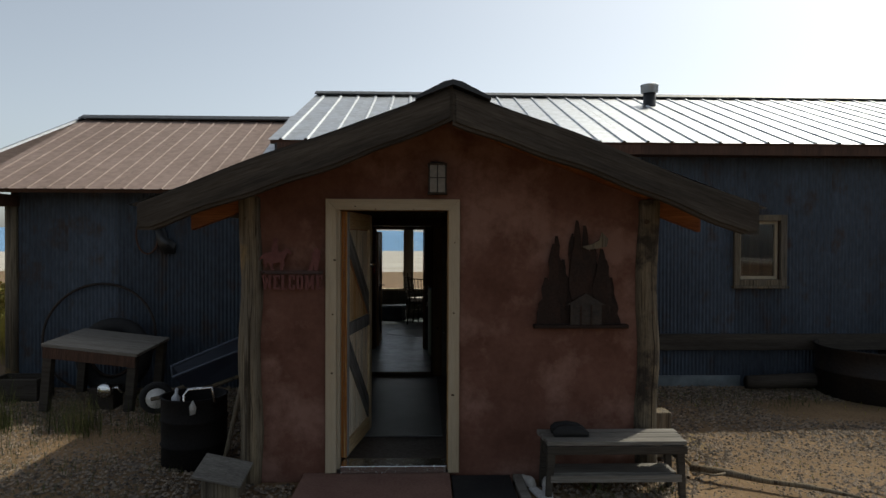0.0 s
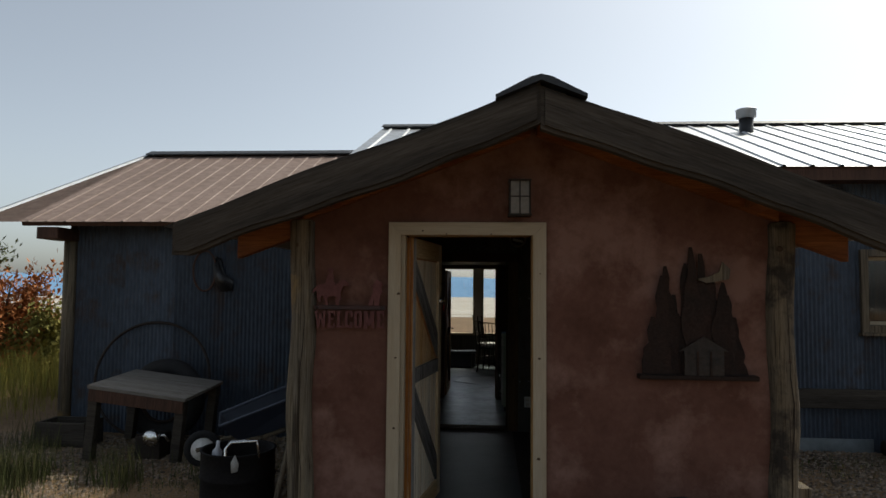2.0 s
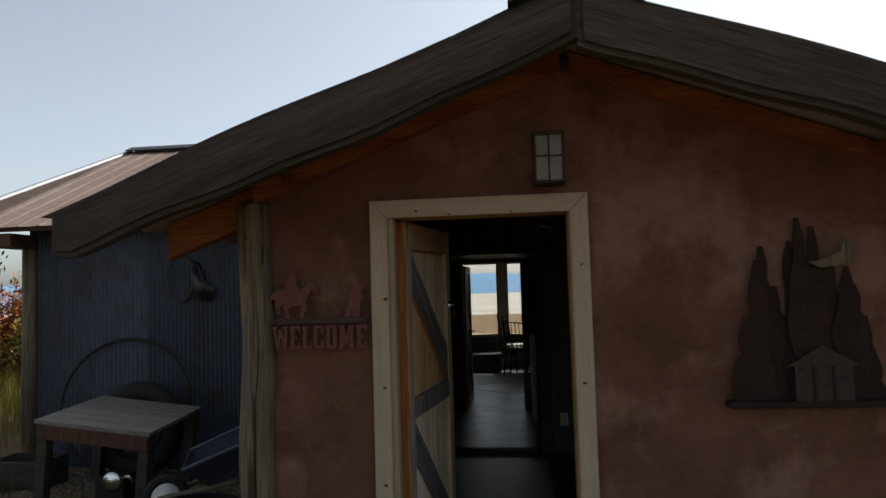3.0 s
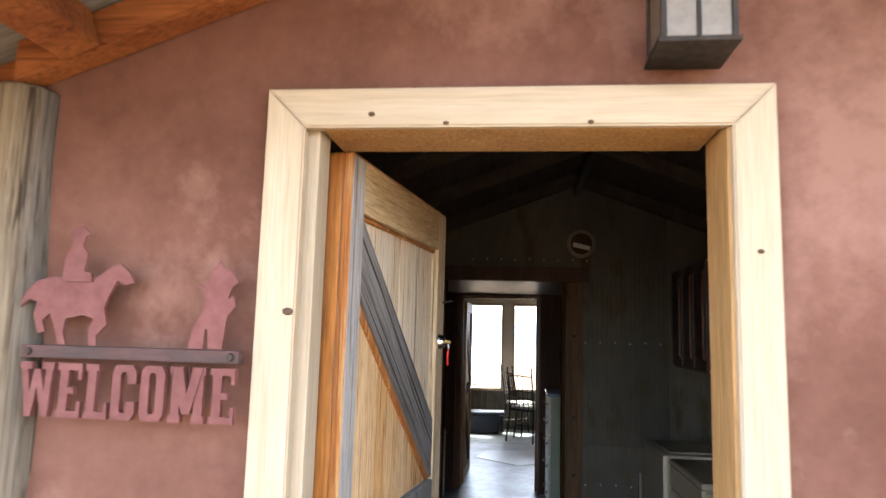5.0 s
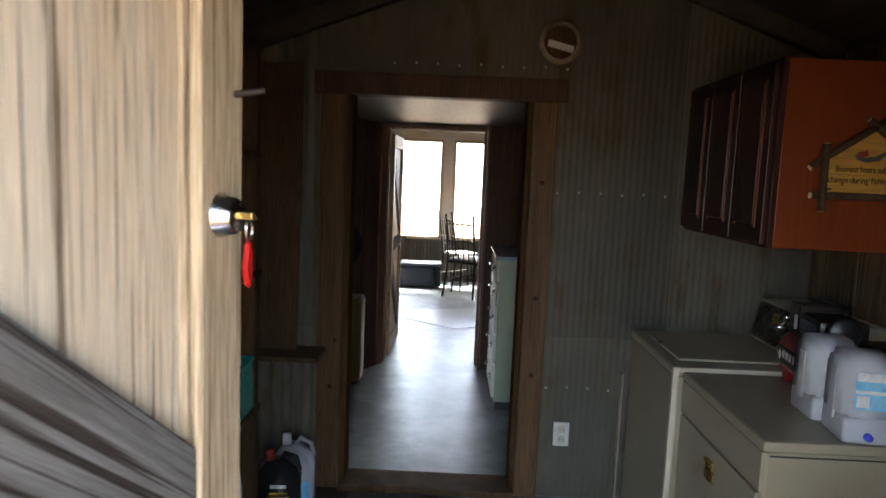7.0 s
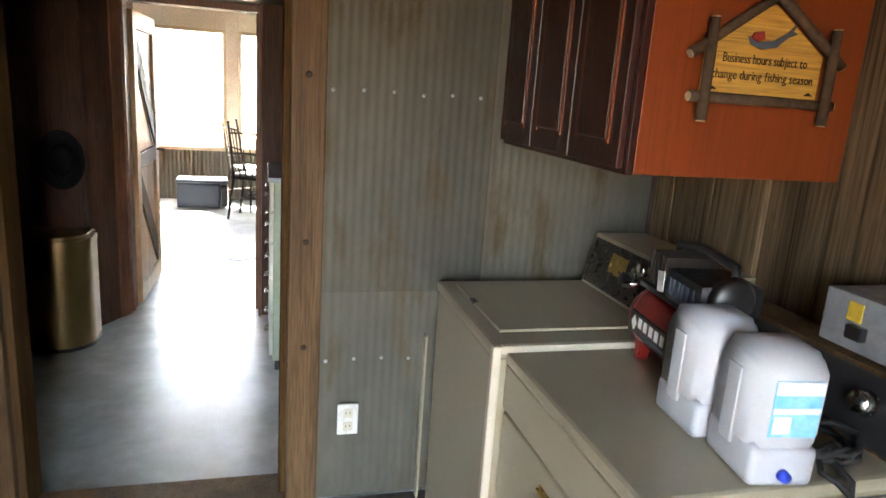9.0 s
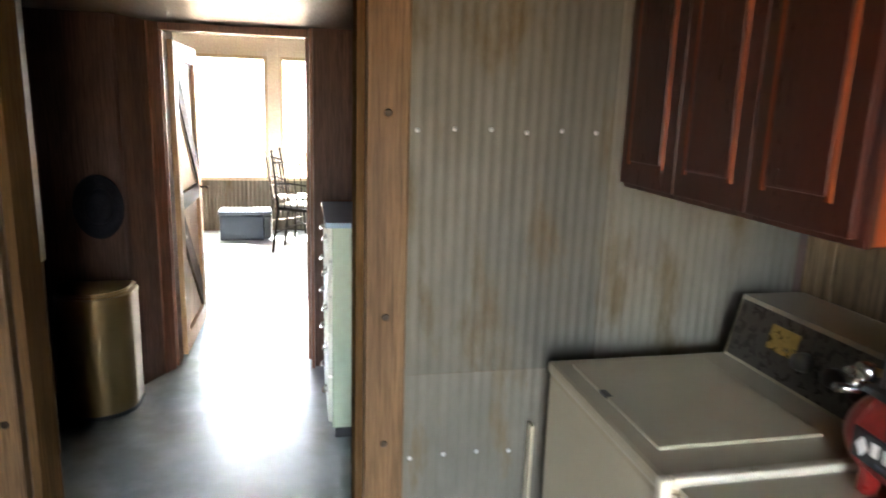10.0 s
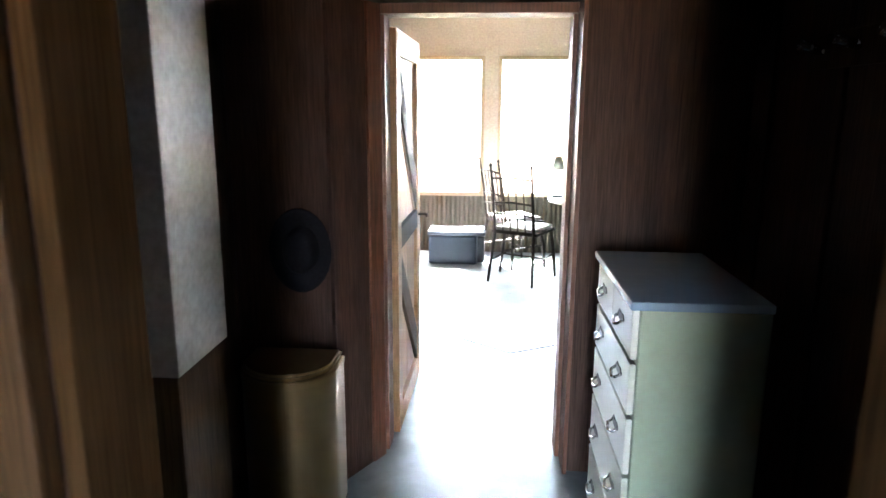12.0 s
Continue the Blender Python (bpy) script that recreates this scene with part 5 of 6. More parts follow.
def compressor():
    root = thing("air_compressor", pose(1.215, 7.965, 0.886, 0, 0, -7) @ Matrix.Scale(0.97, 4), "small red air compressor with a black motor on the machines", "compressor")
    prof = [(0, -0.185), (0.045, -0.182), (0.072, -0.166), (0.086, -0.14), (0.088, -0.12), (0.088, 0.12), (0.086, 0.14), (0.072, 0.166), (0.045, 0.182), (0, 0.185)]
    part("tank", lathe(bmesh.new(), prof, 28, Matrix.Translation((0, 0, 0.108)) @ pose(0, 0, 0, 90)), RED, root, "", True)
    for y in (-0.118, 0.118):
        part("weld_band", T([(0.0885 * math.cos(a), y, 0.108 + 0.0885 * math.sin(a)) for a in (2 * math.pi * k / 28 for k in range(28))], 0.002, 6, True), RED, root)
    plate = part("name_plate", B(-0.0915, -0.084, -0.115, 0.115, 0.076, 0.136, bev=0.003), BLACK, root, "long black plate with pale worn marks")
    part("plate_mark", prism(bmesh.new(), [(-0.015, 0.0), (0.0, 0.02), (0.015, 0.0), (0.0, -0.02)], 0.0, 0.002, m=Matrix.Translation((-0.0925, 0.085, 0.106)) @ pose(0, 0, 0, 0, 0, 90)), WHITE_LABEL, plate)
    for k in range(5):
        part("plate_mark", B(-0.0935, -0.0912, 0.045 - 0.031 * k, 0.062 - 0.031 * k, 0.100, 0.126), WHITE_LABEL, plate)
    part("plate_mark", B(-0.0935, -0.0912, -0.085, 0.045, 0.085, 0.091), GREYPLASTIC, plate)
    for y in (-0.125, 0.10):
        for sx in (-1, 1):
            part("foot", quad_board(sx * 0.055 - 0.012, sx * 0.055 + 0.012, 0.0, 0.06, sx * 0.048 - 0.02, sx * 0.048 + 0.02, y - 0.016, y + 0.016), RED, root)
    part("saddle", B(-0.06, 0.06, -0.15, 0.15, 0.190, 0.204, bev=0.003), BLACK, root)
    shroud = part("motor_shroud", B(-0.075, 0.085, -0.175, 0.0, 0.204, 0.285, bev=0.022), BLACK, root)
    for k in range(6):
        part("vent_slot", B(-0.0775, -0.0745, -0.150 + 0.022 * k, -0.138 + 0.022 * k, 0.225, 0.265), GREYPLASTIC, shroud)
    part("motor_end", lathe(bmesh.new(), [(0, 0.02), (0.045, 0.018), (0.058, 0.0), (0, 0)], 20, Matrix.Translation((0.0, -0.175, 0.25)) @ pose(0, 0, 0, 90)), BLACK, root, "", True)
    part("cylinder", B(-0.045, 0.06, 0.015, 0.115, 0.204, 0.275, bev=0.012), BLACK, root)
    for i in range(5):
        part("cooling_fin", B(-0.062, 0.075, 0.020 + i * 0.020, 0.027 + i * 0.020, 0.215, 0.300, bev=0.002), IRON, root)
    part("handle", T([(0.02, -0.15, 0.28), (0.02, -0.145, 0.318), (0.02, 0.0, 0.330), (0.02, 0.115, 0.312), (0.02, 0.125, 0.27)], 0.011, 8), BLACK, root, "", True)
    for y, z in ((0.145, 0.232), (0.172, 0.212)):
        part("gauge", lathe(bmesh.new(), [(0, 0.018), (0.018, 0.018), (0.021, 0.0), (0, 0)], 14, Matrix.Translation((-0.055, y, z)) @ pose(0, 0, 0, 0, -90, 0)), CHROME, root, "", True)
    part("outlet_pipe", T([(-0.03, 0.11, 0.235), (-0.05, 0.15, 0.23), (-0.045, 0.19, 0.205), (-0.02, 0.165, 0.18)], 0.009, 8), BRASS, root, "", True)
    part("coupling", T([(-0.06, 0.155, 0.19), (-0.10, 0.175, 0.185)], 0.010, 8), CHROME, root, "", True)
    part("tag", prism(bmesh.new(), [(-0.028, -0.02), (0.02, -0.03), (0.03, 0.02), (-0.02, 0.03)], 0.0, 0.002, m=Matrix.Translation((-0.082, -0.005, 0.245)) @ pose(0, 0, 0, 0, 0, 80)), WHITE_LABEL, root, "white paper tag")


compressor()
root = thing("switch_box", pose(1.600, 7.68, 1.05), "grey steel switch box with a yellow warning label", "electrical box")
part("box", B(-0.175, 0.056, -0.10, 0.10, 0.0, 0.12, bev=0.006), mat("grey_switch_paint", (0.22, 0.24, 0.26), rough=0.45, vary=0.0), root)
part("warning_label", B(-0.1785, -0.1745, -0.0, 0.035, 0.065, 0.105), YELLOW, root)
part("lever", B(-0.195, -0.175, -0.02, 0.02, 0.03, 0.06, bev=0.004), BLACK, root)
root = thing("cable_heap", pose(1.27, 7.60, 0.886), "tangled black cable on the dryer", "cable")
random.seed(11)
pts = [Vector((0.08 * math.cos(i * 0.55) + random.uniform(-0.02, 0.02), 0.075 * math.sin(i * 0.55) + random.uniform(-0.02, 0.02), 0.012 + 0.0035 * (i % 9))) for i in range(46)]
part("cable", T(pts, 0.007, 6), RUBBER, root, "", True)


def wall_cabinet():
    x0, x1, ya, yb, z0, z1 = 1.037, 1.655, 8.033, 8.872, 1.366, 2.01
    root = thing("wall_cabinet", pose(0, 0, 0), "cherry-stained wall cabinet with dark raised-panel doors", "cabinet")
    part("body", B(x0 + 0.022, x1, ya, yb, z0, z1, bev=0.003), CHERRY, root)
    part("face_frame", B(x0 + 0.002, x0 + 0.021, ya - 0.002, yb, z0 - 0.002, z1 + 0.002, bev=0.002), MAHOGANY, root)
    n = 3
    w = (yb - ya - 0.02) / n
    for i in range(n):
        a, b = ya + 0.012 + i * w, ya + 0.006 + (i + 1) * w
        d = part("cabinet_door", B(x0 - 0.018, x0 + 0.001, a, b, z0 + 0.012, z1 - 0.012, bev=0.004), MAHOGANY, root)
        part("raised_panel", B(x0 - 0.027, x0 - 0.017, a + 0.055, b - 0.055, z0 + 0.075, z1 - 0.075, bev=0.007), MAHOGANY, d)
        # Orange strips stand for light caught on the raised panels' bevel faces.
        for y in (a + 0.046, b - 0.05):
            part("bead", B(x0 - 0.0225, x0 - 0.0175, y, y + 0.010, z0 + 0.066, z1 - 0.066), CHERRY, d)


wall_cabinet()


def plaque():
    root = thing("fishing_plaque", pose(1.356, 8.029, 1.562), "yellow house-shaped plaque in a twig frame on the cabinet", "plaque")
    part("board", prism(bmesh.new(), [(-0.16, 0.0), (0.16, 0.0), (0.16, 0.105), (0.0, 0.215), (-0.16, 0.105)], -0.016, 0.0, bev=0.002), PLAQUE, root)
    y = -0.026
    for a, b in (((-0.20, y, -0.008), (0.20, y, -0.008)), ((-0.168, y - 0.012, -0.06), (-0.168, y - 0.012, 0.165)), ((0.168, y - 0.012, -0.055), (0.168, y - 0.012, 0.165)),
                 ((-0.21, y, 0.085), (0.03, y, 0.250)), ((0.21, y, 0.085), (-0.03, y, 0.250))):
        tw = part("twig", T([a, [(p + q) / 2 + 0.002 for p, q in zip(a, b)], b], [0.0125, 0.0115, 0.0125], 8, wob=0.08), TWIG, root, "", True)
        for e, o in ((a, b), (b, a)):
            d = (Vector(e) - Vector(o)).normalized()
            part("cut_end", T([Vector(e), Vector(e) + d * 0.003], 0.0105, 8), TWIG_END, tw)
    fish = [(-0.06, 0.135), (-0.03, 0.125), (0.01, 0.130), (0.045, 0.150), (0.07, 0.175), (0.062, 0.155), (0.075, 0.150), (0.05, 0.140), (0.02, 0.115), (-0.02, 0.108), (-0.05, 0.117)]
    part("fish_picture", prism(bmesh.new(), fish, -0.018, -0.0162), GREYPLASTIC, root, "small painted trout")
    part("fish_spot", prism(bmesh.new(), [(-0.055, 0.133), (-0.045, 0.145), (-0.02, 0.15), (-0.015, 0.132), (-0.035, 0.124)], -0.0195, -0.0182), RED, root)
    letters("Business hours subject to", 0.030, 0.0015, pose(-0.118, -0.0172, 0.075), INK, root, width=0.236)
    letters("change during fishing season", 0.030, 0.0015, pose(-0.142, -0.0172, 0.038), INK, root, width=0.284)
    for x in (-0.135, 0.135):
        part("print_mark", prism(bmesh.new(), [(x - 0.014, 0.012), (x + 0.014, 0.012), (x, 0.02)], -0.0178, -0.0164), INK, root)


plaque()

root = thing("wall_outlet", pose(0.524, 8.872, 0.332), "white double wall outlet on the corrugated sheet", "outlet")
part("plate", B(-0.038, 0.038, -0.012, 0.0, -0.06, 0.06, bev=0.004), WHITE, root)
for z in (-0.026, 0.026):
    s = part("socket", B(-0.017, 0.017, -0.015, -0.012, z - 0.017, z + 0.017, bev=0.002), ALMOND_TRIM, root)
    for x in (-0.007, 0.007):
        part("slot", B(x - 0.0012, x + 0.0012, -0.0158, -0.0151, z - 0.003, z + 0.008), BLACK, s)
root = thing("round_vent", pose(0.408, 8.868, 2.195), "round pale vent collar high on the corrugated wall", "vent")
part("collar", lathe(bmesh.new(), [(0.075, 0.0), (0.1, 0.0), (0.1, 0.012), (0.085, 0.03), (0.078, 0.03), (0.075, 0.0)], 28, pose(0, 0, 0, 90)), mat("pale_vent_metal", (0.40, 0.34, 0.25), (0.33, 0.28, 0.20), rough=0.5, metal=0.3, vary=0.0), root, "pale metal ring", True)
part("back_disc", lathe(bmesh.new(), [(0.078, 0.004), (0, 0.004)], 28, pose(0, 0, 0, 90)), BROWN, root)
part("damper", prism(bmesh.new(), [(-0.06, -0.022), (0.055, -0.048), (0.062, -0.02), (-0.055, 0.008)], -0.03, -0.012, bev=0.003), WHITE, root, "pale damper flap")
root = thing("bare_bulb", pose(RIDGE_X + 0.02, 7.4, roof_z(RIDGE_X + 0.02) - 0.10), "unlit bare bulb in a holder under the ridge", "lamp")
part("holder", lathe(bmesh.new(), [(0, 0), (0.045, 0), (0.045, -0.02), (0.022, -0.035), (0.02, -0.07), (0, -0.07)], 16), BLACK, root, "", True)
part("bulb", lathe(bmesh.new(), [(0.014, -0.07), (0.016, -0.09), (0.03, -0.125), (0.032, -0.145), (0.022, -0.168), (0, -0.176)], 16), LAMPGLASS, root, "", True)
root = thing("floor_runner", pose(-0.07, 7.55, -0.003), "grey rubber-backed floor mat on the entry floor", "mat")
part("mat", B(-0.435, 0.42, -1.28, 1.275, 0.0, 0.008, bev=0.003), MATGREY, root)


# doorway to the hall
LINING = wood("bare_brown_lining", (0.105, 0.060, 0.026), (0.060, 0.034, 0.016), "z", rough=1.0, spec=0.0)
# Casing brown is lightened for amber light from the entry; the lining stays dark.
CASING = wood("amber_lit_casing", (0.150, 0.088, 0.040), (0.080, 0.045, 0.021), "z", rough=0.6, stain=(0.08, 0.042, 0.018), stain_at=0.66, stain_scale=2.5)
def doorway_boards():
    root = tagged(thing("door_2", pose(0, 0, 0), "cased opening of rough brown boards with a sill", "doorway"), kind="structure")
    part("casing", B(-0.686, D1L, 8.862, 8.897, 0.0, 1.925, bev=0.006), CASING, root)
    part("casing", B(D1R, 0.417, 8.862, 8.897, 0.0, 1.925, bev=0.006), CASING, root)
    part("head_casing", B(-0.72, 0.46, 8.862, 8.898, 1.927, 2.03, bev=0.006), DARKWOOD, root)
    part("lining", B(D1L + 0.001, D1L + 0.024, 8.898, 9.04, 0.02, D1T - 0.002, bev=0.003), LINING, root)
    part("lining", B(D1R - 0.024, D1R - 0.001, 8.898, 9.04, 0.02, D1T - 0.002, bev=0.003), LINING, root)
    part("threshold", B(D1L, D1R, 8.835, 9.03, -0.003, 0.030, bev=0.006), BROWN, root)
    for x, z in ((0.36, 1.0), (0.36, 0.62), (-0.62, 0.52), (-0.60, 0.75), (0.36, 1.55)):
        part("knot", lathe(bmesh.new(), [(0, 0.003), (0.008, 0.003), (0.011, 0)], 8, Matrix.Translation((x, 8.862, z)) @ pose(0, 0, 0, 90)), INK, root)


doorway_boards()


def shelf_unit():
    root = thing("shelf_unit", pose(0, 0, 0), "rough wooden shelf unit with bins and household clutter", "shelf")
    for y in (7.0, 8.22):
        part("post", B(-0.845, -0.785, y - 0.025, y + 0.025, 0.0, 2.0, bev=0.004), BROWN, root)
        part("post", B(-1.055, -0.995, y - 0.025, y + 0.025, 0.0, 2.0, bev=0.004), BROWN, root)
    for z in (0.12, 0.62, 1.16, 1.6):
        part("shelf_board", B(-1.055, -0.780, 6.95, 8.26, z, z + 0.025, bev=0.003), BROWN, root)


shelf_unit()


def heap(name, label, category, m, size, material, seed):
    """A soft crumpled heap."""
    root = thing(name, m, label, category)
    bm = bmesh.new()
    bmesh.ops.create_icosphere(bm, subdivisions=3, radius=1.0)
    for v in bm.verts:
        p = v.co.copy()
        k = 1 + 0.35 * noise.noise(p * 1.7 + Vector((seed, 0, 0))) + 0.12 * noise.noise(p * 5 + Vector((0, seed, 0)))
        v.co = Vector((p.x * size[0] * k, p.y * size[1] * k, max(0.0, (p.z * 0.6 + 0.5)) * size[2] * k))
    part("cloth", bm, material, root, "", True)
    return root


root = thing("storage_bin", pose(-0.905, 7.96, 0.647), "teal plastic storage bin on the shelf", "bin")
for a in ((-0.125, 0.115, -0.3, -0.29), (-0.125, 0.115, 0.21, 0.22), (-0.125, -0.115, -0.29, 0.21), (0.105, 0.115, -0.29, 0.21)):
    part("wall", B(a[0], a[1], a[2], a[3], 0.0, 0.2, bev=0.003), TEAL, root)
part("base", B(-0.115, 0.105, -0.29, 0.21, 0.0, 0.01), TEAL, root)
part("rim", T([(-0.125, -0.3, 0.2), (0.115, -0.3, 0.2), (0.115, 0.22, 0.2), (-0.125, 0.22, 0.2)], 0.009, 6, True), TEAL, root)
heap("clothes", "crumpled navy clothes in the bin", "clothes", pose(-0.91, 8.05, 0.70), (0.10, 0.12, 0.20), CLOTH_BLUE, 2.0)
heap("towel", "crumpled red towel in the bin", "towel", pose(-0.86, 7.90, 0.70), (0.06, 0.09, 0.17), CLOTH_RED, 5.0)
heap("towel", "crumpled white towel in the bin", "towel", pose(-0.92, 7.78, 0.70), (0.09, 0.08, 0.16), CLOTH_WHITE, 8.0)
heap("paper_bag", "crumpled tan paper bag on the low shelf", "bag", pose(-0.88, 7.85, 0.145), (0.13, 0.15, 0.26), TAN, 3.0)
heap("shopping_bag", "crumpled white plastic bag on the shelf", "bag", pose(-0.90, 7.95, 1.186), (0.1, 0.12, 0.1), WHITE_LABEL, 4.0)
root = thing("cleaner_bottle", pose(-0.87, 8.12, 0.145), "tall white plastic bottle on the low shelf", "bottle")
part("bottle", lathe(bmesh.new(), [(0, 0.38), (0.02, 0.38), (0.022, 0.33), (0.05, 0.28), (0.06, 0.2), (0.06, 0.01), (0.05, 0.0), (0, 0)], 18), WHITE_LABEL, root, "", True)


def canister(m, label, body, cap, extra):
    root = thing("canister", m, label, "canister")
    part("body", prism(bmesh.new(), [(-0.088, 0.0), (0.088, 0.0), (0.09, 0.2), (0.075, 0.25), (0.02, 0.28), (-0.05, 0.28), (-0.088, 0.24)], -0.055, 0.055, bev=0.014), body, root, "", True)
    part("cap", lathe(bmesh.new(), [(0, 0.05), (0.02, 0.05), (0.022, 0.0), (0, 0)], 14, Matrix.Translation((-0.045, 0, 0.278))), cap, root, "", True)
    part("handle", T([(0.0, 0, 0.275), (0.02, 0, 0.31), (0.07, 0, 0.29), (0.085, 0, 0.23)], 0.012, 8), body, root, "", True)
    for x0, x1, z0, z1, mt in extra:
        part("label", B(x0, x1, -0.0585, -0.0555, z0, z1), mt, root)


canister(pose(-0.775, 8.555, -0.004, 0, 0, 6), "black oil canister with a red and yellow label on the floor", BLACK, RED,
         ((-0.07, 0.07, 0.02, 0.10, mat("orange_red_label", (0.65, 0.06, 0.015), rough=0.5, vary=0.0)), (-0.05, 0.05, 0.115, 0.13, YELLOW), (-0.04, 0.04, 0.14, 0.15, YELLOW), (-0.035, 0.035, 0.17, 0.185, WHITE_LABEL)))
canister(pose(-0.745, 8.73, -0.004, 0, 0, 0), "clear plastic jug of blue fluid behind the canister", MILK, WHITE_LABEL, ((-0.07, 0.08, 0.02, 0.12, BLUE_LABEL),))
root = thing("corner_shelf", pose(-0.86, 8.66, 0.722), "rough board shelf fixed in the corner", "shelf")
part("board", B(-0.2, 0.24, -0.10, 0.11, 0.0, 0.022, bev=0.003), BROWN, root)
root = thing("brown_board", pose(-0.91, 8.70, 0.744), "brown hardboard panel standing on the corner shelf", "board")
part("panel", B(-0.13, 0.165, -0.01, 0.01, 0.0, 1.30, bev=0.002, m=pose(0, 0, 0, -3)), BROWN, root)


def tool_stand():
    root = thing("tool_stand", pose(1.02, 6.92, 0.0), "black tool tray with a yellow handle on a slim steel stand", "tool stand")
    part("tray", B(-0.32, 0.38, -0.10, 0.10, 0.765, 0.845, bev=0.026), BLACK, root, "black plastic tray")
    part("handle", T([(-0.225, 0.05, 0.835), (-0.215, 0.05, 0.852), (-0.13, 0.05, 0.86), (-0.10, 0.05, 0.86), (-0.095, 0.05, 0.83)], [0.015, 0.015, 0.015, 0.018, 0.016], 10), YELLOW, root, "yellow plastic handle", True)
    for x in (-0.28, 0.34):
        for y in (-0.07, 0.07):
            part("leg", T([(x, y, 0.77), (x * 1.05, y * 1.5, 0.0)], 0.010, 8), IRON, root)
        part("stretcher", T([(x * 1.03, -0.09, 0.3), (x * 1.03, 0.09, 0.3)], 0.007, 6), IRON, root)


tool_stand()
root = thing("loose_board", pose(1.14, 6.905, 0.846, 0, 0, 3), "short pale sawn board lying on the tool tray", "board")
part("board", B(-0.22, 0.26, -0.04, 0.06, 0.0, 0.018, bev=0.003), PINE_X, root)
root = thing("power_cable", pose(0.05, 0, 0), "black electric cord hanging over the edge of the dryer", "cord")
part("cord", T([(1.20, 7.56, 0.902), (1.15, 7.50, 0.902), (1.16, 7.472, 0.898), (1.19, 7.470, 0.872), (1.20, 7.468, 0.86), (1.13, 7.468, 0.845), (1.115, 7.468, 0.838), (1.19, 7.468, 0.83), (1.215, 7.468, 0.80), (1.20, 7.466, 0.74), (1.175, 7.466, 0.66), (1.165, 7.466, 0.60)], 0.006, 6), RUBBER, root, "", True)
part("cord", T([(1.22, 7.55, 0.902), (1.195, 7.50, 0.902), (1.195, 7.473, 0.895), (1.20, 7.4695, 0.84), (1.205, 7.4695, 0.75), (1.21, 7.467, 0.66), (1.20, 7.466, 0.58)], 0.006, 6), RUBBER, root, "", True)



# ---- hall ----
PEWTER = mat("tarnished_pewter", (0.16, 0.155, 0.15), rough=0.45, metal=0.8, vary=0.0)
def dresser():
    root = thing("dresser", pose(0.252, 10.055, 0.0), "tall sage green dresser with cream drawers and a top coloured by window glare", "dresser")
    d, w, h = 0.365, 0.625, 1.05
    part("body", B(0.018, d, 0.0, w, 0.06, h - 0.025, bev=0.006), SAGE, root)
    part("plinth", B(0.03, d, 0.02, w - 0.02, 0.0, 0.06), BLACK, root)
    part("top", B(-0.012, d, -0.012, w + 0.012, h - 0.025, h, bev=0.006), DRESSTOP, root, "top with the window's blue reflection in its colour")
    rows = [(0.875, 1.018, 2), (0.71, 0.862, 1), (0.525, 0.697, 1), (0.32, 0.512, 1), (0.085, 0.307, 1)]
    for z0, z1, n in rows:
        for k in range(n):
            a = 0.018 + (w - 0.036) * k / n
            b = 0.018 + (w - 0.036) * (k + 1) / n - 0.006
            dr = part("drawer", B(0.0, 0.022, a, b, z0, z1, bev=0.004), CREAM, root)
            for y in ([(a + b) / 2] if n == 2 else [a + 0.13, b - 0.13]):
                z = (z0 + z1) / 2
                part("handle", T([(-0.001, y - 0.035, z + 0.008), (-0.018, y - 0.03, z - 0.004), (-0.022, y, z - 0.014), (-0.018, y + 0.03, z - 0.004), (-0.001, y + 0.035, z + 0.008)], 0.005, 6), CHROME, dr, "tarnished silver bail handle", True)
                part("handle_plate", prism(bmesh.new(), [(-0.045, 0.0), (-0.025, 0.016), (0.0, 0.01), (0.025, 0.016), (0.045, 0.0), (0.02, -0.012), (-0.02, -0.012)], 0, 0.003, m=Matrix.Translation((-0.0035, y, z + 0.008)) @ pose(0, 0, 0, 0, 0, 90) @ pose(0, -0.003, 0)), PEWTER, dr)


dresser()


def bin_can():
    root = thing("trash_can", pose(-0.872, 10.575, 0.0), "bronze half-round metal trash can with a closed lid", "trash can")
    def half(r, n=40):
        return [(-r, 0.12)] + [(-r * math.cos(math.pi * k / n), -r * 0.95 * math.sin(math.pi * k / n)) for k in range(n + 1)] + [(r, 0.12)]
    flat = pose(0, 0, 0, 90)
    M = Matrix(((1, 0, 0, 0), (0, 0, 1, 0), (0, 1, 0, 0), (0, 0, 0, 1)))
    part("body", prism(bmesh.new(), half(0.175), 0.02, 0.585, m=M), BRONZE_CAN, root)
    part("base", prism(bmesh.new(), half(0.178), 0.0, 0.02, m=M), BLACK, root)
    part("lid_band", prism(bmesh.new(), half(0.179), 0.585, 0.615, m=M, bev=0.004), BRONZE_CAN, root, "polished lid band")
    part("lid", prism(bmesh.new(), half(0.17), 0.615, 0.64, m=M, bev=0.01), BRONZE_CAN, root)


bin_can()
root = thing("white_wall_cabinet", pose(-1.138, 9.82, 0.885), "plain white cabinet on a wooden base in the hall", "cabinet")
part("body", B(0.0, 0.225, 0.0, 0.31, 0.0, 1.07, bev=0.004), WHITE, root)
part("base", B(0.0, 0.215, 0.01, 0.30, -0.885, -0.001, bev=0.004), CASING, root, "amber-brown wooden base")
root = thing("felt_hat", pose(-0.87, 10.795, 1.01), "dark round felt hat hanging on the partition", "hat")
part("brim", lathe(bmesh.new(), [(0.0, 0.008), (0.1, 0.01), (0.13, 0.022), (0.14, 0.04), (0.145, 0.04), (0.135, 0.012), (0.1, 0.0), (0, 0)], 26, pose(0, 0, 0, 90) @ Matrix.Diagonal((0.85, 1.15, 1, 1))), FELT, root, "", True)
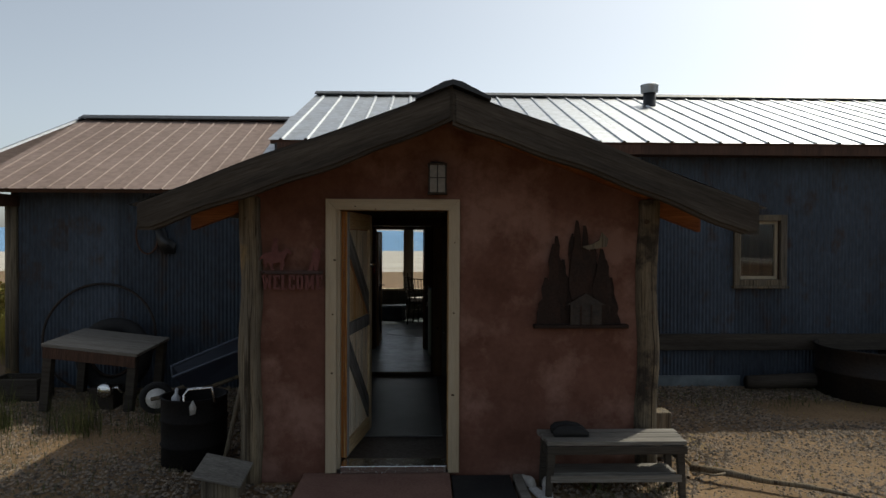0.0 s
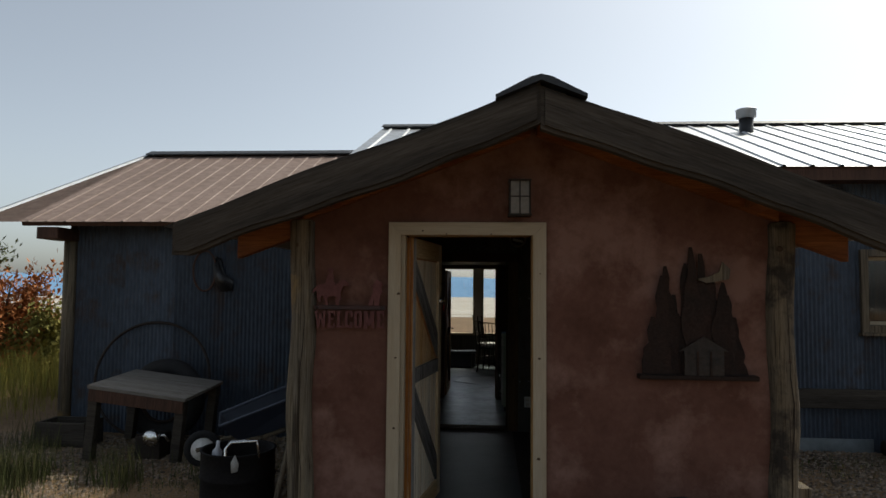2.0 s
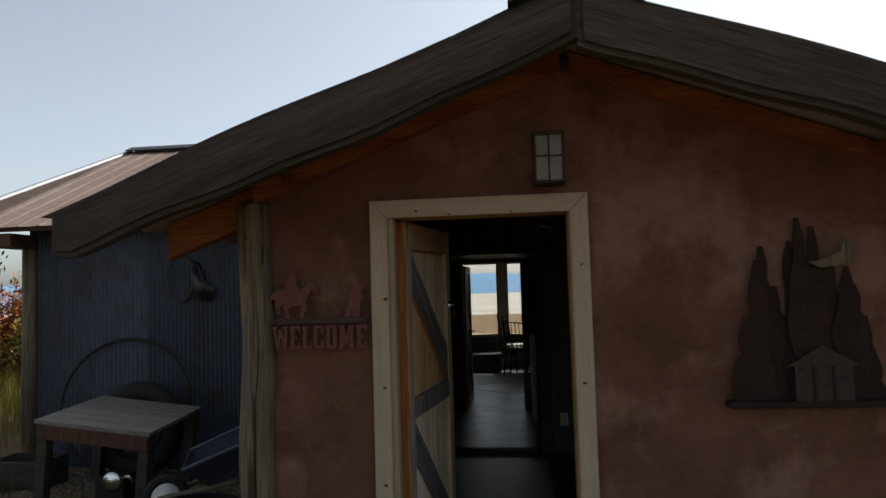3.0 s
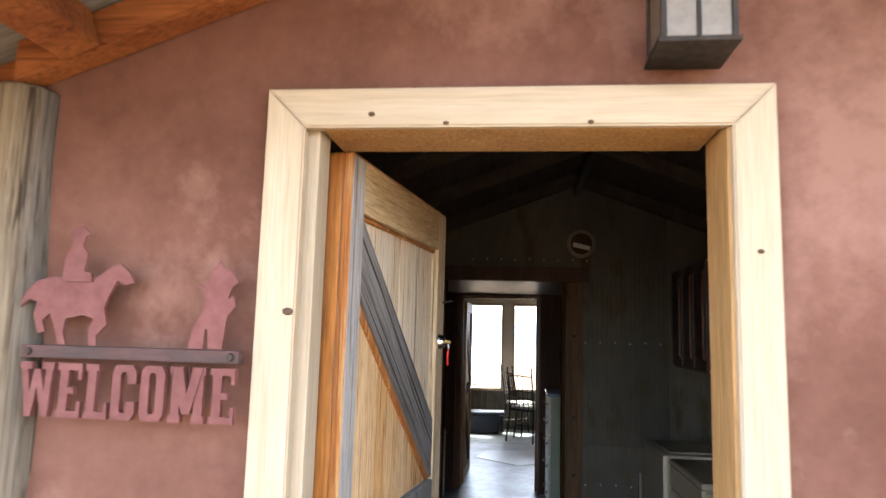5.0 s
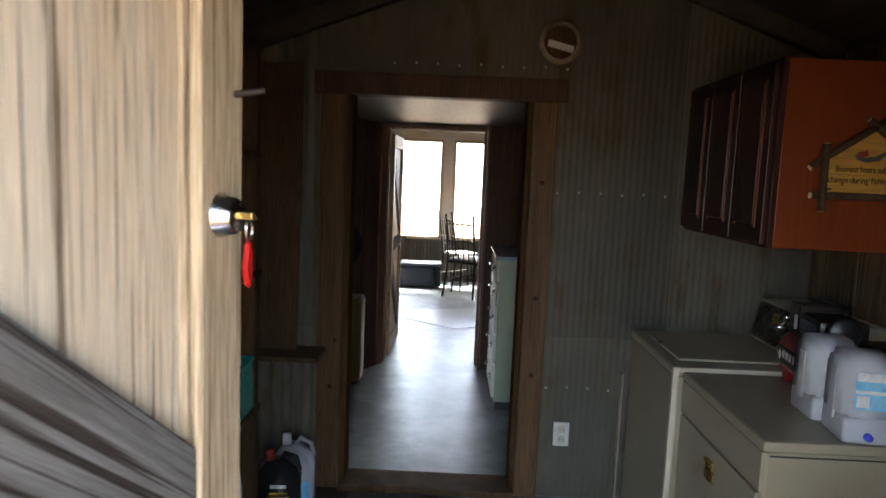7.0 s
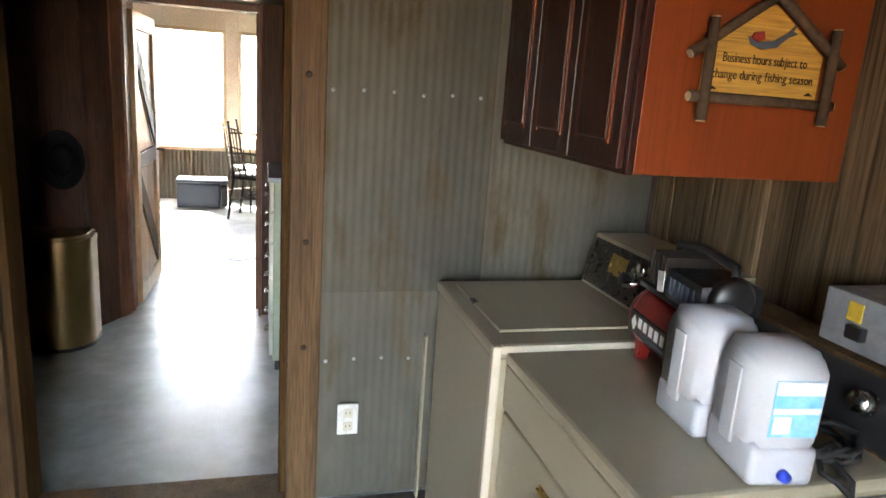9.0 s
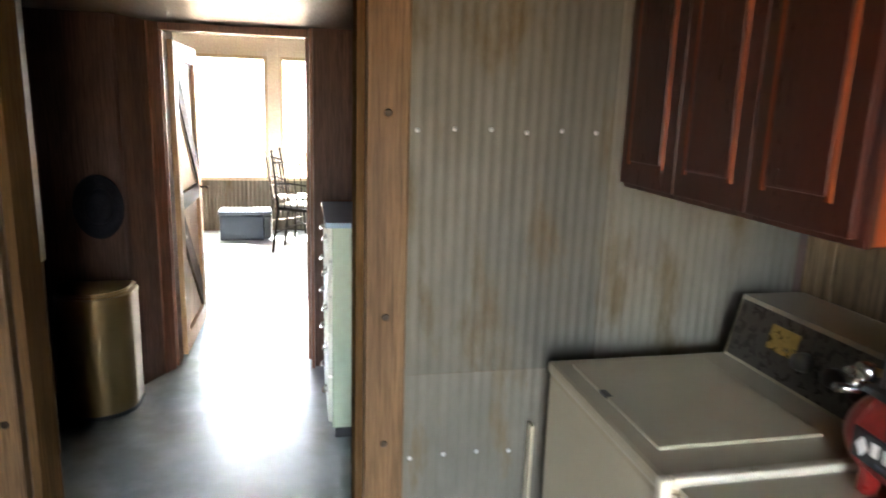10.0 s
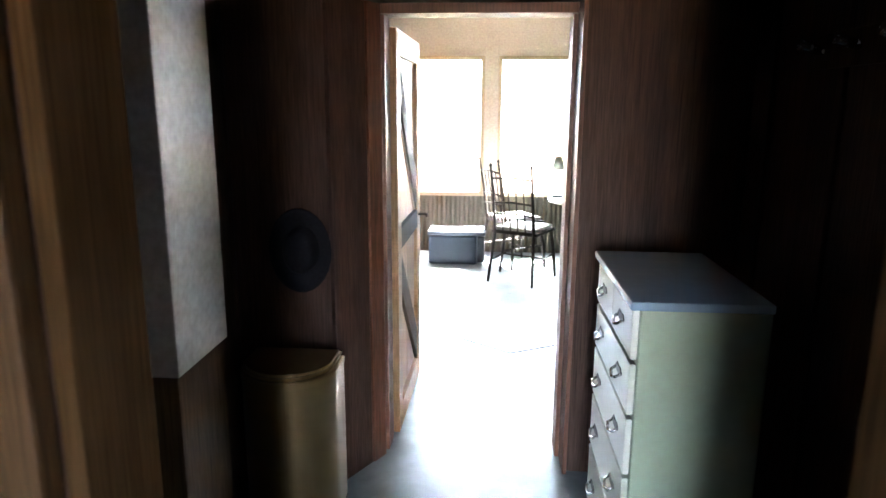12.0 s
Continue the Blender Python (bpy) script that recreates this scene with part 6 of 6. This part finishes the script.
part("crown", lathe(bmesh.new(), [(0.085, 0.008), (0.08, 0.06), (0.06, 0.085), (0, 0.08)], 22, pose(0, 0, 0, 90) @ Matrix.Diagonal((0.8, 1.1, 1, 1))), FELT, root, "", True)
root = thing("wall_rack", pose(0.838, 10.0, 1.72), "dark wooden peg rack on the hall wall", "rack")
part("board", B(-0.022, 0.0, -0.35, 0.45, -0.05, 0.05, bev=0.004), BROWN, root)
for y in (-0.25, -0.02, 0.2, 0.4):
    part("peg", T([(-0.02, y, 0.0), (-0.09, y, 0.02)], [0.012, 0.016], 8), CHROME, root, "", True)


def inner_doorway():
    root = tagged(thing("door_3", pose(0, 0, 0), "reddish board doorway into the bright living room", "doorway"), kind="structure")
    RB = wood("red_brown_trim", (0.20, 0.075, 0.035), (0.13, 0.05, 0.026), "z", rough=0.5)
    slope = math.degrees(math.atan2(0.265, 0.145))
    splay = part("splayed_board", B(0.0, 0.215, -0.022, 0.0, 0.0, 1.955, bev=0.004), DARKWOOD, root, "dark splayed wall board")
    splay.matrix_basis = pose(-0.765, 10.795, 0, 0, 0, slope)
    edge = part("casing", B(0.217, 0.305, -0.030, 0.0, 0.0, 1.955, bev=0.006), RB, root)
    edge.matrix_basis = pose(-0.765, 10.795, 0, 0, 0, slope)
    part("casing", B(D2R, D2R + 0.018, 10.94, 11.088, 0.0, D2T + 0.04, bev=0.004), RB, root)
    part("head_casing", B(D2L + 0.001, D2R - 0.001, 11.065, 11.088, D2T, D2T + 0.04, bev=0.004), RB, root)
    part("jamb", B(D2L + 0.001, D2L + 0.02, 11.09, 11.22, 0.0, D2T - 0.001, bev=0.002), RB, root)
    part("jamb", B(D2R - 0.02, D2R - 0.001, 11.09, 11.22, 0.0, D2T - 0.001, bev=0.002), RB, root)


inner_doorway()
WARMDOOR = wood("varnished_door_boards", (0.50, 0.28, 0.11), (0.40, 0.20, 0.07), "z", rough=0.5)
d = plank_door("living_room_door", "open varnished plank door with diagonal braces", pose(D2L + 0.022, 11.235, 0.0, 0, 0, 89), 0.77, 1.885,
               (WARMDOOR, WARMDOOR, WARMDOOR, BROWN, WARMDOOR, WARMDOOR), 0.95)
part("lever_handle", T([(0.70, -0.026, 0.97), (0.70, -0.075, 0.97), (0.64, -0.08, 0.97)], 0.008, 8), IRON, d, "dark lever handle", True)

# ---- living room ----
for k, (a, b) in enumerate(panes):
    root = tagged(thing("window_%d" % (k + 2), pose(0, 0, 0), "tall living room window with a wooden frame", "window"), kind="structure")
    y0, y1 = WIN - 0.02, WIN + 0.10
    part("window_frame", B(a, a + 0.04, y0, y1, SILL, HEAD, bev=0.004), PINE, root)
    part("window_frame", B(b - 0.04, b, y0, y1, SILL, HEAD, bev=0.004), PINE, root)
    part("window_frame", B(a + 0.041, b - 0.041, y0, y1, HEAD - 0.04, HEAD, bev=0.004), PINE_X, root)
    part("window_sill", B(a + 0.041, b - 0.041, y0 - 0.03, y1, SILL, SILL + 0.035, bev=0.004), PINE_X, root)
    pane = part("pane", B(a + 0.04, b - 0.04, WIN + 0.05, WIN + 0.055, SILL + 0.035, HEAD - 0.04), GLASS, root)
    pane.visible_shadow = False
root = thing("window_post", pose(-0.1625, WIN - 0.012, 0.0), "wooden post cladding between the windows", "post", "", "structure")
part("board", B(-0.068, 0.068, -0.015, 0.0, SILL, 2.3, bev=0.004), STUCCO_IN, root)

root = thing("cool_box", pose(-0.48, 14.92, 0.0), "dark grey-blue cool box with a pale lid under the window", "cool box")
part("body", B(-0.28, 0.20, -0.15, 0.17, 0.0, 0.29, bev=0.02), mat("dark_blue_plastic", (0.022, 0.03, 0.05), gs=0.1, rough=0.5, vary=0.0), root)
part("side_panel", B(0.205, 0.28, -0.14, 0.16, 0.02, 0.28, bev=0.015), BLACK, root)
part("lid", B(-0.29, 0.29, -0.16, 0.18, 0.292, 0.335, bev=0.012), mat("grey_lid", (0.07, 0.085, 0.11), gs=0.1, rough=0.4, vary=0.0), root, "paler grey lid")


def windsor(m, label):
    root = thing("dining_chair", m, label, "chair", "chairs at the table")
    part("seat", B(-0.22, 0.22, -0.21, 0.21, 0.44, 0.47, bev=0.012), IRON, root)
    part("cushion", B(-0.20, 0.20, -0.19, 0.19, 0.472, 0.505, bev=0.016), CLOTH_WHITE, root, "pale seat cushion")
    for x in (-0.19, 0.19):
        part("front_leg", T([(x, 0.18, 0.44), (x * 1.1, 0.21, 0.22), (x * 1.18, 0.23, 0.0)], [0.014, 0.017, 0.012], 8), IRON, root, "", True)
        part("back_leg", T([(x * 1.15, -0.27, 0.0), (x, -0.2, 0.44), (x, -0.25, 0.8), (x * 1.02, -0.3, 1.05)], [0.013, 0.016, 0.014, 0.011], 8), IRON, root, "", True)
        part("stretcher", T([(x * 1.08, -0.23, 0.2), (x * 1.1, 0.21, 0.22)], 0.008, 6), IRON, root)
        part("finial", lathe(bmesh.new(), [(0, 0.03), (0.014, 0.018), (0.016, 0.005), (0.01, 0)], 10, Matrix.Translation((x * 1.02, -0.3, 1.045))), IRON, root, "", True)
    for z, y in ((0.94, -0.278), (0.72, -0.24), (0.62, -0.226)):
        part("back_rail", T([(-0.19, y, z), (0, y - 0.015, z + 0.015), (0.19, y, z)], 0.010, 6), IRON, root, "", True)
    for x in (-0.11, -0.037, 0.037, 0.11):
        part("spindle", T([(x, -0.20, 0.47), (x, -0.245, 0.72), (x, -0.285, 0.95)], 0.0065, 6), IRON, root)
    part("cross_stretcher", T([(-0.2, 0.0, 0.21), (0.2, 0.0, 0.21)], 0.008, 6), IRON, root)


windsor(pose(0.16, 14.28, 0.0, 0, 0, -28), "dark iron spindle chair with a pale cushion at the table")
windsor(pose(0.09, 14.83, 0.0, 0, 0, -62), "dark iron spindle chair with a pale cushion beside the table")


def living_table():
    root = thing("dining_table", pose(0.89, 14.40, 0.0), "round dining table with a pale cloth-white top by the window", "table")
    part("tabletop", lathe(bmesh.new(), [(0, 0.745), (0.5, 0.745), (0.515, 0.735), (0.515, 0.715), (0.5, 0.71), (0, 0.71)], 36), CREAM, root, "", True)
    part("pedestal", lathe(bmesh.new(), [(0.05, 0.71), (0.04, 0.5), (0.06, 0.3), (0.045, 0.08), (0, 0.08)], 16), IRON, root, "", True)
    for k in range(4):
        a = math.pi / 4 + k * math.pi / 2
        part("foot", T([(0, 0, 0.12), (0.2 * math.cos(a), 0.2 * math.sin(a), 0.08), (0.36 * math.cos(a), 0.36 * math.sin(a), 0.02)], [0.03, 0.025, 0.02], 8), IRON, root, "", True)
    root = thing("table_lamp", pose(0.46, 14.42, 0.745), "small table lamp with a pale shade", "lamp")
    part("base", lathe(bmesh.new(), [(0, 0.015), (0.05, 0.012), (0.055, 0), (0, 0)], 16), IRON, root, "", True)
    part("stem", T([(0, 0, 0.01), (0, 0, 0.26)], 0.006, 8), IRON, root)
    part("shade", lathe(bmesh.new(), [(0.035, 0.37), (0.065, 0.25), (0.062, 0.25), (0.032, 0.368)], 18), CREAM, root, "", True)


living_table()
root = thing("flat_rug", pose(0.30, 13.45, 0.0), "thin greyish woven rug on the concrete floor", "rug")
part("rug", prism(bmesh.new(), [(-0.82, -0.70), (-0.30, -1.09), (0.75, -0.5), (0.6, 0.1), (-0.72, -0.2)], 0.0, 0.006, m=Matrix(((1, 0, 0, 0), (0, 0, 1, 0), (0, 1, 0, 0), (0, 0, 0, 1)))), RUG, root)


# ---- plants ----
SCREWZINC = mat("zinc_screw", (0.42, 0.43, 0.43), rough=0.5, metal=0.6, vary=0.0)
LEAF_GREEN = mat("juniper_leaf", (0.10, 0.12, 0.05), (0.15, 0.16, 0.06), rough=0.8, scale=2, vary=0.2)
LEAF_YELLOW = mat("yellow_green_leaf", (0.26, 0.23, 0.06), (0.17, 0.17, 0.05), rough=0.8, scale=2)
LEAF_RED = mat("autumn_red_leaf", (0.50, 0.19, 0.06), (0.34, 0.14, 0.05), rough=0.8, scale=2)
GRASS = mat("dry_yellow_grass", (0.34, 0.28, 0.065), (0.18, 0.19, 0.045), rough=0.85, scale=0.7, vary=0.4, island=True)
GRASS_GREEN = mat("green_weeds", (0.050, 0.066, 0.022), (0.095, 0.092, 0.034), rough=0.85, scale=2.5, vary=0.5, island=True)
STONE = mat("gravel_stones", (0.215, 0.165, 0.120), (0.120, 0.104, 0.086), rough=0.9, scale=9, fine=50, vary=0.65, island=True)


def shrub(m, label, height, spread, leaf, seed, trunks=5, clumps=70, per=26):
    rnd = random.Random(seed)
    root = thing("shrub", m, label, "shrub", "shrubs behind the building")
    bm = bmesh.new()
    tips = []
    for k in range(trunks):
        a = 2 * math.pi * k / trunks + rnd.uniform(-0.4, 0.4)
        lean = spread * rnd.uniform(0.25, 0.8)
        h = height * rnd.uniform(0.65, 1.0) * (1 - 0.35 * lean / spread)
        pts = [(lean * math.cos(a) * f ** 1.3 + rnd.uniform(-0.05, 0.05), lean * math.sin(a) * f ** 1.3 + rnd.uniform(-0.05, 0.05), h * f) for f in (0, 0.25, 0.5, 0.75, 1.0)]
        tube(bm, pts, [0.05 * height / 3 * (1.1 - f) + 0.006 for f in (0, 0.25, 0.5, 0.75, 1.0)], 6)
        tips.append([Vector(p) for p in pts])
    part("trunk", bm, LOG, root, "", True)
    verts, faces = [], []
    for c in range(clumps):
        t = tips[c % trunks]
        f = rnd.uniform(0.12, 1.0)
        i = min(3, int(f * 4))
        p = t[i].lerp(t[i + 1], f * 4 - i)
        r = spread * 0.30 * (1.15 - 0.75 * f)
        p = p + Vector((rnd.gauss(0, r), rnd.gauss(0, r), rnd.gauss(0, 0.1)))
        for _ in range(per):
            q = p + Vector((rnd.gauss(0, 0.10), rnd.gauss(0, 0.10), rnd.gauss(0, 0.15)))
            if q.z < 0.03:
                continue
            d = Vector((rnd.gauss(0, 0.6), rnd.gauss(0, 0.6), rnd.uniform(0.1, 1.0))).normalized()
            s = d.cross(Vector((rnd.random(), rnd.random(), rnd.random()))).normalized()
            ln, w = rnd.uniform(0.07, 0.15), rnd.uniform(0.016, 0.034)
            n = len(verts)
            verts += [q, q + d * ln * 0.5 + s * w, q + d * ln, q + d * ln * 0.5 - s * w]
            faces.append((n, n + 1, n + 2, n + 3))
    me = bpy.data.meshes.new("crown")
    me.from_pydata([tuple(v) for v in verts], [], faces)
    me.materials.append(leaf)
    o = new("crown", me)
    o.parent = root
    return root


shrub(pose(-10.6, 13.2, -0.15), "tall green juniper with a ragged crown", 3.4, 1.3, LEAF_GREEN, 1, 8, 170, 70)
shrub(pose(-12.6, 13.6, -0.15), "tall green juniper with a ragged crown", 3.2, 1.5, LEAF_GREEN, 7, 8, 170, 70)
shrub(pose(-9.0, 13.0, -0.15), "rust-red autumn shrub with thin upright twigs", 2.5, 1.0, LEAF_RED, 2, 8, 150, 75)
shrub(pose(-8.2, 13.1, -0.15), "low yellow-green shrub beside the red one", 1.35, 0.8, LEAF_YELLOW, 3, 8, 110, 60)
shrub(pose(-9.9, 12.5, -0.15), "low yellow-green shrub in front of the juniper", 1.9, 0.9, LEAF_YELLOW, 4, 8, 130, 65)


def blades(name, label, material, spots, seed, hmin, hmax):
    """Grass as one mesh: spots are (x, y, spread x, spread y, count)."""
    rnd = random.Random(seed)
    verts, faces = [], []
    for cx, cy, sx, sy, n in spots:
        for _ in range(n):
            x, y = cx + rnd.gauss(0, sx), cy + rnd.gauss(0, sy)
            if (-5.0 < x < 14.2 and y > 8.8) or (-1.3 < x < 2.1 and y > 5.4) or (-0.8 < x < 1.0 and 4.3 < y < 5.5):
                continue
            z = ground_height(x, y) - 0.02
            h, w, a = rnd.uniform(hmin, hmax), rnd.uniform(0.0016, 0.004), rnd.uniform(0, 6.28)
            b = rnd.uniform(0, 6.28)
            dx, dy = w * math.cos(a), w * math.sin(a)
            lx, ly = 0.35 * h * math.cos(b) * rnd.random(), 0.35 * h * math.sin(b) * rnd.random()
            k = len(verts)
            verts += [(x - dx, y - dy, z), (x + dx, y + dy, z), (x + lx * 0.4 + dx * 0.7, y + ly * 0.4 + dy * 0.7, z + h * 0.6), (x + lx * 0.4 - dx * 0.7, y + ly * 0.4 - dy * 0.7, z + h * 0.6), (x + lx, y + ly, z + h)]
            faces += [(k, k + 1, k + 2, k + 3), (k + 3, k + 2, k + 4)]
    me = bpy.data.meshes.new(name)
    me.from_pydata(verts, [], faces)
    me.materials.append(material)
    return tagged(new(name, me), label, "grass", "", "stuff")


rnd = random.Random(3)
tall = [(-9.5 + rnd.uniform(-6, 4.2), 10.8 + rnd.uniform(-1.2, 2.5), 0.45, 0.4, 230) for _ in range(60)]
blades("tall_grass", "tall dry yellow grass beyond the yard", GRASS, tall, 1, 0.3, 0.85)
weeds = [(rnd.uniform(-6.5, -1.6), rnd.uniform(4.2, 8.4), 0.16, 0.14, 55) for _ in range(95)]
weeds += [(rnd.uniform(2.1, 8.5), rnd.uniform(7.4, 8.7), 0.2, 0.14, 60) for _ in range(30)]
weeds += [(-4.0 + rnd.gauss(0, 0.25), 6.6 + rnd.gauss(0, 0.2), 0.12, 0.1, 70) for _ in range(8)]
weeds += [(rnd.uniform(0.9, 2.1), rnd.uniform(5.0, 5.4), 0.1, 0.05, 40) for _ in range(6)]
blades("weeds", "green and straw-coloured weeds in the gravel", GRASS_GREEN, weeds, 2, 0.02, 0.11)
tufts = [(-4.05 + rnd.gauss(0, 0.3), 6.55 + rnd.gauss(0, 0.2), 0.1, 0.1, 90) for _ in range(9)] + [(-5.6 + rnd.gauss(0, 0.6), 7.3 + rnd.gauss(0, 0.5), 0.14, 0.14, 90) for _ in range(16)]
tufts += [(-2.9 + rnd.gauss(0, 0.4), 6.9 + rnd.gauss(0, 0.15), 0.1, 0.08, 50) for _ in range(8)]
blades("weed_tufts", "tall green weed tufts beside the old table", GRASS_GREEN, tufts, 6, 0.12, 0.42)
straw = [(rnd.uniform(-7, 8), rnd.uniform(3.4, 8.2), 0.35, 0.3, 30) for _ in range(110)]
blades("straw", "short dry straw in the gravel", GRASS, straw, 4, 0.015, 0.05)


def gravel():
    rnd = random.Random(9)
    verts, faces = [], []
    base = [(1, 0, 0.1), (0.3, 0.95, 0.0), (-0.85, 0.5, 0.12), (-0.8, -0.6, 0.0), (0.35, -0.9, 0.1), (0.1, 0.05, 0.75)]
    for _ in range(105000):
        x = rnd.uniform(-6.5, 8.5)
        y = rnd.uniform(3.3, 8.7)
        if (-1.25 < x < 2.05 and y > 5.4) or (-0.78 < x < 1.0 and 4.25 < y < 5.5):
            continue
        s, a = rnd.uniform(0.006, 0.022), rnd.uniform(0, 6.28)
        z = -0.1 + 0.035 * noise.noise(Vector((x * 0.6, y * 0.6, 0))) - 0.003
        c, sn = math.cos(a) * s, math.sin(a) * s
        k = len(verts)
        verts += [(x + c * p - sn * q, y + sn * p + c * q, z + s * r) for p, q, r in base]
        faces += [(k + i, k + (i + 1) % 5, k + 5) for i in range(5)]
    me = bpy.data.meshes.new("gravel_stones")
    me.from_pydata(verts, [], faces)
    me.materials.append(STONE)
    tagged(new("gravel_stones", me), "loose pale gravel stones on the yard", "gravel", "", "stuff")


gravel()


# ---- sheets and boards of the walls ----
def sheet_run(parent, x0, x1, z0, z1, y, material, w=0.66, pitch=0.048):
    n = max(1, round((x1 - x0) / w))
    w = (x1 - x0) / n
    first = None
    for i in range(n):
        m = Matrix.Translation((x0 + i * w, y - 0.002 * (i % 2), z0))
        if first is None:
            first = part("corrugated_sheet", corrugated(w, z1 - z0, pitch), material, parent)
            first.matrix_basis = m
        else:
            again(first, m)


OUT = MW - 0.012
sheet_run(wall_main, PR, 4.23, 0.52, 2.83, OUT, GALV_DULL)
sheet_run(wall_main, 4.23, 4.84, 0.52, 1.20, OUT, GALV_DULL)
sheet_run(wall_main, 4.23, 4.84, 2.06, 2.83, OUT, GALV_DULL)
sheet_run(wall_main, 4.84, 14.0, 0.52, 2.83, OUT, GALV_DULL)
sheet_run(wall_main, PR, 14.0, -0.15, 0.40, OUT + 0.004, GALV_DULL)
part("belt_beam", B(PR, 14.0, MW - 0.10, MW - 0.001, 0.34, 0.545, bev=0.008), GREY_X, wall_main)
side_wall = bpy.data.objects["wall_side_building"]
sheet_run(side_wall, LX0 + 0.1, PL - 0.0, -0.15, 2.44, LW - 0.012, GALV_DULL)
part("corner_post", T([(LX0 + 0.03, LW - 0.03, -0.15), (LX0 + 0.03, LW - 0.03, 2.2)], 0.075, 12, wob=0.03), LOG, side_wall, "", True)

sheet_y = 8.887


def sloped_sheet(x0, x1, z0, top):
    """A corrugated sheet with its head cut to the roof."""
    bm = bmesh.new()
    pitch, deep = (0.05, 0.005) if x1 < 0 else (0.032, 0.0007)
    n = max(6, round((x1 - x0) / pitch) * 6)
    xs = [x0 + (x1 - x0) * i / n for i in range(n + 1)]
    ya = [sheet_y - deep * math.sin(2 * math.pi * (x - x0) / pitch) for x in xs]
    lo = [bm.verts.new((x, y, z0)) for x, y in zip(xs, ya)]
    hi = [bm.verts.new((x, y, top if top else roof_z(x) - 0.10)) for x, y in zip(xs, ya)]
    for i in range(n):
        bm.faces.new((lo[i], lo[i + 1], hi[i + 1], hi[i]))
    return bm


for a, b, z0, z1 in ((IL, -0.68, 0.0, 0.815), (0.41, 1.0, 0.0, 0.815), (1.0, IR, 0.0, 0.815), (IL, -0.68, 0.816, None), (0.41, 1.0, 0.816, None), (1.0, IR, 0.816, None), (-0.68, 0.41, 2.02, None)):
    part("corrugated_sheet", sloped_sheet(a, b, z0, z1), GALV, wall_main, "grey corrugated sheet with rust streaks")
screw = None
for z, xs in ((1.511, [0.439 + 0.101 * i for i in range(6)]), (0.562, [0.439 + 0.101 * i for i in range(4)]), (2.08, [-0.35 + 0.1 * i for i in range(9)]), (1.507, [-0.98, -0.88, -0.78, -0.68])):
    for x in xs:
        m = Matrix.Translation((x, sheet_y - 0.009, z + 0.004 * math.sin(x * 40)))
        if screw is None:
            screw = part("screw", lathe(bmesh.new(), [(0, 0.005), (0.004, 0.004), (0.005, 0.002), (0.007, 0.001), (0.007, 0)], 8, pose(0, 0, 0, 90)), SCREWZINC, wall_main)
            screw.matrix_basis = m
        else:
            again(screw, m)


def planks(parent, x0, x1, ya, yb, z0, z1, materials, seed, face):
    """Upright boards of uneven width and tone on a side wall; face is the sign of the side they show."""
    rnd = random.Random(seed)
    y = ya
    while y < yb - 0.02:
        w = min(rnd.uniform(0.13, 0.24), yb - y)
        t = rnd.uniform(-0.008, 0.008)
        part("plank", B(x0 - (t if face < 0 else 0), x1 + (t if face > 0 else 0), y + 0.003, y + w - 0.003, z0, z1, bev=0.004), rnd.choice(materials), parent)
        y += w


planks(wall_right, IR, IR + 0.03, FRONT + 0.142, BACK - 0.032, 0.0, 2.185, (RUSTIC_PALE, RUSTICWALL, RUSTIC_PALE), 1, -1)
planks(bpy.data.objects["wall_left"], IL, IL + 0.03, FRONT + 0.142, BACK - 0.032, 0.0, 2.07, (RUSTICWALL, RUSTIC_PALE), 2, 1)
hl, hr = bpy.data.objects["wall_hall_left"], bpy.data.objects["wall_hall_right"]
planks(hl, -1.16, -1.14, 9.045, 10.79, 0.0, 1.96, (DARKWOOD,), 3, 1)
planks(hr, 0.84, 0.86, 9.045, 10.96, 0.0, 1.96, (DARKWOOD,), 4, -1)

# wainscot under the living room windows
wn_wall = bpy.data.objects["wall_living_north"]
sheet_run(wn_wall, -1.24, 1.7, 0.0, SILL - 0.01, WIN - 0.014, GALV, 0.7)
part("cap_rail", B(-1.24, 1.7, WIN - 0.04, WIN - 0.001, SILL - 0.012, SILL + 0.0, bev=0.003), PINE_X, wn_wall)
